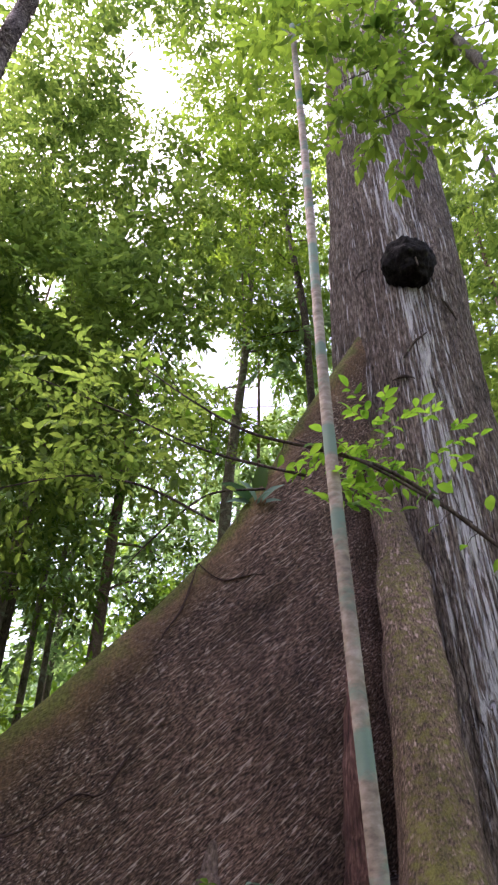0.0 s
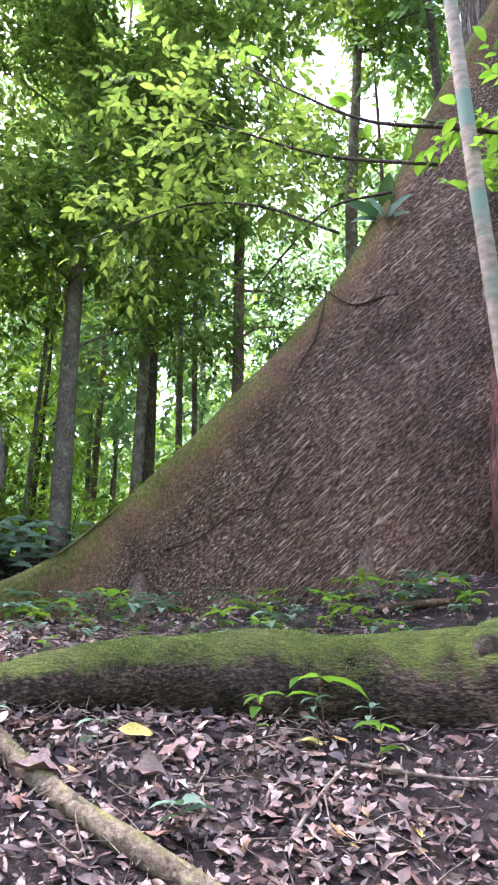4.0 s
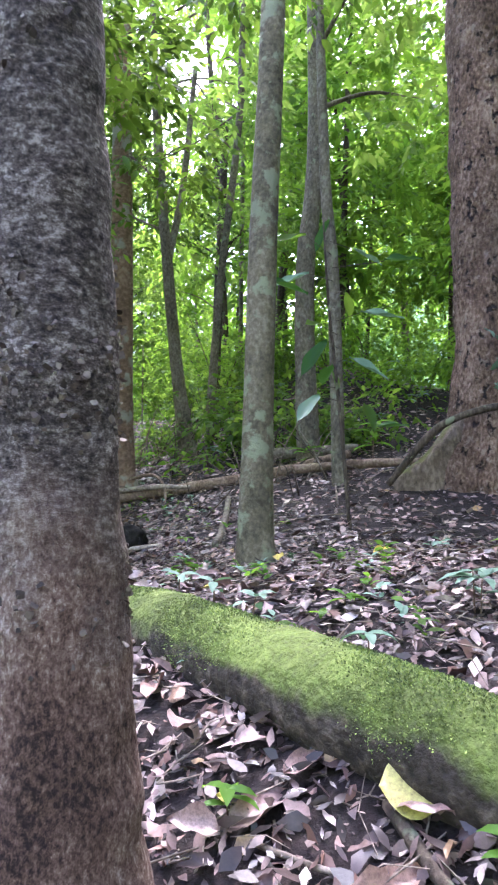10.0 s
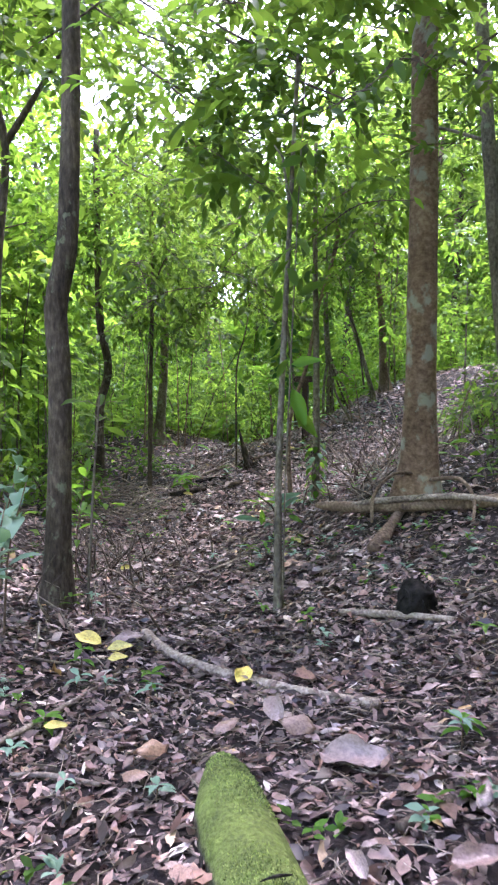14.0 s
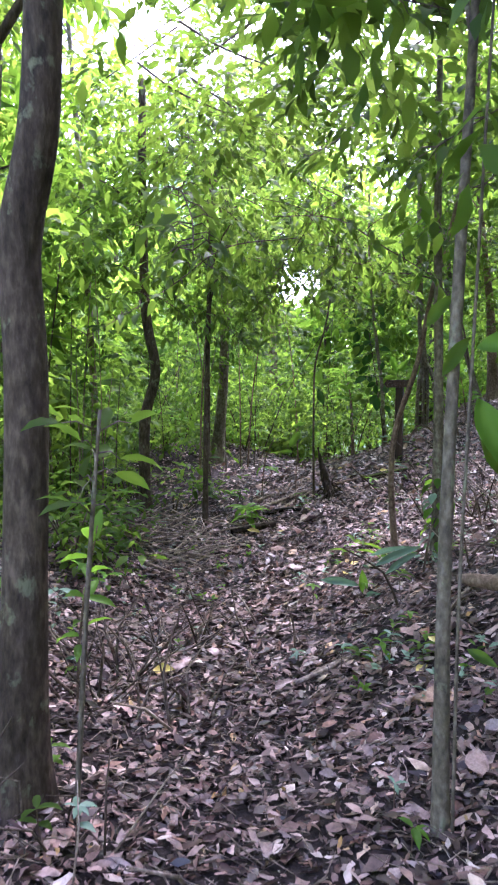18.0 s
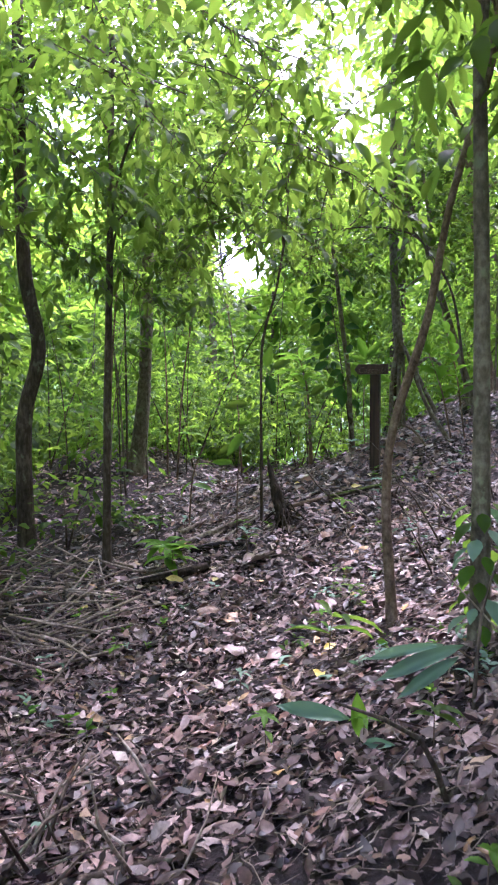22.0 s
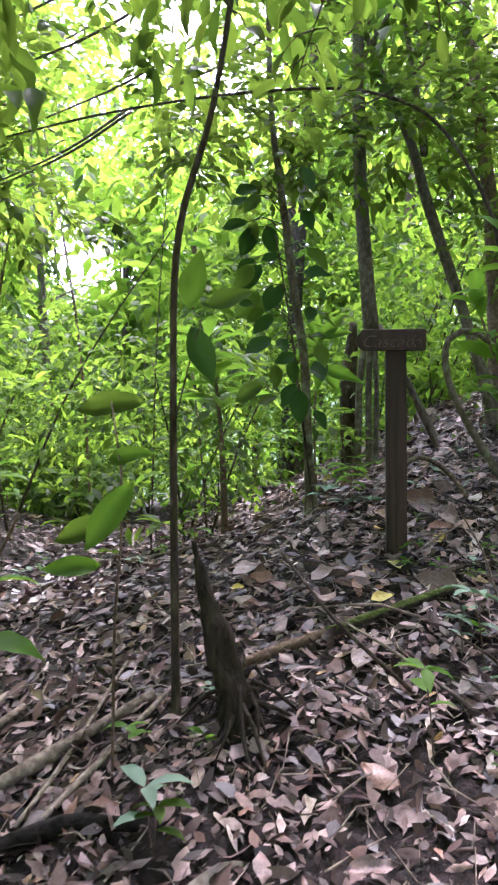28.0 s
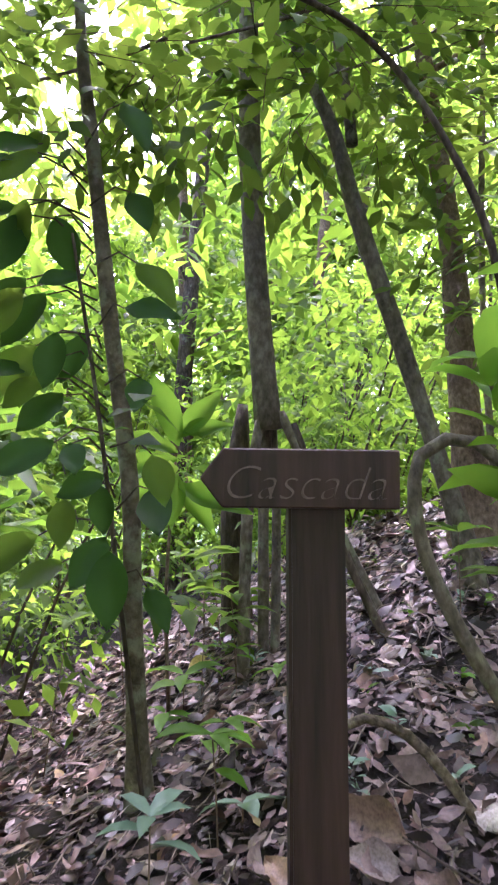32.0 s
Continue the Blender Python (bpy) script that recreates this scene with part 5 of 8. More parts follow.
for k in range(22):
    a, r = rng_bs.uniform(0, 6.28), rng_bs.uniform(0.03, 0.115)
    x, y, h = 2.92 + r * math.cos(a), 6.76 + r * math.sin(a), rng_bs.uniform(1.62, 1.75)
    parts.append(tube([(x, y, 1.5, 0.026), (x + rng_bs.normal(0, 0.012), y + rng_bs.normal(0, 0.012), h - 0.08, 0.02), (x + rng_bs.normal(0, 0.02), y + rng_bs.normal(0, 0.02), h, 0.004)], 6, 0.04, 0.3, 16.0, k))
V, F = join(*parts)
build("stump", V, F, "black", bs)


# ---- forest around ----
def forest(seed, count, xr, yr, lo, hi, tall, leaf, twigs, leafmat, group, bark_names, skip=None, spread=2.4):
    rng = np.random.default_rng(seed)
    made = 0
    while made < count:
        x, y = rng.uniform(*xr), rng.uniform(*yr)
        if skip and skip(x, y):
            continue
        h = rng.uniform(*tall)
        z0 = gz(x, y)
        sx, sy = rng.normal(0, 0.5, 2)
        r = rng.uniform(0.05, 0.14)
        sp = [(x, y, z0, r), (x + sx * 0.4, y + sy * 0.4, z0 + h * 0.45, r * 0.85), (x + sx, y + sy, z0 + h * 0.95, r * 0.5)]
        t = tree(("slim " + ("dark", "grey", "brown")[made % 3] + " forest tree with a leafy crown"), sp, bark_names[made % len(bark_names)], 0.3, 8, 0.04, seed * 50 + made,
             canopy_blobs(x + sx * 0.7, y + sy * 0.7, z0 + lo * rng.uniform(0.8, 1.3), z0 + h + hi, spread * rng.uniform(0.8, 1.2), seed * 50 + made, 8), twigs, leaf, leafmat, length=0.55, step=0.6, shape=TINY)
        tagged(t, group=group)
        made += 1


# crowns in the pale leaf colour that carries the haze
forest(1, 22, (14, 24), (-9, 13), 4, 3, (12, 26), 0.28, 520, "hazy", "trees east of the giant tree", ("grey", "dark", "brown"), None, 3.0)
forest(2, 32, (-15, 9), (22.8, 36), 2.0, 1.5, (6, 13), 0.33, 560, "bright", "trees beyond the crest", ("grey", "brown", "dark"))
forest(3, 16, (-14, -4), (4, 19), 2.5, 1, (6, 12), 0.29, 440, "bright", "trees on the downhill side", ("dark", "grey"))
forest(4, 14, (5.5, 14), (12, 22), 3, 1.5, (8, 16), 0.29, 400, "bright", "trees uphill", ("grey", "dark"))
# unseen trees, added to close off the sky light from behind
forest(6, 8, (-14, 10), (-16, -7), 5, 2, (9, 14), 0.3, 150, "canopy", "trees behind the start", ("grey", "dark"))


forest(7, 8, (11, 17), (-15, -5.5), 5, 3, (14, 24), 0.275, 900, "canopy", "trees beyond the giant tree", ("grey", "dark", "brown"), None, 3.0)
# trees added to shade the foliage beyond the sign
forest(9, 5, (1.2, 8.5), (20.8, 26), 2.5, 1.5, (7, 13), 0.18, 420, "canopy", "trees beyond the sign", ("grey", "dark", "brown"), None, 2.0)
forest(8, 3, (8.6, 13.5), (6.6, 12.5), 2.5, 1.5, (8, 13), 0.2, 240, "bright", "trees beyond the pitted trunk", ("grey", "dark", "brown"), None, 2.2)


def far_woods():
    """The closed wall of leaves further off: a near belt, a tall belt to the east and a backing."""
    rng = np.random.default_rng(77)
    # the tall belt and the backing take the leaf colour with haze in it
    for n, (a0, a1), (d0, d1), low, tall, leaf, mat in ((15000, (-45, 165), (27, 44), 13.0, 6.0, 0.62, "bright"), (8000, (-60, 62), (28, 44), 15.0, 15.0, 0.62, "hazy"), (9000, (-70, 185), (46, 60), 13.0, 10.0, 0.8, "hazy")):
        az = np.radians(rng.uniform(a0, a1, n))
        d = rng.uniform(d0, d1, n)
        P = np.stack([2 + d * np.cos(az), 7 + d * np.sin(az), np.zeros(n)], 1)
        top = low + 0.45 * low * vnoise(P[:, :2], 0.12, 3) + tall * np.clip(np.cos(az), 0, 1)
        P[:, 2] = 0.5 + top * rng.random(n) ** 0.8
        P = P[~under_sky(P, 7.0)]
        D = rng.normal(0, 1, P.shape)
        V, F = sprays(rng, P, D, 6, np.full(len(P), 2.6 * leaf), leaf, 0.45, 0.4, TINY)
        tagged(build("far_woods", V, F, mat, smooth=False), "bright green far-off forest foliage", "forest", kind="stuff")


far_woods()


def far_slope():
    """Backdrop added as wooded slopes to close gaps between trees, with an uneven skyline."""
    az = np.radians(np.arange(0, 360, 0.4))
    ring = np.stack([np.cos(az), np.sin(az)], 1)
    deg = np.degrees(az)
    rise = 21 + 5 * vnoise(ring, 3.0, 4) + 2.5 * vnoise(ring, 14.0, 5) + 1.2 * vnoise(ring, 60.0, 6)
    for way, floor, wide in ((101.5, 7.0, 4.0), (97, 11.0, 3.0), (86, 9.0, 3.0), (70, 4.0, 3.0), (49.8, 17.0, 2.5), (20.5, 19.0, 2.5)):
        off = (deg - way + 180) % 360 - 180
        rise = np.minimum(rise, floor + np.maximum(0, np.abs(off) - wide) * 3.0 + 1.5 * vnoise(ring, 40.0, 7))
    rows = np.linspace(0, 1, 12)
    V = []
    for f in rows:
        r = 72 + 14 * f + 1.5 * vnoise(ring * (1 + f), 30.0, 8)
        z = -3 + f * (4.5 + r * np.tan(np.radians(rise)))
        V.append(np.column_stack([2 + ring[:, 0] * r, 9 + ring[:, 1] * r, z]))
    n = len(az)
    i, j = np.meshgrid(np.arange(len(rows) - 1), np.arange(n), indexing="ij")
    a, b = i * n + j, i * n + (j + 1) % n
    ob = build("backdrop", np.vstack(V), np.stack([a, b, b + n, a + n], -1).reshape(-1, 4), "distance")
    tagged(ob, "backdrop of wooded slopes with haze put into its pale green", "distance", kind="structure")


far_slope()


def shrubs(seed, count, xr, yr, size, leaf, twigs, leafmat, skip=None):
    rng = np.random.default_rng(seed)
    made = 0
    while made < count:
        x, y = rng.uniform(*xr), rng.uniform(*yr)
        if skip and skip(x, y):
            continue
        made += 1
        z, s = gz(x, y), rng.uniform(*size)
        t = thing("shrub", "leafy green understorey shrub", "shrub", (x, y, z), "understorey shrubs")
        for _ in range(2):
            a, d = rng.uniform(0, 6.28), s * rng.uniform(0.2, 0.6)
            V, F = tube([(x, y, z - 0.05, 0.014), (x + np.cos(a) * d * 0.4, y + np.sin(a) * d * 0.4, z + s * 0.5, 0.01), (x + np.cos(a) * d, y + np.sin(a) * d, z + s, 0.005)], 5, 0.3)
            build("stem", V, F, "dark", t)
        V, F = crown(rng, [(x + rng.normal(0, 0.3) * s, y + rng.normal(0, 0.3) * s, z + s * f, s * 0.55, s * 0.55, s * 0.3) for f in (0.3, 0.6, 0.85)], twigs, leaf, 6, 0.4, 0.42, TINY if s > 0.75 else SMALL)
        # the gap-lit leaf copy throughout on one side, mixed with darker leaves elsewhere
        build("crown", V, F, leafmat[0 if x > 0.4 else made % len(leafmat)], t)


for k, (x, y) in enumerate(((9.6, 8.7), (10.6, 9.3), (11.6, 10.6), (9.9, 10.2), (10.2, 7.4), (11.6, 8.0), (12.8, 9.2), (11.0, 6.4), (12.6, 7.2))):
    tree("young leafy tree beyond the pitted trunk", [(x, y, gz(x, y), 0.05), (x + 0.1, y, gz(x, y) + 4, 0.04), (x + 0.2, y + 0.1, gz(x, y) + 7, 0.02)], ("dark", "grey")[k % 2], 0.3, 8, seed=900 + k, blobs=canopy_blobs(x, y, gz(x, y) + 1.0, gz(x, y) + 7.5, 1.5, 900 + k, 6), twigs=210, leaf=0.18, leafmat="bright")
shrubs(1, 84, (-10, 5), (17.4, 24), (0.7, 2.8), 0.11, 170, ("bright", "sapling", "sapling"), lambda x, y: y < 18.5 and x > 0.6)
shrubs(2, 34, (-9, -2.6), (6, 18), (0.6, 2.0), 0.16, 90, ("sapling",), lambda x, y: x > -3.2 and y > 11)
shrubs(3, 30, (11, 17), (0, 12), (0.8, 2.4), 0.15, 100, ("bright",), lambda x, y: (x < 9.5 and y < 3) or (x < 11.5 and 4.2 < y < 7))
shrubs(4, 30, (4.8, 9.5), (10.5, 18), (0.7, 2.0), 0.11, 120, ("bright",))
shrubs(5, 30, (3.5, 6.8), (9.3, 13.5), (0.3, 0.65), 0.12, 45, ("sapling",))
shrubs(6, 9, (-3.4, -1.4), (9.5, 17.0), (0.3, 0.6), 0.12, 50, ("sapling",), lambda x, y: x > path_x(y) - 1.7)


# ---- single leaves as parts ----
LEAF_MESH = {}


def leaf_mesh(mat, ratio, shape, key, curl=1.0):
    k = (mat, ratio, key, curl)
    if k not in LEAF_MESH:
        T, F = shape
        me = bpy.data.meshes.new("leaf")
        me.from_pydata([(x * ratio, y, z * curl) for x, y, z in T.tolist()], [], [tuple(f) for f in F.tolist()])
        me.polygons.foreach_set("use_smooth", [True] * len(me.polygons))
        me.materials.append(MAT[mat])
        LEAF_MESH[k] = me
    return LEAF_MESH[k]


def leaf_matrix(P, D, U, L):
    d = Vector(D).normalized()
    s = d.cross(Vector(U)).normalized()
    n = s.cross(d)
    m = Matrix((s, d, n)).transposed().to_4x4()
    return Matrix.Translation(P) @ m @ Matrix.Scale(L, 4)


def add_leaf(parent, P, D, U, L, mat, ratio=0.4, shape=FULL, key="full", name="leaf"):
    ob = new(name, leaf_mesh(mat, ratio, shape, key))
    ob.parent = parent
    ob.matrix_local = leaf_matrix(Vector(P) - root_of(parent).location, D, U, L)
    return ob


def fallen_leaf(x, y, L, a, mat, label, ratio=0.5, lift=0.02, tilt=0.15):
    kind = int(abs(x * 31 + y * 17)) % len(DEAD)
    ob = new("fallen_leaf", leaf_mesh(mat, ratio * 1.15, BLADE if mat == "yellow" else DEAD[kind], "blade" if mat == "yellow" else kind, 1.2))
    ob.matrix_local = leaf_matrix((x, y, gz(x, y) + lift), (math.cos(a), math.sin(a), tilt), (-0.2 + 0.4 * math.sin(7 * x), -0.55, 1), L)
    tagged(ob, label, "leaf", "large fallen leaves")


def seedling(x, y, h, L, n, mat, seed, label="small green seedling among dead leaves", ratio=0.4, lift=0.0):
    rng = random.Random(seed)
    z = gz(x, y) + lift
    t = thing("seedling", label, "plant", (x, y, z), "seedlings on the forest floor")
    lean = (rng.uniform(-0.15, 0.15) * h, rng.uniform(-0.15, 0.15) * h)
    V, F = tube([(x, y, z - 0.03, 0.003), (x + lean[0] * 0.4, y + lean[1] * 0.4, z + h * 0.5, 0.0026), (x + lean[0], y + lean[1], z + h, 0.002)], 5, 0.06)
    build("stem", V, F, "brown", t)
    for k in range(n):
        f = 1.0 if k < max(3, n * 0.6) else rng.uniform(0.45, 0.9)
        a = k * 2.4 + rng.uniform(-0.4, 0.4)
        add_leaf(t, (x + lean[0] * f, y + lean[1] * f, z + h * f), (math.cos(a), math.sin(a), rng.uniform(-0.25, 0.35)), (rng.uniform(-0.2, 0.2), rng.uniform(-0.2, 0.2), 1), L * rng.uniform(0.7, 1.15), mat, ratio)
    return t


def leafy_branch(name, label, pts, n, L, mat, seed, ratio=0.38, droop=0.45, wood="dark", start=0.25, spread=0.9, category="branch", sub=0.0):
    """A bare or leafy branch: leaves in two ranks along its outer part, or on side twigs."""
    rng = random.Random(seed)
    t = thing(name, label, category, pts[0][:3])
    V, F = tube(pts, 8, 0.08, 0.08, 6.0, seed)
    build("stem", V, F, wood, t)
    c = curve_points(pts, 0.04)
    for k in range(n):
        f = start + (1 - start) * (k + rng.random() * 0.6) / n
        i = min(len(c) - 2, int(f * (len(c) - 1)))
        p, d = Vector(c[i, :3]), Vector(c[i + 1, :3] - c[i, :3]).normalized()
        s = d.cross(Vector((0, 0, 1)))
        s = s.normalized() if s.length > 0.2 else Vector((math.cos(seed + k), math.sin(seed + k), 0))
        s = s * (1 if k % 2 else -1)
        if sub:
            o = s * rng.uniform(0.2, 1.0) * sub + d * rng.uniform(-0.3, 0.5) * sub + Vector((0, 0, rng.uniform(-0.5, 0.3) * sub))
            V, F = tube([(*p, 0.0035), (*(p + o * 0.6 + Vector((0, 0, 0.02))), 0.003), (*(p + o), 0.002)], 4, 0.1)
            build("twig", V, F, wood, t)
            p = p + o
        way = d * rng.uniform(0.1, 0.9) + s * spread * rng.uniform(0.6, 1.3) + Vector((rng.gauss(0, 0.35), rng.gauss(0, 0.35), -droop * rng.uniform(0.2, 1.6) + rng.gauss(0, 0.2)))
        add_leaf(t, p, way, (rng.gauss(0, 0.5), rng.gauss(0, 0.5), 1), L * rng.uniform(0.6, 1.2), mat, ratio * rng.choice((0.85, 1.0, 1.15)))
    return t


# ---- on and about the giant tree ----
WALL = curve_points([(x, y, 0, 1) for x, y in ((4.75, 3.75), (5.2, 3.2), (6.3, 2.45), (6.85, 1.5), (7.05, 0.5), (7.25, -0.9), (7.75, -1.9))], 0.05)[:, :2]
WALL_S = np.r_[0, np.cumsum(np.linalg.norm(np.diff(WALL, axis=0), axis=1))]


def wall(s, z, out=0.12):
    """A point in front of the great buttress, s metres from its tip."""
    x, y = np.interp(s, WALL_S, WALL[:, 0]), np.interp(s, WALL_S, WALL[:, 1])
    x1, y1 = np.interp(s + 0.1, WALL_S, WALL[:, 0]), np.interp(s + 0.1, WALL_S, WALL[:, 1])
    n = np.array((y1 - y, -(x1 - x)))
    n /= np.linalg.norm(n)
    return x + n[0] * out, y + n[1] * out, z


VEINS = ([(4.03, 5.38), (3.97, 5.1), (3.89, 4.81), (3.74, 4.55), (3.67, 4.28), (3.76, 3.95), (3.74, 3.67)], [(4.03, 5.4), (4.2, 5.26), (4.37, 5.21), (4.66, 5.3), (4.93, 5.29), (5.54, 5.23)],
         [(3.74, 3.67), (3.55, 3.4), (3.3, 2.99), (3.1, 2.97), (2.96, 2.89), (2.65, 2.65), (2.35, 2.54)], [(3.74, 3.67), (3.95, 3.6), (4.1, 3.46), (4.3, 3.42)])
for vein in VEINS:
    V, F = tube([(*wall(s, z, 0.128), 0.011 if k else 0.006) for k, (s, z) in enumerate(vein)], 7, 0.05, 0.6, 11.0, 2)
    build("bark_vein", V, F, "vein", giant)
for s, z0, z1, r in ((4.3, 2.2, 2.75, 0.08), (4.3, 2.2, 2.3, 0.1), (2.05, 2.0, 2.28, 0.09)):
    V, F = tube([(*wall(s, z0 - 0.15, 0.26), r * 1.3), (*wall(s, z0 + 0.12, 0.17), r), (*wall(s + 0.05, z1, 0.06), r * 0.6)], 14, 0.04, 0.15, 6.0, 3)
    build("root_foot", V, F, "root", giant)
V, F = tube([(6.95, -0.98, 2.0, 0.16), (7.0, -0.98, 2.7, 0.13), (7.05, -1.0, 3.4, 0.12), (7.12, -1.02, 4.2, 0.06), (7.15, -1.03, 4.6, 0.015)], 18, 0.06, 0.3, 4.0, 6, 0.3)
build("bark_flap", V, F, "deadwood", giant, "reddish splintered dead wood")
for (y, z), (yb, zb) in (((-2.0, 8.6), (-2.3, 8.55)), ((-2.6, 9.5), (-2.2, 9.0)), ((-1.7, 11.2), (-1.9, 11.3)), ((-3.2, 10.0), (-3.0, 10.4))):
    f = lambda q: 8.32 - math.sqrt(max(0.05, 1.235 ** 2 - (q + 2.55) ** 2))
    V, F = tube([(f(y), y, z, 0.01), (f((y + yb) / 2), (y + yb) / 2, (z + zb) / 2 + 0.06, 0.022), (f(yb), yb, zb, 0.01)], 6, 0.05, 0.3, 9.0, 4)
    build("bark_vein", V, F, "dark", giant)


def nest():
    bm = bmesh.new()
    bmesh.ops.create_icosphere(bm, subdivisions=5, radius=1)
    for v in bm.verts:
        p = v.co.copy()
        k = 1 + 0.16 * noise.noise(p * 2.2) + 0.12 * abs(noise.noise(p * 4.5 + Vector((3, 1, 0)))) - 0.1 * abs(noise.noise(Vector((p.x * 3, p.y * 3, p.z * 9))))
        v.co = Vector((p.x * 0.4, p.y * 0.41, p.z * 0.46)) * (k + 0.1 * abs(noise.noise(p * 3.1 + Vector((0, 7, 2)))))
    me = bpy.data.meshes.new("termite_nest")
    bm.to_mesh(me)
    bm.free()
    for q in me.polygons:
        q.use_smooth = True
    me.materials.append(MAT["black"])
    ob = new("termite_nest", me)
    ob.location = (6.98, -2.5, 11.05)
    tagged(ob, "lumpy black termite nest high on the giant trunk", "termite nest")


nest()
stick("aerial_root", "thin pale aerial root hanging before the nest", [(6.95, -2.3, 15.5, 0.012), (6.78, -2.4, 13.0, 0.012), (6.68, -2.5, 11.6, 0.014), (6.66, -2.55, 10.6, 0.012)], "stick", 7, category="root")
ep = thing("epiphyte", "small epiphyte with strap leaves on the buttress crest", "plant", wall(4.72, 6.25, 0.05))
for D, L, mat in (((-0.15, -0.1, 1), 0.7, "sapling"), ((-0.2, 0.8, 0.6), 0.6, "thick"), ((-0.5, -0.5, 0.35), 0.42, "bluish"), ((-0.6, 0.3, 0.3), 0.42, "bluish"), ((-0.3, 0.9, 0.1), 0.4, "bluish"), ((-0.4, -0.9, 0.2), 0.3, "bluish"), ((-0.7, -0.2, 0.1), 0.34, "bluish")):
    add_leaf(ep, wall(4.72, 6.25, 0.1), D, (-1, 0.1, 0.4), L, mat, 0.28)
leafy_branch("hanging_branch", "thin branch with fresh bright green leaves before the giant trunk", [(4.05, -2.3, 3.2, 0.016), (4.02, -1.63, 3.93, 0.016), (4.01, -1.03, 4.5, 0.015), (4.01, -0.5, 4.72, 0.013), (4.0, 0.04, 4.88, 0.011), (3.99, 0.5, 5.2, 0.008), (4.05, 0.9, 5.6, 0.005)], 30, 0.13, "fresh", 3, 0.5, 0.25, start=0.18, sub=0.3)


def leafy_bough(label, pts, blobs, twigs, leaf, mat, seed, wood="dark", shape=FULL):
    """A bough whose leaves are too many to tell apart."""
    rng = np.random.default_rng(seed)
    t = thing("hanging_bough", label, "branch", pts[0][:3])
    V, F = tube(pts, 8, 0.1, 0.08, 6.0, seed)
    build("stem", V, F, wood, t)
    P, d = in_blobs(rng, blobs, twigs)
    keep = ~under_sky(P, 2.5)
    P, d = P[keep], d[keep]
    twigs = len(P)
    if not twigs:
        return
    d = d * (1, 1, 0.35) + rng.normal(0, 0.35, P.shape)
    L = rng.uniform(0.2, 0.42, twigs)
    V, F = twig_mesh(P, d, L, 0.003)
    tagged(build("fine_twig", V, F, wood, t), kind="stuff")
    V, F = sprays(rng, P, d, 7, L, leaf, 0.45, 0.3, shape)
    tagged(build("foliage", V, F, mat, t), kind="stuff")


leafy_bough("bough with fresh leaf clusters before the giant trunk", [(4.02, -1.5, 4.1, 0.012), (4.0, -0.8, 4.6, 0.01), (3.98, -0.3, 4.8, 0.006)], [(4.0, -0.45, 4.25, 0.2, 0.28, 0.28), (4.0, -0.85, 4.85, 0.2, 0.35, 0.2), (4.0, -1.3, 4.75, 0.2, 0.3, 0.2)], 34, 0.12, "fresh", 4)
leafy_bough("arching bough with light green leaves", [(4.3, -0.4, 4.7, 0.014), (4.5, 0.4, 5.1, 0.011), (4.58, 1.2, 5.6, 0.008), (4.58, 2.2, 6.1, 0.005)], [(4.6, 1.0, 5.7, 0.4, 0.6, 0.35), (4.6, 1.7, 6.1, 0.4, 0.5, 0.35), (4.6, 0.5, 5.2, 0.3, 0.4, 0.3)], 80, 0.11, "canopy", 5)
leafy_bough("arching bough with light green leaves", [(4.5, 0.3, 4.4, 0.012), (4.6, 0.9, 4.8, 0.01), (4.6, 1.5, 4.9, 0.008), (4.6, 2.3, 4.7, 0.005)], [(4.6, 1.1, 4.9, 0.4, 0.6, 0.3), (4.6, 1.8, 4.9, 0.4, 0.5, 0.35), (4.6, 1.5, 5.3, 0.4, 0.5, 0.3)], 80, 0.11, "canopy", 6)
leafy_branch("bare_twig", "bare dark forked twig", [(4.9, -0.1, 5.0, 0.012), (5.0, 0.4, 5.0, 0.01), (5.0, 0.8, 4.6, 0.008), (5.0, 1.1, 4.2, 0.005)], 5, 0.12, "fresh", 7)
for k, (y, z) in enumerate(((-1.2, 10.8), (-2.0, 11.7), (-3.1, 12.5), (-1.5, 9.7), (-2.8, 10.1), (-0.9, 13.0))):
    leafy_bough("overhanging bough with broad green leaves", [(4.1, y - 0.9, z + 1.2, 0.014), (4.05, y - 0.3, z + 0.5, 0.01), (4.0, y + 0.3, z - 0.1, 0.006)], [(4.0, y, z, 0.5, 0.6, 0.45)], 30, 0.18, "sapling", 20 + k)
tree("tall leafy canopy tree beyond the giant trunk", [(9.9, -6.6, 2.6, 0.1), (9.8, -6.4, 10.0, 0.09), (9.6, -6.2, 20.0, 0.06)], "grey", 0.3, seed=66, blobs=[(9.4, -5.8, 9.0, 1.6, 1.4, 1.4), (9.4, -5.9, 12.5, 1.8, 1.5, 1.5), (9.4, -6.2, 16.5, 1.9, 1.6, 1.5), (9.2, -6.4, 20.5, 2.0, 1.8, 1.5)], twigs=800, leaf=0.2, leafmat="canopy")
tree("tall overhanging tree out of reach", [(3.2, -3.8, 0.9, 0.12), (3.4, -3.5, 6.0, 0.1), (3.9, -3.0, 11.0, 0.08), (4.2, -2.4, 15.0, 0.05)], "grey", 0.3, seed=61, blobs=[(4.4, -1.6, 13.4, 1.4, 1.6, 0.8), (4.6, -2.8, 14.5, 1.5, 1.5, 0.9), (4.8, -0.8, 15.5, 1.5, 1.4, 0.8)], twigs=170, leaf=0.2, leafmat="sapling")
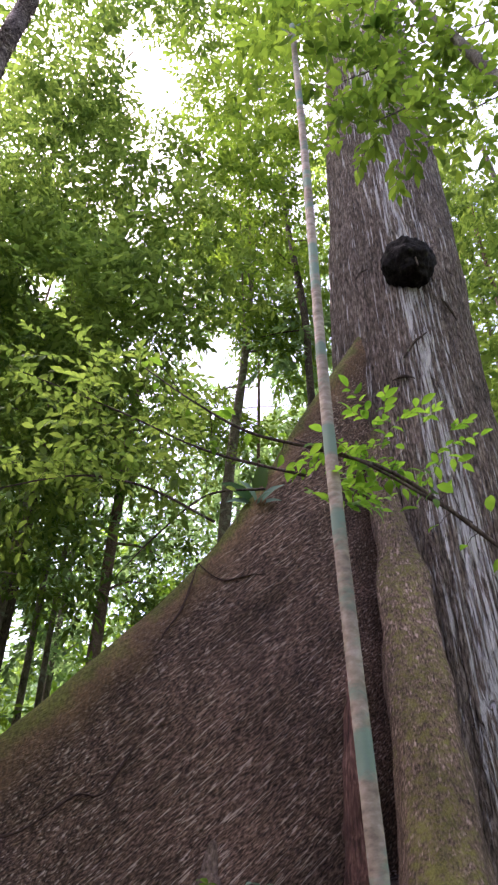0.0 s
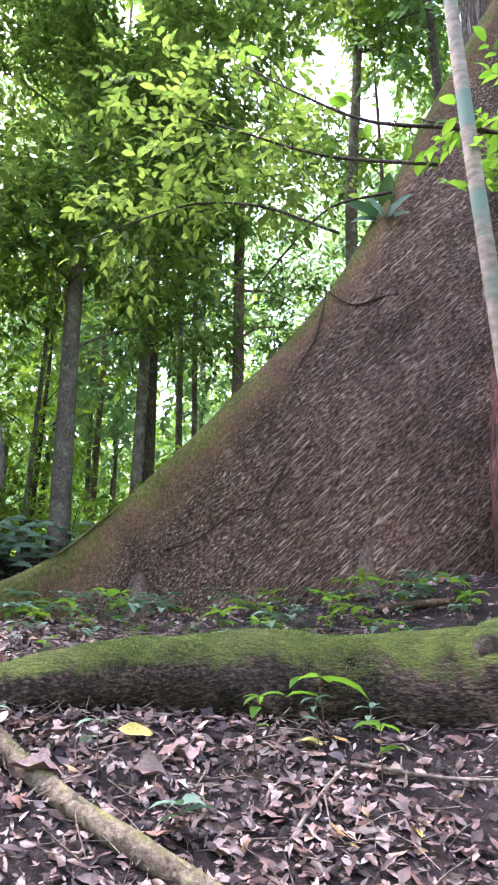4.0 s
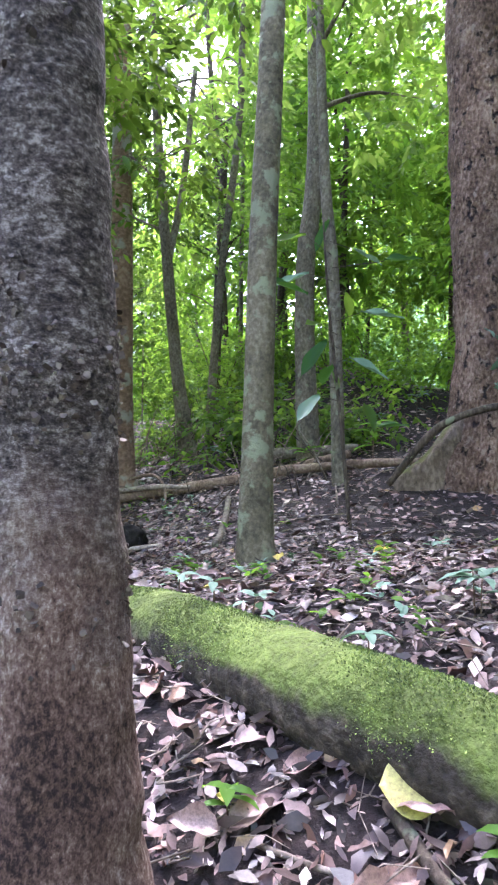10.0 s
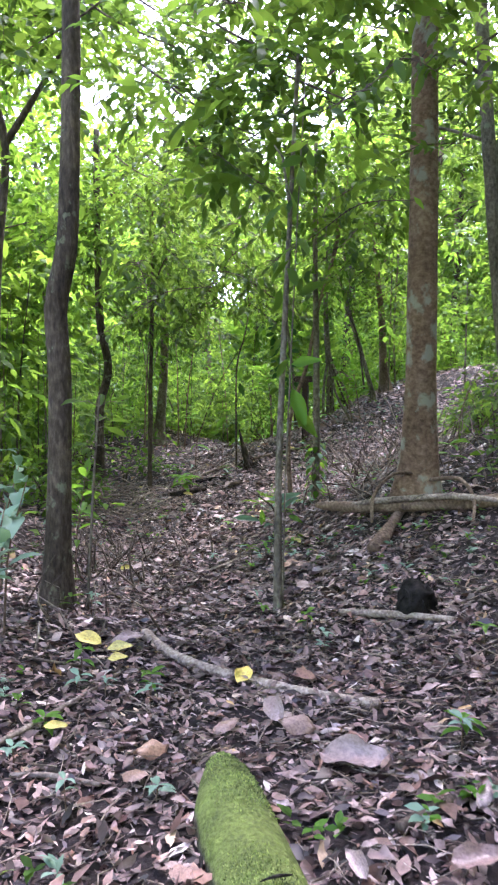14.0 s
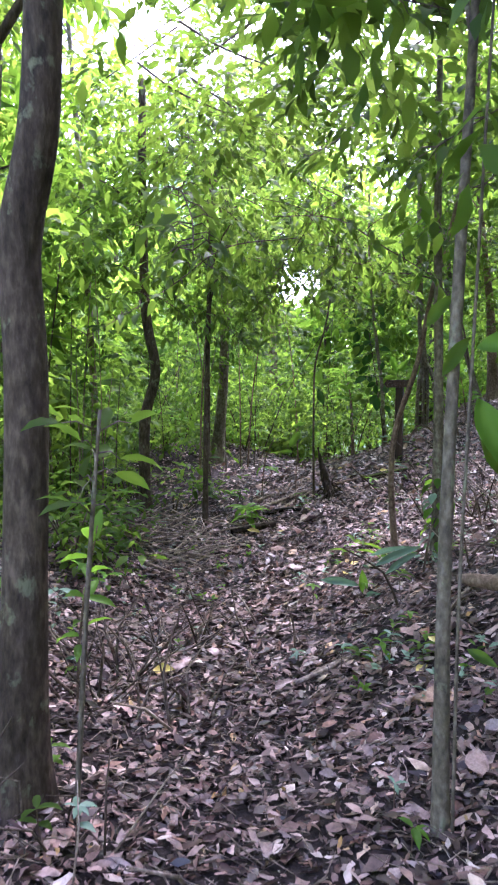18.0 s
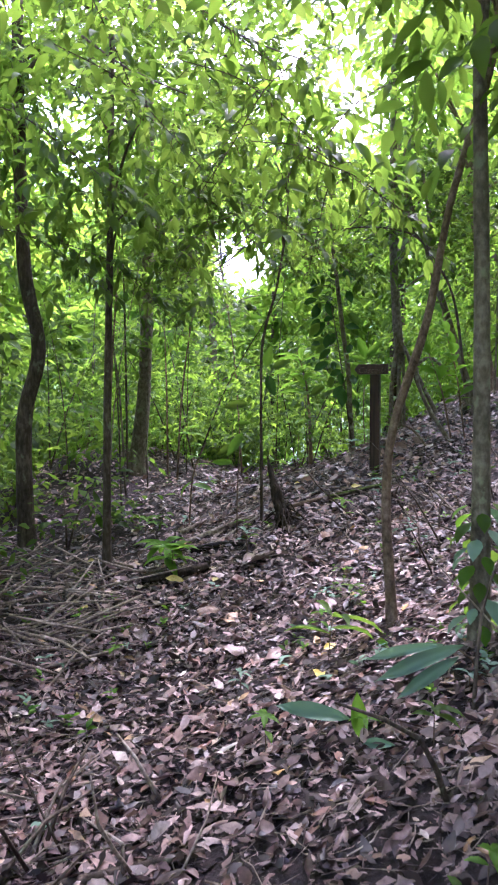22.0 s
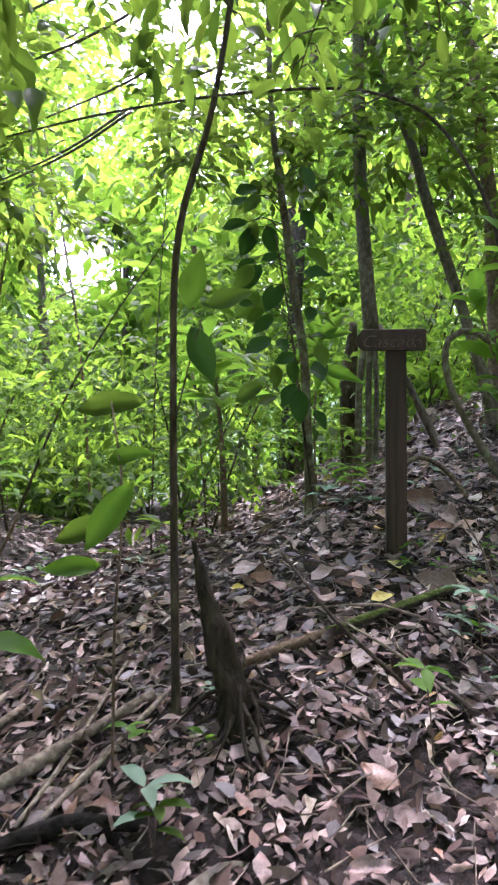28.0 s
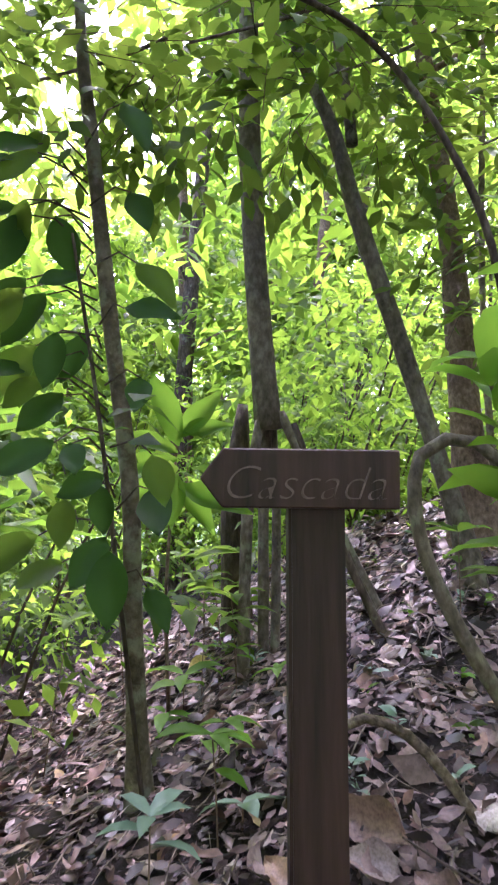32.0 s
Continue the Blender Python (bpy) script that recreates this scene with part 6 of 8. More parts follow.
for k, (x, y) in enumerate(((9.3, 5.4), (9.7, 6.1), (9.0, 5.9), (9.5, 4.9), (10.1, 5.6), (8.7, 5.4), (8.5, 5.9))):
    z = gz(x, y)
    t = thing("broadleaf_plant", "bushy plant with broad blue-green leaves", "plant", (x, y, z), "broadleaf plants behind the buttress")
    for j in range(16):
        a, h = j * 2.4, 0.15 + 0.035 * j
        add_leaf(t, (x + 0.2 * math.cos(a), y + 0.2 * math.sin(a), z + h), (math.cos(a), math.sin(a), 0.1), (0.3 * math.cos(a) - 0.4, 0.3 * math.sin(a) - 0.3, 1), 0.36, "bluish", 0.66)

# ---- moss tufts and bark flakes ----
def fuzz(parent, name, ob, count, lo, size, mat, seed, up=1.0, tilt=0.6, shape=SMALL, ratio=0.3, reach=None):
    rng = np.random.default_rng(seed)
    me = ob.data
    co, fn = np.zeros(len(me.vertices) * 3), np.zeros(len(me.polygons) * 3)
    me.vertices.foreach_get("co", co)
    me.polygons.foreach_get("normal", fn)
    vi = np.zeros(len(me.polygons) * 3, np.int32)
    me.loops.foreach_get("vertex_index", vi)
    co, fn, vi = co.reshape(-1, 3), fn.reshape(-1, 3), vi.reshape(-1, 3)
    C = co[vi].mean(1)
    ar = np.linalg.norm(np.cross(co[vi[:, 1]] - co[vi[:, 0]], co[vi[:, 2]] - co[vi[:, 0]]), axis=1)
    w = ar * np.clip(fn[:, 2] * up - lo + 0.8 * vnoise(C, 3.5, seed) + 0.3 * vnoise(C, 11.0, seed), 0, None)
    if reach is not None:
        w *= np.clip((C[:, 1] + root_of(ob).location[1] - reach) * 1.6 + 0.6 * vnoise(C, 3.0, 5), 0.0, 1)
    if up == 0:
        w = ar * np.clip(vnoise(C, 6.0, seed) + 0.1, 0, None) * np.clip((C[:, 2] - 0.75) * 3, 0, 1)
    i = rng.choice(len(w), count, p=w / w.sum())
    b = rng.dirichlet((1, 1, 1), count)
    P = (co[vi[i]] * b[:, :, None]).sum(1) + np.array(root_of(ob).location)
    D = fn[i] * (1 if up else 0.5) + rng.normal(0, tilt, P.shape)
    L = size * rng.uniform(0.5, 1.4, count)
    V, F = leaves(P, D, fn[i] + rng.normal(0, 0.5, P.shape) if up == 0 else rng.normal(0, 1, P.shape), L, L * ratio, shape)
    tagged(build(name, V, F, mat, parent), kind="stuff")


for ob in [o for o in scene.objects if o.name.startswith("fallen_log") and o.type == "EMPTY"]:
    fuzz(ob, "moss", next(c for c in ob.children if c.name.startswith("trunk")), 26000, 0.38, 0.0075, "moss", 31, ratio=0.45, shape=TINY, reach=-0.25)
for ob in [o for o in scene.objects if o.name.startswith("burl")]:
    fuzz(ob.parent, "moss", ob, 1500, -0.5, 0.0075, "moss", 37, ratio=0.45, shape=TINY)
for ob in [o for o in scene.objects if o.name.startswith("liana") and "grey woody" in o.get("label", "")]:
    fuzz(ob, "moss", ob, 700, 0.3, 0.014, "moss", 36, ratio=0.4, shape=TINY)
for ob in [o for o in scene.objects if o.name.startswith("mossy_branch")]:
    fuzz(ob, "moss", ob, 1600, 0.45, 0.006, "moss", 35, ratio=0.4, shape=TINY)
for ob in [o for o in scene.objects if o.type == "EMPTY" and "flaky grey bark" in o.get("label", "")]:
    fuzz(ob, "bark_flake", next(c for c in ob.children if c.name.startswith("trunk")), 9000, 0, 0.013, "flake", 33, up=0, tilt=0.6, ratio=0.9)

# ---- sticks and roots on the floor ----
def ground_stick(label, xy, r, mat="stick", lift=0.6, seed=1, name="fallen_stick"):
    n = len(xy)
    return stick(name, label, [(x, y, gz(x, y) + r * lift, r * (1 if k < n - 1 else 0.7)) for k, (x, y) in enumerate(xy)], mat, 9, 0.15, seed, "stick")


ground_stick("pale root snaking through the leaf litter", [(1.2, 6.5), (1.43, 6.21), (1.7, 5.98), (2.05, 5.77), (2.35, 5.6), (2.7, 5.45)], 0.034, "stick", 0.2)
ground_stick("grey stick lying on dead leaves", [(0.9, 4.55), (1.07, 4.69), (1.22, 5.11), (1.33, 5.75)], 0.014)
ground_stick("pale stick before the black stump", [(2.43, 6.9), (2.8, 6.7), (3.12, 6.49)], 0.024)
ground_stick("mossy branch beside the pale trunk", [(3.45, 6.0), (3.6, 6.38), (3.8, 7.0), (3.98, 7.6)], 0.03, "grey")
ground_stick("brown root under the fallen log", [(2.62, 8.05), (2.74, 8.4), (2.9, 8.95)], 0.055, "brown")
ground_stick("dark stick lying across the path", [(0.2, 9.35), (0.5, 9.5), (0.8, 9.58)], 0.018, "dark")
ground_stick("pale stick beside the path", [(1.1, 8.6), (1.3, 8.8), (1.5, 9.0)], 0.016)
ground_stick("dark stick lying across leaves", [(-1.0, 16.6), (-0.3, 16.2), (0.32, 15.7)], 0.026, "dark")
ground_stick("grey stick on the slope", [(-0.5, 13.5), (-0.2, 13.72), (0.12, 13.95)], 0.026)
ground_stick("thin grey stick on the slope", [(-0.2, 13.4), (0.0, 13.7), (0.2, 14.0)], 0.012)
ground_stick("black rotten root in the litter", [(-0.35, 13.3), (-0.1, 13.4), (0.14, 13.36)], 0.03, "black")
ground_stick("thin pale twig on bare soil", [(2.95, 0.45), (3.15, 0.4), (3.42, 0.3)], 0.009)
ground_stick("thin pale twig beside the log", [(3.45, 0.28), (3.42, -0.1), (3.44, -0.5)], 0.008)
ground_stick("brown stick below the buttress", [(5.9, 0.2), (5.9, -0.05), (5.85, -0.35)], 0.03, "brown")
ground_stick("brown branch on the bank", [(4.8, 7.95), (5.4, 7.5), (6.0, 7.0)], 0.05, "brown", 2.0)
ground_stick("grey branch on the bank", [(4.9, 8.98), (5.3, 8.8), (5.9, 8.6)], 0.07, "grey", 2.5)
stick("liana", "pale woody liana bent in a loop", [(2.1, 15.35, 3.3, 0.017), (1.97, 15.41, 3.45, 0.018), (1.91, 15.42, 3.5, 0.019), (1.83, 15.44, 3.51, 0.02), (1.75, 15.45, 3.46, 0.021), (1.73, 15.45, 3.31, 0.021), (1.77, 15.45, 3.15, 0.022), (1.84, 15.43, 2.98, 0.023), (1.95, 15.42, 2.79, 0.024), (2.1, 15.4, 2.55, 0.026)], "grey", 14, seed=51, category="liana")
stick("surface_root", "pale arched root on the slope", [(1.36, 15.5, 2.5, 0.013), (1.5, 15.43, 2.72, 0.014), (1.62, 15.42, 2.73, 0.014), (1.73, 15.4, 2.65, 0.014), (1.82, 15.38, 2.53, 0.014), (1.93, 15.36, 2.38, 0.013)], "mossstick", 12, seed=52, category="root")
stick("arching_branch", "dark branch arching over the path", [(2.3, 15.75, 3.2, 0.017), (2.17, 15.72, 4.15, 0.015), (2.0, 15.71, 4.58, 0.014), (1.78, 15.74, 4.92, 0.012), (1.52, 15.7, 5.05, 0.011), (1.1, 15.66, 5.1, 0.01), (0.4, 15.68, 5.06, 0.009), (-0.36, 15.7, 4.94, 0.008), (-1.04, 15.72, 4.78, 0.006)], "dark", 10, seed=53)
stick("vine", "thin hanging vine stem", [(2.8, 16.6, 6.5, 0.012), (2.78, 16.62, 4.8, 0.014), (2.75, 16.65, 3.0, 0.014)], "grey", 7, seed=54, category="vine")
stick("vine", "thin pale hanging vine stem", [(2.95, 17.1, 6.6, 0.016), (2.86, 17.1, 4.6, 0.018), (2.9, 17.1, 3.1, 0.02)], "grey", 7, seed=55, category="vine")
stick("leaning_stem", "slim leaning stem behind the sign", [(2.0, 16.4, 2.75, 0.022), (1.8, 16.45, 3.2, 0.02), (1.62, 16.5, 3.7, 0.016)], "dark", 8, seed=56, category="branch")


def brush_pile():
    rng = np.random.default_rng(9)
    t = thing("brushwood_pile", "heap of dry grey sticks beside the path", "brushwood", (-1.0, 12.4, gz(-1.0, 12.4)))
    for k in range(120):
        x, y = rng.uniform(-2.2, -0.45), rng.uniform(11.0, 13.1)
        a, L = rng.normal(0.9, 0.6), rng.uniform(0.3, 0.9)
        z = gz(x, y) + rng.uniform(0.01, 0.16)
        dx, dy, dz = L * math.cos(a) / 2, L * math.sin(a) / 2, rng.normal(0, 0.07)
        r = rng.uniform(0.004, 0.013)
        V, F = tube([(x - dx, y - dy, z - dz, r), (x + rng.normal(0, 0.03), y + rng.normal(0, 0.03), z, r), (x + dx, y + dy, z + dz, r * 0.6)], 5, 0.2)
        build("stick", V, F, "stick", t)


brush_pile()


def twig_litter():
    rng = np.random.default_rng(21)
    n = 7000
    y = rng.uniform(-1, 18, n)
    x = path_x(y) + rng.normal(0.4, 2.0, n)
    a, L = rng.uniform(0, 6.28, n), rng.uniform(0.05, 0.24, n)
    P = np.column_stack([x, y, ground(x, y) + rng.uniform(0.0, 0.03, n)])
    x1, y1 = x + L * np.cos(a), y + L * np.sin(a)
    E = np.column_stack([x1, y1, ground(x1, y1) + rng.uniform(0.0, 0.03, n)])
    r = rng.uniform(0.0012, 0.0042, n)[:, None]
    d = unit(E - P)
    s = unit(np.cross(d, (0, 0, 1.0)))
    u = np.cross(s, d)
    mid = (P + E) / 2 + rng.normal(0, 0.016, P.shape)
    ring = lambda C, k: [C + s * r * k, C - s * r * 0.5 * k + u * r * 0.87 * k, C - s * r * 0.5 * k - u * r * 0.87 * k]
    V = np.stack(ring(P, 1) + ring(mid, 1) + ring(E, 0.6), 1)
    F = []
    for b in (0, 3):
        for j in range(3):
            F += [(b + j, b + (j + 1) % 3, b + 3 + (j + 1) % 3), (b + j, b + 3 + (j + 1) % 3, b + 3 + j)]
    F = np.array(F)[None] + (np.arange(n) * 9)[:, None, None]
    tagged(build("twig_litter", V.reshape(-1, 3), F.reshape(-1, 3), "stick"), "thin dry twigs scattered over the litter", "twigs", kind="stuff")


twig_litter()

# ---- small plants ----
PLANTS = [(5.07, 2.36), (5.32, 2.11), (6.2, 2.0), (6.06, 1.61), (5.23, 0.96), (6.6, 0.85), (2.99, 1.2), (3.35, 0.67), (2.85, 0.8), (3.62, 0.2), (3.38, 0.15), (5.65, -0.2), (5.6, -0.44),
          (4.41, 2.79), (5.31, 1.9), (5.5, 1.45), (5.56, 1.02), (5.4, 0.75), (3.54, 0.42), (4.73, 3.05), (3.58, 2.77), (3.79, 2.04), (3.67, 2.73)]
for k, (x, y) in enumerate(PLANTS):
    seedling(x, y, 0.1 + 0.05 * (k % 4), 0.1 + 0.015 * (k % 3), 5 + k % 3, ("bluish", "fresh", "bluish")[k % 3], k)
PLANTS = [(4.51, 2.78), (3.04, 1.71), (3.03, 1.9), (5.21, 2.49), (2.73, 3.15), (2.61, 2.35), (2.69, 2.96), (3.57, 2.79), (3.24, 3.1), (2.5, 3.62), (3.02, 5.04), (1.14, 5.68), (2.65, 3.29),
          (1.22, 5.45), (1.56, 5.55), (1.64, 4.46), (1.92, 4.6), (3.03, 5.08), (1.78, 7.31), (2.39, 6.2), (1.26, 5.04), (1.36, 5.47), (1.61, 5.42), (2.24, 6.63), (2.37, 6.25), (1.28, 4.74)]
for k, (x, y) in enumerate(PLANTS):
    seedling(x, y, 0.05 + 0.025 * (k % 4), 0.065 + 0.012 * (k % 3), 4 + k % 3, ("bluish", "bluish", "fresh")[k % 3], 40 + k)
PLANTS = [(2.62, 7.47), (3.25, 6.15), (0.63, 6.64), (0.76, 6.65), (1.86, 7.08), (1.84, 8.66), (1.64, 8.84), (0.44, 7.05), (-0.23, 8.34), (1.06, 8.92), (1.61, 8.75), (1.51, 8.56), (1.79, 10.32), (1.72, 9.21),
          (1.62, 9.99), (1.36, 8.71), (1.86, 8.87), (1.65, 9.06), (0.64, 10.93), (0.9, 10.27), (-1.12, 12.74), (0.99, 12.24), (1.01, 11.68), (1.17, 12.02), (1.07, 11.57), (-0.34, 11.46), (0.19, 13.27), (1.32, 13.96)]
for k, (x, y) in enumerate(PLANTS):
    seedling(x, y, 0.06 + 0.035 * (k % 4), 0.075 + 0.015 * (k % 3), 4 + k % 4, ("bluish", "fresh", "sapling")[k % 3], 80 + k)
PLANTS = [(0.06, 13.67), (0.18, 13.31), (-0.92, 13.67), (1.07, 13.52), (-0.59, 13.89), (1.22, 15.91), (1.24, 16.65), (1.39, 13.92), (1.06, 16.41), (1.38, 16.58), (0.99, 15.38), (1.18, 15.54), (1.5, 16.3)]
for k, (x, y) in enumerate(PLANTS):
    seedling(x, y, 0.1 + 0.06 * (k % 4), 0.11 + 0.02 * (k % 3), 4 + k % 4, ("fresh", "bluish", "fresh")[k % 3], 120 + k)
seedling(3.62, 0.4, 0.26, 0.24, 4, "fresh", 150, "seedling with lime-green leaves before the log", 0.42)
seedling(2.46, 3.58, 0.08, 0.07, 5, "bluish", 151, "blue-green seedling beside the mossy log", 0.5, 0.02)
for k, (x, y, n, L) in enumerate(((-0.46, 12.95, 12, 0.3), (-0.38, 12.85, 8, 0.25))):
    seedling(x, y, 0.24, L, n, "fresh", 160 + k, "low plant with long glossy green leaves", 0.3)
strap = seedling(1.34, 10.12, 0.1, 0.1, 3, "fresh", 170, "low plant with long blue-green strap leaves", 0.26)
V, F = tube([(1.84, 10.36, gz(1.84, 10.36) - 0.02, 0.005), (1.8, 10.34, 1.76, 0.0045), (1.7, 10.3, 1.83, 0.003)], 6, 0.06)
build("stem", V, F, "brown", strap)
for P, D, L, mat, ratio in (((1.76, 10.3, 1.83), (-1, 0.0, -0.5), 0.42, "bluish", 0.17), ((1.74, 10.27, 1.79), (-1, -0.1, -0.75), 0.33, "bluish", 0.18), ((1.68, 10.32, 1.82), (-1, 0.1, -0.3), 0.36, "bluish", 0.14),
                            ((1.28, 10.22, 1.5), (-1, 0.1, 0.05), 0.34, "bluish", 0.22), ((1.33, 10.15, 1.45), (-0.1, 0.1, 1), 0.2, "fresh", 0.36), ((1.34, 10.1, 1.45), (0.9, -0.5, 0.3), 0.16, "bluish", 0.3)):
    add_leaf(strap, P, D, (0.1, -0.8, 0.6), L, mat, ratio, BLADE, "blade")
seedling(1.1, 11.2, 0.25, 0.3, 5, "sapling", 171, "low plant with long narrow green leaves", 0.2)

# uphill floor cover
rng_low = np.random.default_rng(4)
for k in range(54):
    x, y = rng_low.uniform(3.3, 8.5), rng_low.uniform(7.0, 16.0)
    seedling(x, y, rng_low.uniform(0.15, 0.5), rng_low.uniform(0.14, 0.24), 6, ("bluish", "sapling", "fresh")[k % 3], 200 + k, "leafy green plant on the bank")
for k in range(60):
    x, y = rng_low.uniform(-4.5, -0.6), rng_low.uniform(5.5, 12.5)
    if x > path_x(y) - 1.3:
        continue
    seedling(x, y, rng_low.uniform(0.2, 0.6), rng_low.uniform(0.14, 0.24), 6, ("sapling", "fresh", "bluish")[k % 3], 300 + k, "leafy green plant below the path")
for k in range(50):
    x, y = rng_low.uniform(-4.0, 4.0), rng_low.uniform(16.3, 18.5)
    seedling(x, y, rng_low.uniform(0.25, 0.8), rng_low.uniform(0.15, 0.26), 7, ("fresh", "sapling")[k % 2], 400 + k, "leafy bright green plant on the crest")

def sprigs():
    """Tiny sprigs of the forest floor, too many to count."""
    rng = np.random.default_rng(88)
    for count, mat in ((260, "bluish"), (200, "fresh"), (160, "sapling")):
        y = rng.uniform(0.6, 17.5, count * 3)
        x = path_x(y) + rng.choice((-1, 1, 1), count * 3) * rng.uniform(0.35, 2.6, count * 3)
        keep = vnoise(np.stack([x, y], 1), 0.9, 21) > 0.05
        x, y = x[keep][:count], y[keep][:count]
        n = 6
        x, y = np.repeat(x, n), np.repeat(y, n)
        a = rng.uniform(0, 2 * np.pi, len(x))
        D = np.stack([np.cos(a), np.sin(a), rng.uniform(0.0, 0.7, len(x))], 1)
        P = np.stack([x, y, ground(x, y) + rng.uniform(0.02, 0.07, len(x))], 1)
        L = rng.uniform(0.025, 0.075, len(x))
        V, F = leaves(P, D, rng.normal(0, 0.3, P.shape) + (0, 0, 1), L, L * 0.45, SMALL)
        tagged(build("sprigs", V, F, mat), "tiny green sprigs coming up through the litter", "ground plants", kind="stuff")


sprigs()

# ---- fallen leaves that stand out ----
for x, y, L, a in ((1.13, 6.03, 0.16, 0.2), (1.06, 11.32, 0.1, 0.8), (-0.84, 12.12, 0.1, 2.0), (-1.29, 13.13, 0.1, 0.5), (0.02, 12.71, 0.12, 1.4), (1.52, 14.86, 0.14, 1.5), (1.2, 5.88, 0.12, 0.1), (3.52, 0.4, 0.12, 1.2), (3.31, 1.1, 0.16, 2.2), (3.05, 0.01, 0.1, 0.4), (3.3, 1.13, 0.12, 0.9), (1.81, 8.5, 0.1, 0.9), (3.9, 4.2, 0.14, 0.3), (3.5, 4.6, 0.14, 1.3)):
    fallen_leaf(x, y, L, a, "yellow", "yellow fallen leaf on brown litter", 0.5 if L > 0.17 else 0.42)
for k, (x, y, L, a) in enumerate(((2.48, 4.9, 0.3, -0.3), (2.6, 2.3, 0.18, 0.4), (1.66, 9.1, 0.22, 0.3), (1.81, 8.16, 0.24, 0.2), (3.01, 0.46, 0.16, 1.0), (3.08, 0.95, 0.18, 2.6), (2.75, 2.0, 0.19, 0.2), (2.65, 1.9, 0.15, 1.9), (0.21, 8.79, 0.2, 1.0), (2.9, 1.3, 0.2, 2.0), (3.2, 0.9, 0.18, 0.5), (2.5, 2.9, 0.16, 1.1), (1.45, 14.4, 0.22, 2.4), (1.6, 15.0, 0.22, 0.5), (1.35, 15.2, 0.2, 1.9), (0.8, 14.6, 0.24, 0.4), (0.6, 14.2, 0.2, 1.3), (0.9, 13.9, 0.22, 1.2), (0.3, 12.0, 0.2, 1.4), (2.3, 5.2, 0.2, 2.2), (2.9, 4.2, 0.16, 0.2), (2.0, 5.1, 0.14, 0.7))):
    fallen_leaf(x, y, L, a, "tan", "large dry curled leaf on the litter", 0.42, 0.03)

ob = new("fallen_leaf", leaf_mesh("yellow", 0.95, BLADE, "blade", 0.6))
ob.matrix_local = leaf_matrix((2.9, 2.17, gz(2.96, 2.12) + 0.06), (0.85, -0.35, 0.05), (-0.3, -0.6, 0.75), 0.16)
tagged(ob, "round yellow leaf leaning on the mossy log", "leaf", "large fallen leaves")
fallen_leaf(0.2, 12.98, 0.36, 0.75, "ashen", "long ashen leaf lying on the slope", 0.3, 0.03)
fallen_leaf(1.22, 17.2, 0.2, 0.4, "yellow", "orange-brown fallen leaf beyond the sign", 0.5, 0.03)
fallen_leaf(1.62, 15.3, 0.24, 2.2, "tan", "large dry brown leaf behind the sign post", 0.4, 0.04)
fallen_leaf(1.83, 15.29, 0.17, 0.9, "ashen", "pale grey fallen leaf behind the sign post", 0.42, 0.04)
fallen_leaf(1.53, 15.62, 0.16, 3.9, "tan", "dry brown leaf behind the sign post", 0.45, 0.04)
seedling(1.257, 15.6, 0.05, 0.17, 3, "bluish", 610, "low broad blue-green plant by the sign", 0.5)
seedling(1.15, 16.49, 0.18, 0.2, 5, "fresh", 611, "small bright green plant by the sign", 0.42)
rng_tan = np.random.default_rng(12)
for k in range(12):
    y = rng_tan.uniform(0.8, 15.5)
    x = path_x(y) + rng_tan.normal(0.35, 0.6)
    fallen_leaf(float(x), float(y), rng_tan.uniform(0.11, 0.2), rng_tan.uniform(0, 6.28), "tan", "dry curled brown leaf on the litter", (0.34, 0.44)[k % 2], 0.03, rng_tan.normal(0.05, 0.15))

for k, (x, y, L) in enumerate(((2.68, 1.86, 0.17), (2.89, 1.67, 0.17), (3.07, 1.5, 0.15), (2.82, 1.91, 0.09), (3.11, 1.59, 0.15), (2.68, 1.96, 0.12), (2.86, 1.83, 0.14), (2.6, 2.7, 0.16), (2.75, 2.37, 0.15), (2.58, 2.31, 0.12), (2.93, 2.16, 0.15), (2.57, 2.83, 0.12), (3.0, 3.76, 0.12), (1.75, 4.7, 0.12), (2.68, 4.13, 0.11), (2.86, 4.07, 0.11), (1.12, 6.09, 0.22), (2.44, 5.13, 0.16), (2.25, 5.83, 0.2), (1.41, 4.82, 0.14), (1.86, 4.94, 0.17))):
    fallen_leaf(x, y, L, 2.4 * k, "tan", "dry curled brown leaf on the litter", (0.38, 0.46)[k % 2], 0.03)
for k, (x, y, L) in enumerate(((1.01, 8.47, 0.15), (0.48, 9.21, 0.15), (1.5, 8.67, 0.15), (1.86, 8.89, 0.12), (0.28, 12.73, 0.2), (0.03, 12.18, 0.18), (-0.17, 11.74, 0.17), (-0.01, 10.17, 0.15), (0.72, 11.31, 0.2), (0.09, 12.81, 0.13), (0.71, 13.11, 0.14), (0.92, 13.36, 0.15), (0.85, 14.42, 0.22), (0.43, 14.79, 0.24), (0.63, 14.66, 0.13), (1.48, 15.01, 0.16), (1.66, 15.05, 0.21), (1.03, 14.48, 0.11), (1.46, 14.31, 0.1), (1.58, 15.23, 0.15))):
    fallen_leaf(x, y, L, 2.4 * k + 1, "tan", "dry curled brown leaf on the litter", (0.38, 0.46)[k % 2], 0.03)
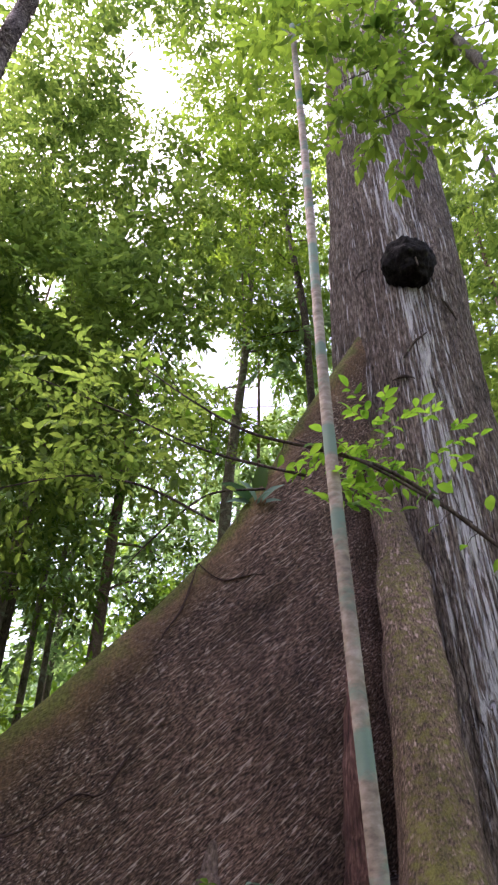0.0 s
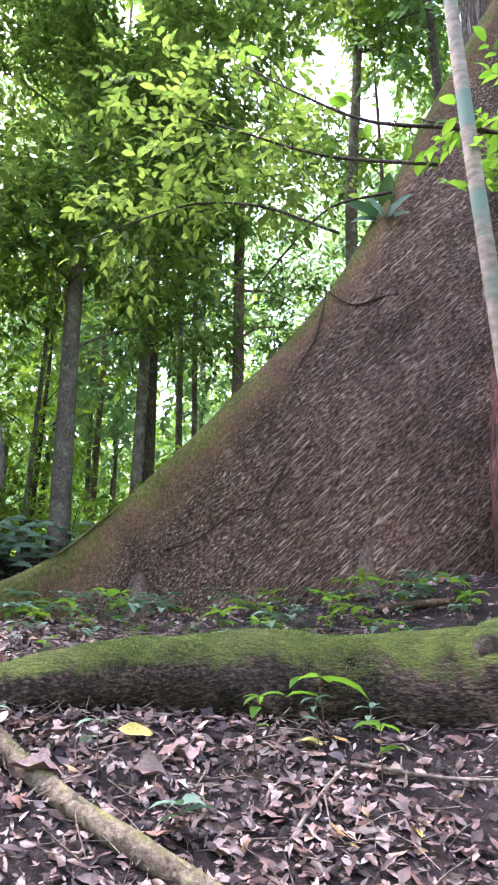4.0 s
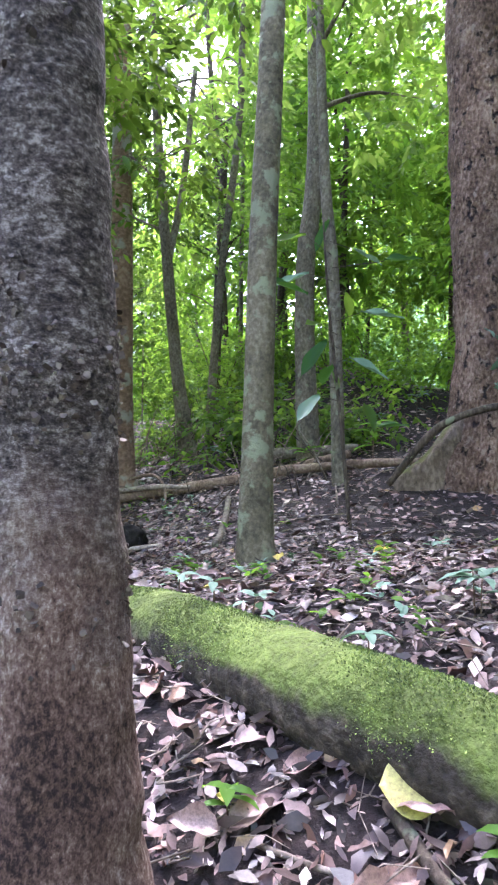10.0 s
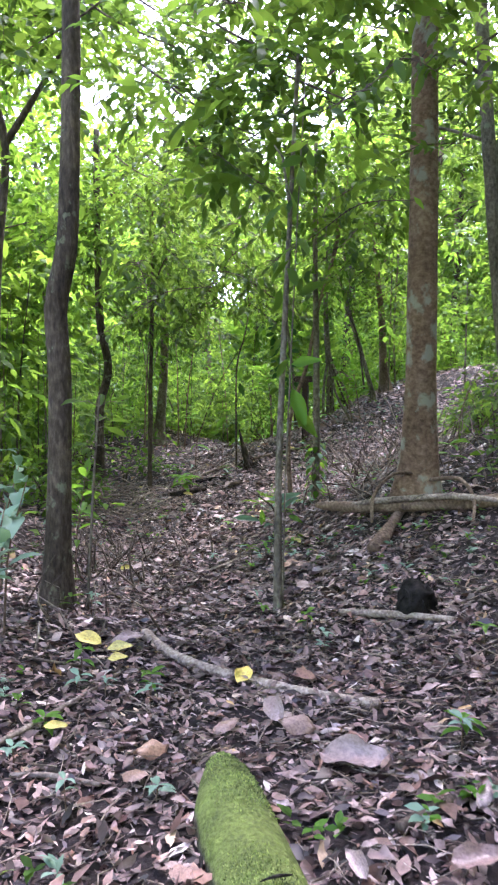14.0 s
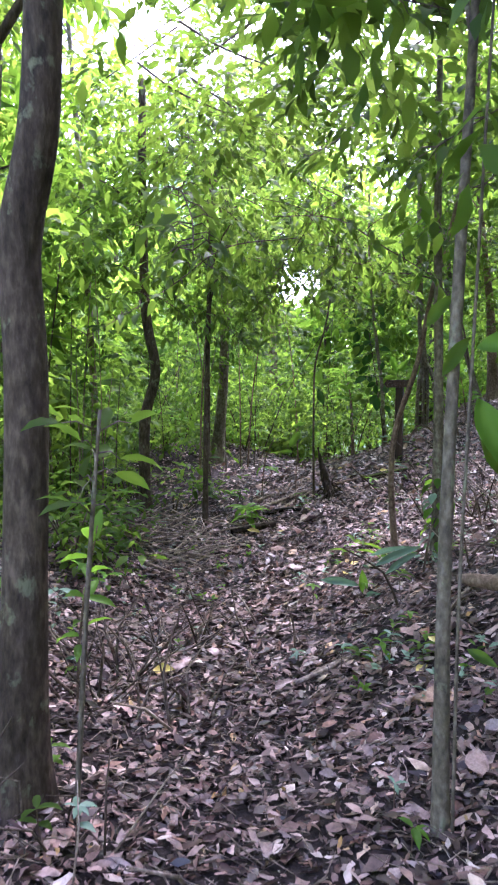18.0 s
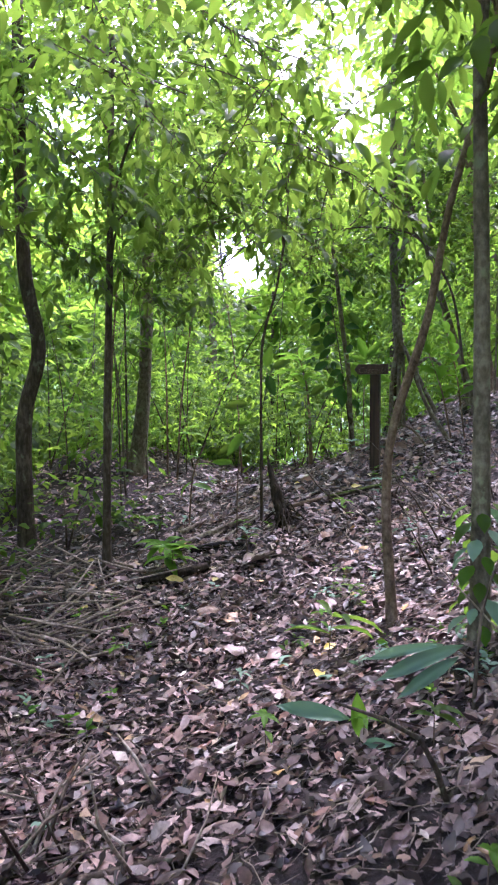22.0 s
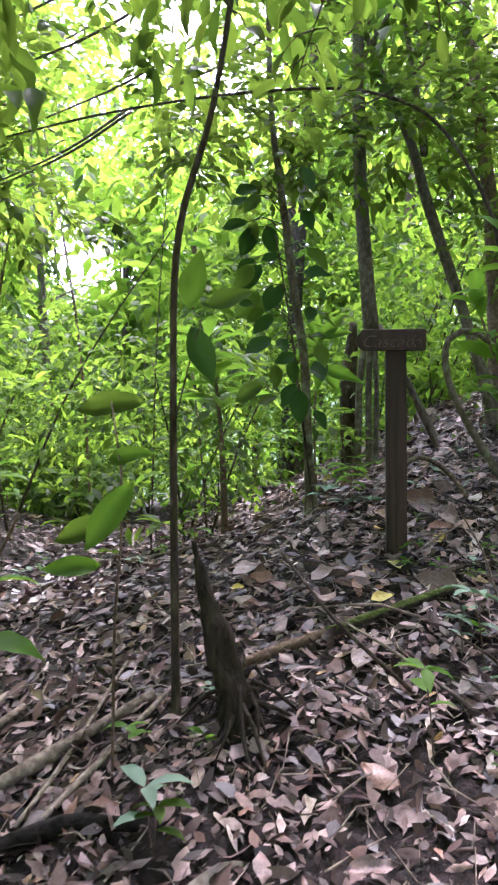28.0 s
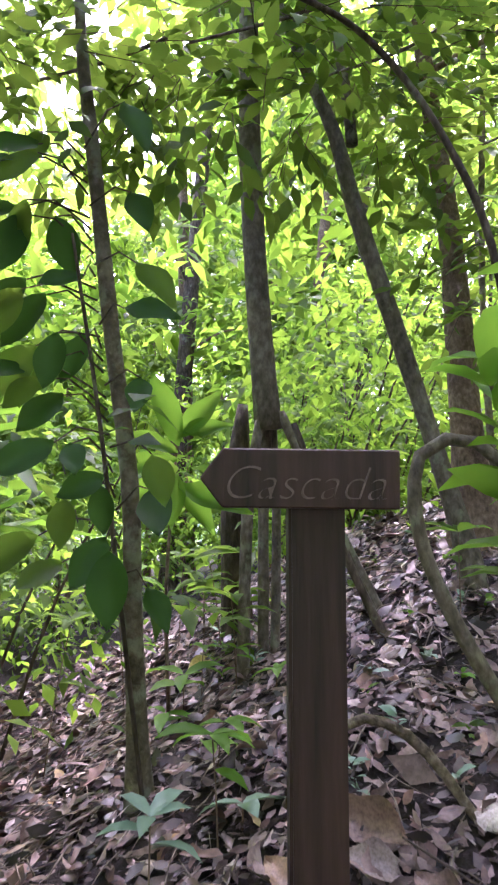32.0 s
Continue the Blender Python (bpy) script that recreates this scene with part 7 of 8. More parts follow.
for k, (x, y, L) in enumerate(((2.68, 1.74, 0.15), (2.62, 2.4, 0.09), (1.85, 3.78, 0.15), (1.08, 6.08, 0.2), (2.87, 3.84, 0.1), (1.99, 5.67, 0.18), (1.37, 5.03, 0.11), (0.13, 8.71, 0.16), (1.94, 8.75, 0.11), (1.07, 10.97, 0.15), (-0.52, 13.43, 0.15), (-0.24, 12.72, 0.16), (0.42, 14.66, 0.08), (1.24, 14.61, 0.13), (1.25, 15.09, 0.1), (1.04, 14.36, 0.12))):
    fallen_leaf(x, y, L, 2.4 * k + 2, "yellow", "yellow-brown fallen leaf on the litter", 0.44, 0.03)
ground_stick("pale stick lying on the path", [(1.18, 8.72), (1.32, 8.86), (1.48, 8.99)], 0.016)
ground_stick("pale stick lying on the path", [(1.18, 8.25), (1.31, 8.3), (1.43, 8.39)], 0.015)
ground_stick("dark rotten log end beside a green plant", [(-0.62, 12.75), (-0.39, 12.84), (-0.1, 12.99)], 0.045, "stump", name="fallen_log")
ground_stick("grey stick on the slope", [(-0.6, 13.76), (-0.5, 13.87), (-0.39, 14.02)], 0.022)
ground_stick("thin pale stick on the slope", [(-0.25, 13.43), (-0.15, 13.71), (-0.02, 14.21)], 0.009)
ground_stick("thin dark stick below the sign", [(1.25, 14.55), (1.45, 14.59), (1.74, 14.72)], 0.013, "dark")
ground_stick("dark curved stick on dead leaves", [(2.77, 4.4), (2.93, 4.56), (3.12, 4.68)], 0.02, "dark")
ground_stick("thin grey stick on dead leaves", [(1.31, 4.66), (1.45, 4.69), (1.68, 4.66)], 0.011)
ground_stick("dark stick beside the mossy branch", [(2.93, 2.18), (2.93, 1.99), (2.96, 1.77)], 0.016, "dark")
ground_stick("thin pale stick on dead leaves", [(2.64, 2.27), (2.74, 2.14), (2.82, 2.05)], 0.007)
ground_stick("thin brown stick on dead leaves", [(-0.03, 11.31), (0.3, 11.17), (0.47, 10.99)], 0.013, "brown")

# ---- leafy saplings close to the path ----
t7 = thing("broadleaf_climber", "climber with large dark oval leaves on a slim trunk", "climber", (0.95, 15.93, gz(0.95, 15.93)))
V, F = tube([(0.98, 15.9, 2.4, 0.008), (0.9, 15.86, 3.0, 0.008), (0.82, 15.8, 3.6, 0.007), (0.72, 15.78, 4.2, 0.005)], 6, 0.08)
build("stem", V, F, "dark", t7)
rl = random.Random(8)
for k in range(36):
    f = k / 35
    z = 3.1 + 1.45 * f
    o = Vector((0.9 - 0.16 * f, 15.88, z))
    reach = rl.uniform(0.02, 0.26) if k % 5 else -rl.uniform(0.06, 0.16)
    p = Vector((o.x - reach, 15.78 + rl.uniform(-0.1, 0.1), z + rl.uniform(-0.06, 0.08)))
    V, F = tube([(*o, 0.004), (*(o * 0.4 + p * 0.6 + Vector((0, 0, 0.04))), 0.0035), (*p, 0.0025)], 5, 0.08)
    build("twig", V, F, "dark", t7)
    add_leaf(t7, p, (rl.uniform(-0.9, 0.1) if reach > 0 else rl.uniform(-0.2, 0.6), rl.uniform(-0.4, 0.1), rl.uniform(-1.0, -0.1)), (rl.uniform(-0.4, 0.4), -1, 0.5), rl.uniform(0.15, 0.24), ("thick", "sapling", "thick")[k % 3], 0.54, BLADE, "blade")
s10 = thing("sapling", "small sapling with a whorl of long green leaves", "sapling", (0.38, 16.55, gz(0.38, 16.55)))
V, F = tube([(0.39, 16.55, gz(0.38, 16.55) - 0.05, 0.03), (0.37, 16.55, 2.7, 0.022), (0.34, 16.56, 3.12, 0.016), (0.3, 16.5, 3.4, 0.008), (0.2, 16.4, 3.75, 0.004)], 10, 0.08, 0.1, 8.0, 2)
build("stem", V, F, "brown", s10)
for k in range(26):
    a = k * 2.4
    z = 3.1 + 0.022 * k
    add_leaf(s10, (0.34 - 0.004 * k, 16.55 - 0.005 * k, z), (math.cos(a), math.sin(a), rl.uniform(-0.2, 0.5)), (0, 0, 1), rl.uniform(0.34, 0.5), "fresh", 0.24)
leafy_branch("leafy_shoot", "shoot with long fresh green leaves by the sign", [(2.1, 15.25, 2.6, 0.01), (2.0, 15.2, 3.1, 0.009), (1.88, 15.17, 3.45, 0.007), (1.78, 15.15, 3.72, 0.004)], 22, 0.26, "fresh", 71, 0.34, 0.1, "brown", 0.35)
leafy_branch("leafy_shoot", "shoot with long fresh green leaves by the sign", [(2.25, 15.3, 2.6, 0.01), (2.15, 15.2, 3.3, 0.009), (2.05, 15.15, 3.7, 0.007), (1.98, 15.1, 4.0, 0.004)], 22, 0.26, "fresh", 72, 0.34, 0.1, "brown", 0.35)
low_shoot = thing("leafy_shoot", "low shoot with a few broad bright green leaves beside the stump", "plant", (0.02, 13.6, gz(0.02, 13.6)))
V, F = tube([(0.02, 13.6, gz(0.02, 13.6) - 0.03, 0.006), (0.03, 13.58, 2.2, 0.005), (0.06, 13.55, 2.62, 0.004), (0.0, 13.7, 2.95, 0.003)], 6, 0.08)
build("stem", V, F, "brown", low_shoot)
for P, D, L, leaf_mat in (((0.1, 13.52, 2.68), (-0.55, -0.1, -0.8), 0.27, "fresh"), ((0.04, 13.56, 2.56), (-0.9, 0.2, -0.35), 0.24, "sapling"), ((0.12, 13.7, 2.95), (-1, 0.3, -0.1), 0.28, "sapling"), ((0.0, 13.62, 2.75), (0.7, -0.3, 0.1), 0.18, "fresh"), ((-0.02, 13.6, 2.4), (-0.8, -0.4, 0.0), 0.2, "fresh")):
    add_leaf(low_shoot, P, D, (0.1, -1, 0.45), L, leaf_mat, 0.36, BLADE, "blade")
high_shoot = thing("leafy_shoot", "twig with broad dark green leaves on the bent sapling", "plant", (0.21, 13.86, 2.9))
V, F = tube([(0.2, 13.87, 2.86, 0.004), (0.26, 13.84, 3.1, 0.0035), (0.32, 13.8, 3.3, 0.002)], 5, 0.06)
build("stem", V, F, "dark", high_shoot)
for P, D, L, leaf_mat in (((0.27, 13.83, 3.24), (0.35, -0.1, -0.9), 0.23, "thick"), ((0.26, 13.84, 3.3), (0.2, 0.1, 1.0), 0.24, "fresh"), ((0.32, 13.8, 3.3), (0.8, 0.1, 0.3), 0.2, "sapling")):
    add_leaf(high_shoot, P, D, (-0.2, -1, 0.4), L, leaf_mat, 0.44, BLADE, "blade")
grey_shoot = thing("climbing_shoot", "climber with long yellow-green leaves on the grey sapling", "climber", (2.0, 7.18, gz(2.0, 7.18)))
V, F = tube([(2.0, 7.17, gz(2.0, 7.18), 0.007), (2.01, 7.18, 2.2, 0.006), (2.04, 7.18, 3.0, 0.006), (2.09, 7.18, 4.2, 0.005), (2.15, 7.18, 5.4, 0.004)], 6, 0.1)
build("stem", V, F, "grey", grey_shoot)
for P, D, L, leaf_mat in (((2.06, 7.17, 2.95), (0.35, -0.2, -0.9), 0.3, "fresh"), ((2.05, 7.17, 3.12), (0.9, -0.2, 0.1), 0.24, "fresh"), ((2.03, 7.16, 3.16), (-0.5, 0.3, -0.75), 0.17, "sapling"), ((2.07, 7.17, 2.8), (0.6, 0.1, -0.7), 0.26, "sapling"), ((1.98, 7.4, 3.35), (-0.6, 0.5, -0.6), 0.18, "sapling"), ((2.04, 7.16, 2.05), (0.7, -0.2, -0.3), 0.12, "sapling"), ((2.1, 7.17, 3.6), (0.8, -0.3, 0.3), 0.24, "sapling")):
    add_leaf(grey_shoot, P, D, (0.1, -1, 0.5), L, leaf_mat, 0.34, BLADE, "blade")
leafy_branch("leafy_shoot", "drooping shoot with broad green leaves", [(-0.45, 13.6, 1.8, 0.008), (-0.35, 13.4, 2.3, 0.007), (-0.2, 13.3, 2.6, 0.004)], 4, 0.2, "fresh", 74, 0.45, 0.6, "brown", 0.4)
vine = thing("climbing_vine", "leafy climber wrapped round a grey trunk", "climber", (1.88, 10.75, gz(1.88, 10.75)))
for k in range(40):
    a, z = k * 2.4, gz(1.88, 10.75) + 0.08 + 0.016 * k
    add_leaf(vine, (1.88 + 0.06 * math.cos(a), 10.75 + 0.06 * math.sin(a), z), (math.cos(a), math.sin(a), -0.7), (math.cos(a), math.sin(a), 0.8), rl.uniform(0.09, 0.15), ("sapling", "bluish", "fresh")[k % 3], 0.6)
# drooping sprays over the path
for k, (x, y, z, a) in enumerate(((-0.7, 11.5, 4.4, 0.3), (-0.1, 11.7, 4.6, 0.8), (0.4, 11.8, 4.5, 2.5), (0.75, 11.8, 4.6, 0.4), (0.95, 11.9, 4.45, 2.8), (-0.4, 11.6, 5.1, 1.4), (0.5, 11.8, 5.1, 0.2), (1.2, 11.9, 4.2, 0.0), (1.5, 12.0, 3.95, 0.6),
                                  (-0.64, 13.1, 4.3, 0.4), (-0.2, 13.15, 4.25, 2.2), (0.1, 13.2, 4.3, 0.7), (-0.4, 13.1, 4.05, 2.9), (0.65, 13.2, 4.2, 0.2), (0.8, 13.3, 4.25, 1.9), (-0.75, 13.1, 3.75, 0.9), (-1.2, 12.6, 3.9, 0.3), (-1.6, 12.9, 4.3, 0.5))):
    dx, dy = math.cos(a), math.sin(a)
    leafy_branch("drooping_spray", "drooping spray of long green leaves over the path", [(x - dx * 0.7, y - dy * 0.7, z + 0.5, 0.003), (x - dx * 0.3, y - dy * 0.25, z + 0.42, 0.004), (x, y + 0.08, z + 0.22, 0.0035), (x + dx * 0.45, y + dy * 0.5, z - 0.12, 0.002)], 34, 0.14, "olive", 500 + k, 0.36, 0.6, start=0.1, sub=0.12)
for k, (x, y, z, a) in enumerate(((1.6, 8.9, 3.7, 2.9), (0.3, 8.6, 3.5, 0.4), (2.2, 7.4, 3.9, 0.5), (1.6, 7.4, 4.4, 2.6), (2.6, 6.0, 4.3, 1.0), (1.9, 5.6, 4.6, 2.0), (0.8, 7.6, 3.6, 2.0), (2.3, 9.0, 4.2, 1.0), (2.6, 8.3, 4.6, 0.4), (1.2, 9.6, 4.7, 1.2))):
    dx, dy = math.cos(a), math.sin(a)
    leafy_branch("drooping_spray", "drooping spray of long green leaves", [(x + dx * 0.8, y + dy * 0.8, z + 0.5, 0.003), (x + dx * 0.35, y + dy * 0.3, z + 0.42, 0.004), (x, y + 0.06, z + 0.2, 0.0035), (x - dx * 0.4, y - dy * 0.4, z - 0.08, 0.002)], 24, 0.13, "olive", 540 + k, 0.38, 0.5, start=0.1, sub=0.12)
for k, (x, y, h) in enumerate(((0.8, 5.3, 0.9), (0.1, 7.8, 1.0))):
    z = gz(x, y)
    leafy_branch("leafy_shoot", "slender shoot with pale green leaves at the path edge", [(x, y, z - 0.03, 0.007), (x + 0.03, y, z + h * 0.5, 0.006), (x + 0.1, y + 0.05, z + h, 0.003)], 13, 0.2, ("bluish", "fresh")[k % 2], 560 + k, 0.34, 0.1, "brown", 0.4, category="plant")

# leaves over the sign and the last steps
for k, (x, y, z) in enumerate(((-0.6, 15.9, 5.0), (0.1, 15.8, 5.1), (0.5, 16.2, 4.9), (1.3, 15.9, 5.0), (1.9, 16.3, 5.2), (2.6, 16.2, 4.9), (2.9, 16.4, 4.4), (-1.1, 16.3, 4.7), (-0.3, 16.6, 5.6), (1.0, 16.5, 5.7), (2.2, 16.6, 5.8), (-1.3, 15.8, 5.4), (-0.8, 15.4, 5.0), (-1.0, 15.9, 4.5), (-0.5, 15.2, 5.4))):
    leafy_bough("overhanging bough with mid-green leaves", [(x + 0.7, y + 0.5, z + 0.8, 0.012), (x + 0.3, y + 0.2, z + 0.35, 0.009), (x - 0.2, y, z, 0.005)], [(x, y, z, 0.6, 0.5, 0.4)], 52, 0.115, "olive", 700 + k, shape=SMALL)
# leaves high over the middle of the walk
rng_high = np.random.default_rng(31)
for k in range(22):
    x, y, z = rng_high.uniform(-1.2, 4.4), rng_high.uniform(6.3, 9.6), rng_high.uniform(5.0, 7.6)
    x, y, z = float(x), float(y), float(z)
    leafy_bough("overhanging bough with mid-green leaves", [(x + 0.8, y + 0.4, z + 0.9, 0.013), (x + 0.3, y + 0.2, z + 0.4, 0.009), (x - 0.2, y, z, 0.005)], [(x, y, z, 0.6, 0.55, 0.4)], 34, 0.15, "olive", 800 + k)
# dry roots hanging in the gap between the logs
gap = thing("root_tangle", "tangle of dry reddish roots between the two logs", "roots", (3.2, 1.85, gz(3.2, 1.85)))
for k in range(7):
    s = 0.03 * (k - 3)
    pts = [(3.34 + s, 2.02 - s, 1.5 + 0.02 * (k % 3), 0.012), (3.28 + s, 1.9 - s, 1.38, 0.013), (3.18 + 1.3 * s, 1.78 - s, 1.22, 0.012), (3.05 + 2 * s, 1.66 - 1.4 * s, gz(3.05 + 2 * s, 1.66 - 1.4 * s) + 0.01, 0.008)]
    V, F = tube(pts, 7, 0.04, 0.35, 12.0, k)
    build("root", V, F, "deadwood", gap)


def dry_brush(x0, y0, spread, count, tall, seed, label):
    """Bare dead twigs standing and lying across one another."""
    rng = np.random.default_rng(seed)
    t = thing("dry_brush", label, "brushwood", (x0, y0, gz(x0, y0)))
    for k in range(count):
        x, y = x0 + rng.normal(0, spread), y0 + rng.normal(0, spread)
        a, e, L = rng.uniform(0, 6.28), rng.uniform(0.1, 1.2), rng.uniform(0.4, 1.0) * tall
        dx, dy, dz = L * math.cos(a) * math.cos(e), L * math.sin(a) * math.cos(e), L * math.sin(e)
        z, r = gz(x, y) - 0.02, rng.uniform(0.004, 0.011)
        end = max(z + dz, gz(x + dx, y + dy) + 0.03)
        V, F = tube([(x, y, z, r), (x + dx * 0.5 + rng.normal(0, 0.05), y + dy * 0.5 + rng.normal(0, 0.05), (z + end) / 2 + 0.05, r * 0.8), (x + dx, y + dy, end, r * 0.4)], 5, 0.15)
        build("stick", V, F, ("stick", "dark")[k % 2], t)


dry_brush(3.3, 10.4, 0.55, 46, 1.2, 61, "dead grey twigs tangled on the bank")
dry_brush(2.4, 9.9, 0.4, 26, 0.9, 62, "dead grey twigs tangled on the bank")
dry_brush(4.6, 7.9, 0.6, 34, 1.1, 63, "dead twigs and small branches on the bank")
dry_brush(-0.2, 8.6, 0.4, 24, 0.8, 64, "dead twigs beside the path")
dry_brush(1.8, 13.6, 0.45, 26, 0.8, 65, "dead twigs on the slope")
# young plants between the log and the buttress, and on the mossy log
rng_low = np.random.default_rng(44)
for k in range(84):
    y = float(rng_low.uniform(-0.5, 3.4))
    x = float(np.clip(5.6 - 0.12 * y + rng_low.normal(0, 0.5), 4.5, 6.4))
    seedling(x, y, rng_low.uniform(0.08, 0.26), rng_low.uniform(0.1, 0.2), 6, ("bluish", "bluish", "fresh", "sapling")[k % 4], 900 + k, "young green plant at the foot of the buttress")
for k, (x, y, lift) in enumerate(((3.02, 2.45, 0.16), (2.85, 2.95, 0.14), (2.78, 3.2, 0.14), (2.7, 3.45, 0.13), (2.68, 2.98, -0.02))):
    seedling(x, y, 0.06, 0.085, 4, "bluish", 980 + k, "blue-green seedling rooted in moss", 0.5, lift)
young = thing("sapling", "thin sapling with a few large dark leaves", "sapling", (4.54, 5.9, gz(4.54, 5.9)))
V, F = tube([(4.54, 5.9, gz(4.54, 5.9) - 0.05, 0.018), (4.47, 5.9, 2.6, 0.016), (4.36, 5.85, 3.5, 0.012), (4.3, 5.8, 4.2, 0.006)], 8, 0.1, 0.05)
build("stem", V, F, "dark", young)
for k in range(16):
    z = 2.5 + 0.11 * k
    o = Vector((4.48 - 0.06 * (z - 2.6), 5.88, z))
    p = o + Vector((rl.uniform(-0.35, 0.35), rl.uniform(-0.3, 0.15), rl.uniform(-0.02, 0.1)))
    V, F = tube([(*o, 0.004), (*p, 0.0025)], 4, 0.1)
    build("twig", V, F, "dark", young)
    add_leaf(young, p, (p.x - o.x + rl.uniform(-0.1, 0.1), rl.uniform(-0.25, 0.1), rl.uniform(-0.4, 0.1)), (rl.uniform(-0.3, 0.3), -0.5, 1), rl.uniform(0.26, 0.42), ("thick", "sapling", "bluish")[k % 3], 0.36, BLADE, "blade")
for k, (x, y) in enumerate(((0.55, 5.9), (-0.46, 7.0), (0.05, 6.7))):
    z = gz(x, y)
    leafy_branch("leafy_shoot", "slender shoot with broad blue-green leaves below the path", [(x, y, z - 0.03, 0.008), (x + 0.04, y, z + 0.5, 0.006), (x + 0.14, y + 0.05, z + 0.95, 0.003)], 12, 0.26, ("bluish", "sapling")[k % 2], 590 + k, 0.34, 0.15, "brown", 0.4, category="plant")
# thin stems of the undergrowth
rng_stem = np.random.default_rng(52)
for k in range(46):
    if k < 16:
        x, y = rng_stem.uniform(-4.2, 0.2), rng_stem.uniform(14.2, 19.0)
    elif k < 44:
        x, y = rng_stem.uniform(-4.6, -2.3), rng_stem.uniform(9.5, 15.0)
    else:
        x, y = rng_stem.uniform(2.6, 6.0), rng_stem.uniform(9.8, 15.5)
    if -0.9 < x - path_x(y) < 0.9 or (k < 16 and x > -1.3 and y < 17.2):
        continue
    x, y = float(x), float(y)
    z, h, r = gz(x, y), rng_stem.uniform(1.6, 4.2), rng_stem.uniform(0.007, 0.02)
    dx, dy = rng_stem.normal(0, 0.12, 2) * h * 0.5
    t = thing("pole_sapling", "thin dark stem of a young undergrowth tree", "sapling", (x, y, z), "thin undergrowth saplings")
    V, F = tube([(x, y, z - 0.05, r), (x + dx * 0.3, y + dy * 0.3, z + h * 0.5, r * 0.85), (x + dx, y + dy, z + h, r * 0.4)], 6, 0.3, 0.1, 5.0, k)
    build("stem", V, F, ("dark", "brown", "grey")[k % 3], t)
    V, F = crown(rng_stem, [(x + dx, y + dy, z + h, 0.4, 0.4, 0.3)], 10, 0.15, 6, 0.5, 0.4, SMALL, 0.4)
    build("crown", V, F, "sapling", t)
near = leafy_branch("leafy_shoot", "thin shoot with a tuft of leaves at the path edge", [(0.62, 6.9, gz(0.62, 6.9) - 0.03, 0.012), (0.66, 6.92, 2.2, 0.01), (0.7, 6.95, 2.9, 0.007)], 14, 0.17, "sapling", 611, 0.36, 0.3, "grey", 0.75, category="plant", sub=0.15)
dry_brush(0.25, 8.0, 0.3, 26, 0.6, 66, "dead leafless twigs beside the path")
dry_brush(0.1, 9.4, 0.35, 30, 0.6, 67, "dead leafless twigs beside the path")
dry_brush(0.75, 6.3, 0.3, 18, 0.5, 68, "dead leafless twigs beside the path")
# boughs hanging over the path
for k, (x, y, z) in enumerate(((1.8, 7.8, 5.5), (1.4, 8.2, 5.1), (2.2, 7.4, 5.0), (0.9, 8.6, 6.2), (-0.1, 10.2, 5.4), (0.2, 10.8, 5.5), (0.7, 10.9, 5.7), (1.1, 11.5, 5.6), (1.4, 10.5, 5.4), (0.9, 7.4, 5.5), (1.1, 8.0, 5.3), (2.7, 16.7, 5.8), (2.7, 17.2, 5.8), (0.2, 17.1, 5.8), (0.4, 10.0, 5.6), (-0.3, 12.2, 5.2), (0.6, 12.9, 5.4), (-1.2, 14.4, 5.1), (0.5, 13.1, 5.8))):
    leafy_bough("overhanging bough with mid-green leaves", [(x - 0.8, y + 0.5, z + 0.8, 0.012), (x - 0.3, y + 0.2, z + 0.35, 0.009), (x + 0.25, y, z, 0.005)], [(x, y, z, 0.55, 0.5, 0.4)], 40, 0.115, ("olive", "canopy")[k % 2], 860 + k, shape=SMALL)
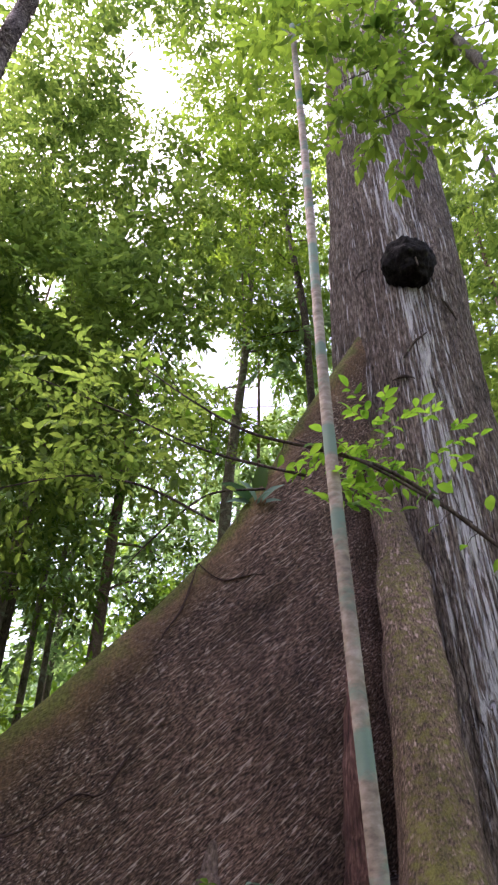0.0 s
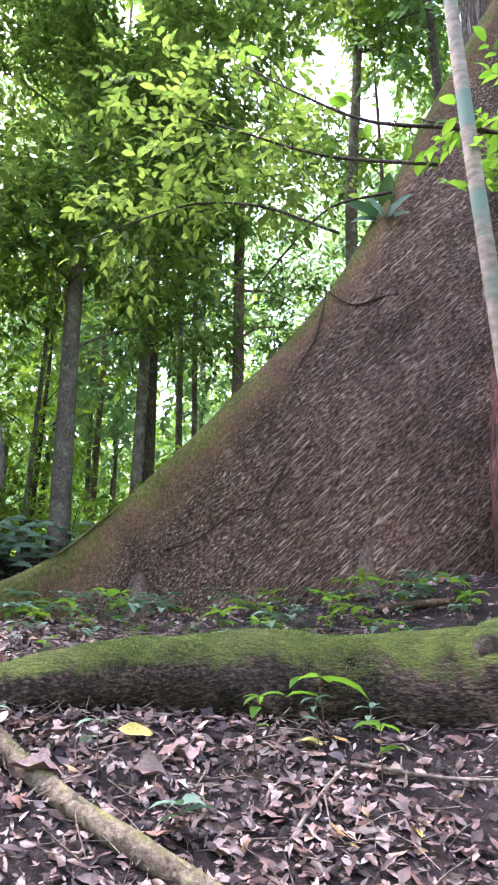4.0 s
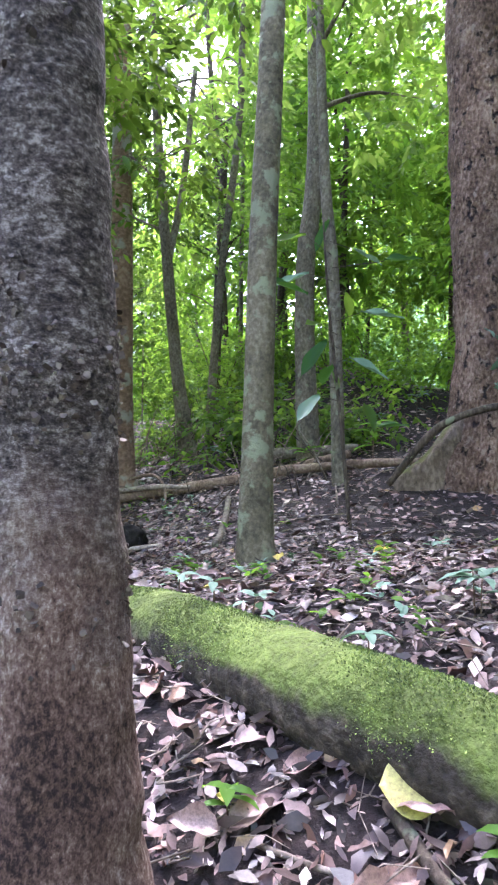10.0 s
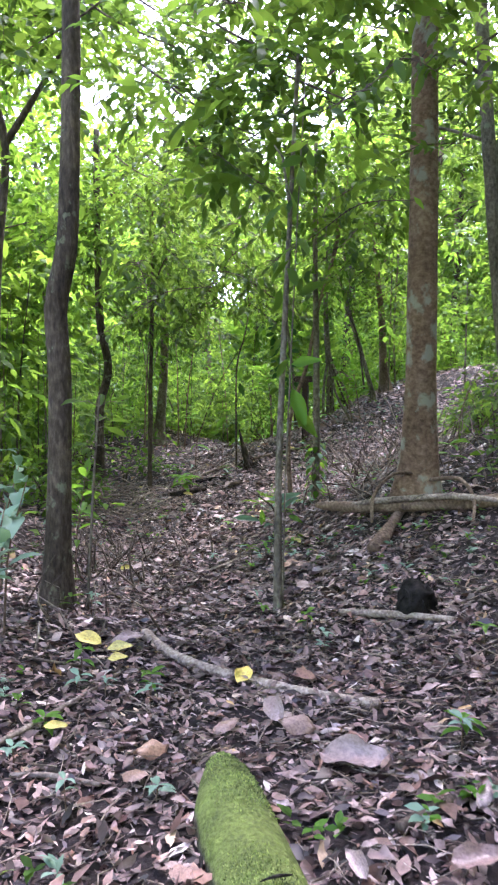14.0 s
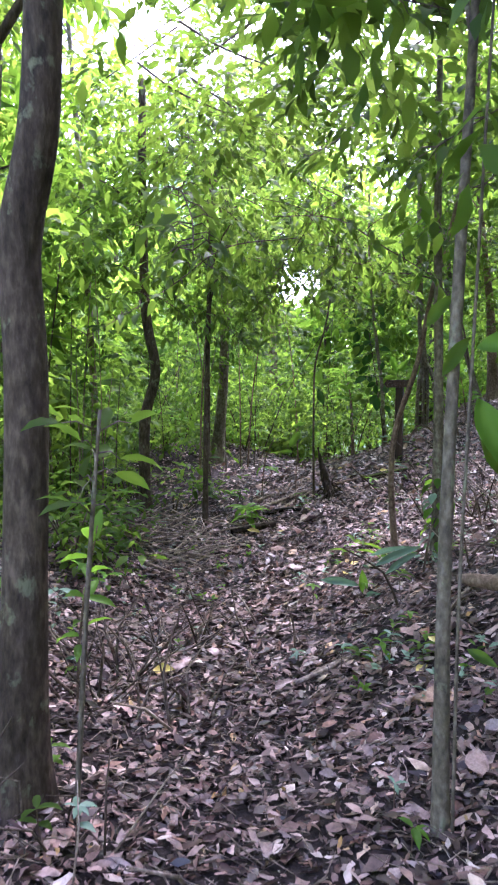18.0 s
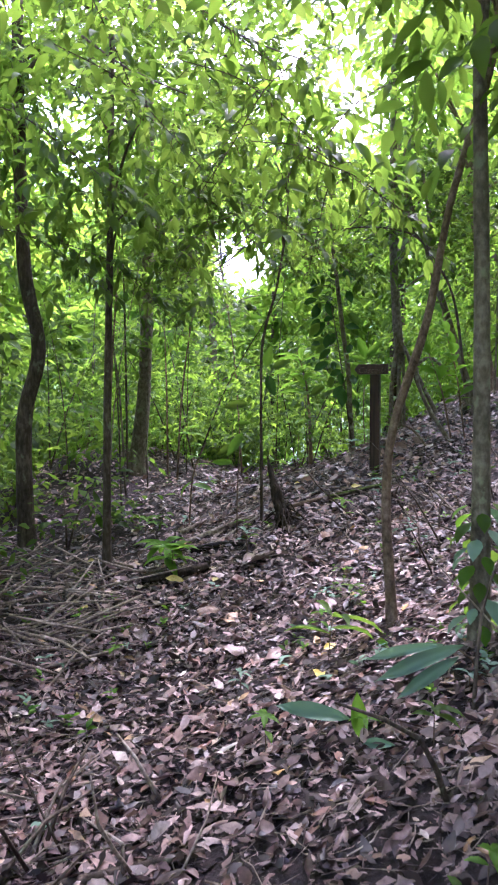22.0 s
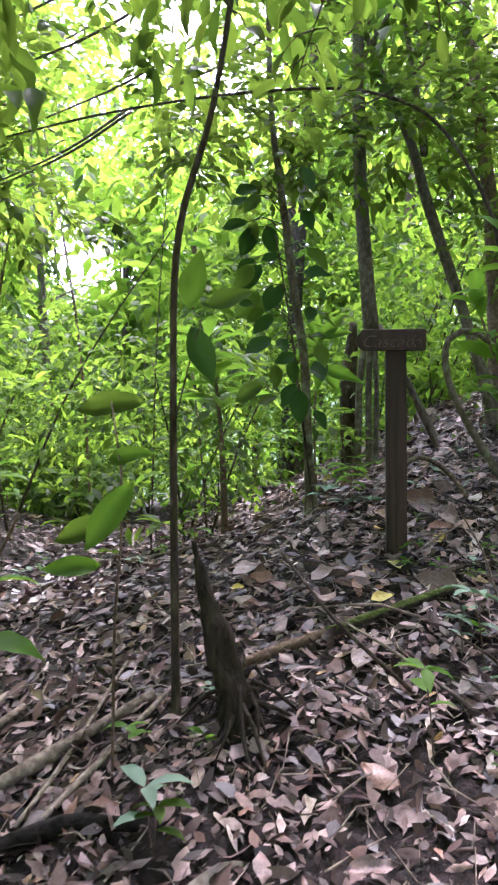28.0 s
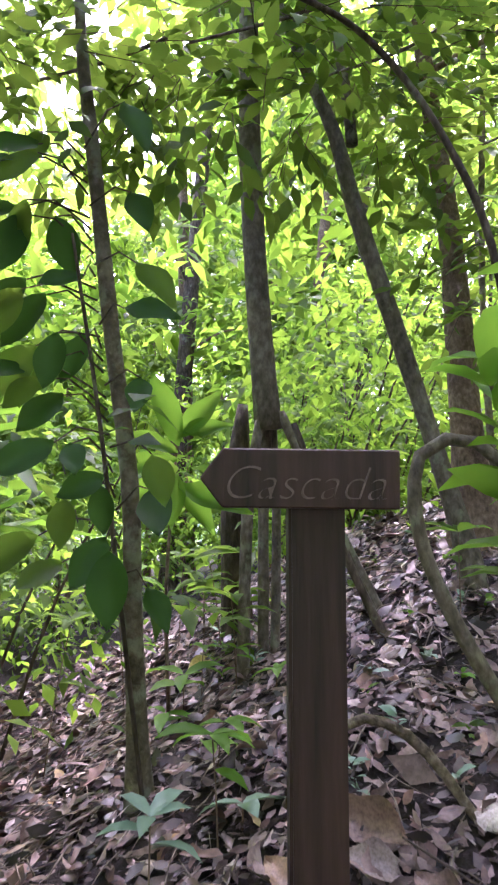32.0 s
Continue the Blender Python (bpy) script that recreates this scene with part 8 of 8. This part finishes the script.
# the closed leaf roof further along
rng_roof = np.random.default_rng(63)
for k in range(40):
    y = float(rng_roof.uniform(9.5, 20.5))
    x, z = float(path_x(min(y, 14)) + rng_roof.uniform(-4.0, 3.6)), float(2.6 + rng_roof.uniform(2.6, 6.0))
    if y > 13 and x > -0.6:
        continue
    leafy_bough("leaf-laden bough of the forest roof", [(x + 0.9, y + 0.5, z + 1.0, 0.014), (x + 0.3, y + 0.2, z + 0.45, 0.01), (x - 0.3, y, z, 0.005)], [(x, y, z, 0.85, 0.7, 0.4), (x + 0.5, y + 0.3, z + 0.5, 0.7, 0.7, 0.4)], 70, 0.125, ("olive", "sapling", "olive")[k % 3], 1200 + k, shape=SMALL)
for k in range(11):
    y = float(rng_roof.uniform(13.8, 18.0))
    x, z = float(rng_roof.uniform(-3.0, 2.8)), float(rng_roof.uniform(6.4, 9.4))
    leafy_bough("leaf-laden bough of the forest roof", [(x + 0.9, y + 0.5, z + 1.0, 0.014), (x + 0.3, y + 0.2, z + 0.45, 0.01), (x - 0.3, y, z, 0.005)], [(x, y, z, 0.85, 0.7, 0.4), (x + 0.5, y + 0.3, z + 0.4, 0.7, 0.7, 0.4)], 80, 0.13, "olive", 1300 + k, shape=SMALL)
# bright shoot behind the climber sapling
fan = thing("leafy_shoot", "shoot with a fan of bright yellow-green leaves", "plant", (1.1, 16.65, gz(1.1, 16.65)))
V, F = tube([(1.1, 16.65, gz(1.1, 16.65) - 0.02, 0.009), (1.08, 16.62, 3.0, 0.008), (1.12, 16.6, 3.68, 0.005)], 6, 0.08)
build("stem", V, F, "brown", fan)
for k in range(9):
    a = 0.4 + 0.7 * k
    add_leaf(fan, (1.12, 16.6, 3.66 - 0.03 * k), (math.cos(a), 0.2 * math.sin(3 * k), 0.75 * math.sin(a) - 0.15), (0.1, -1, 0.5), 0.25 + 0.05 * (k % 3), "fresh", 0.36, BLADE, "blade")
dry_brush(2.35, 12.2, 0.4, 34, 1.0, 69, "pale dead twigs tangled on the slope")
dry_brush(2.7, 13.6, 0.45, 34, 1.0, 70, "pale dead twigs tangled on the slope")
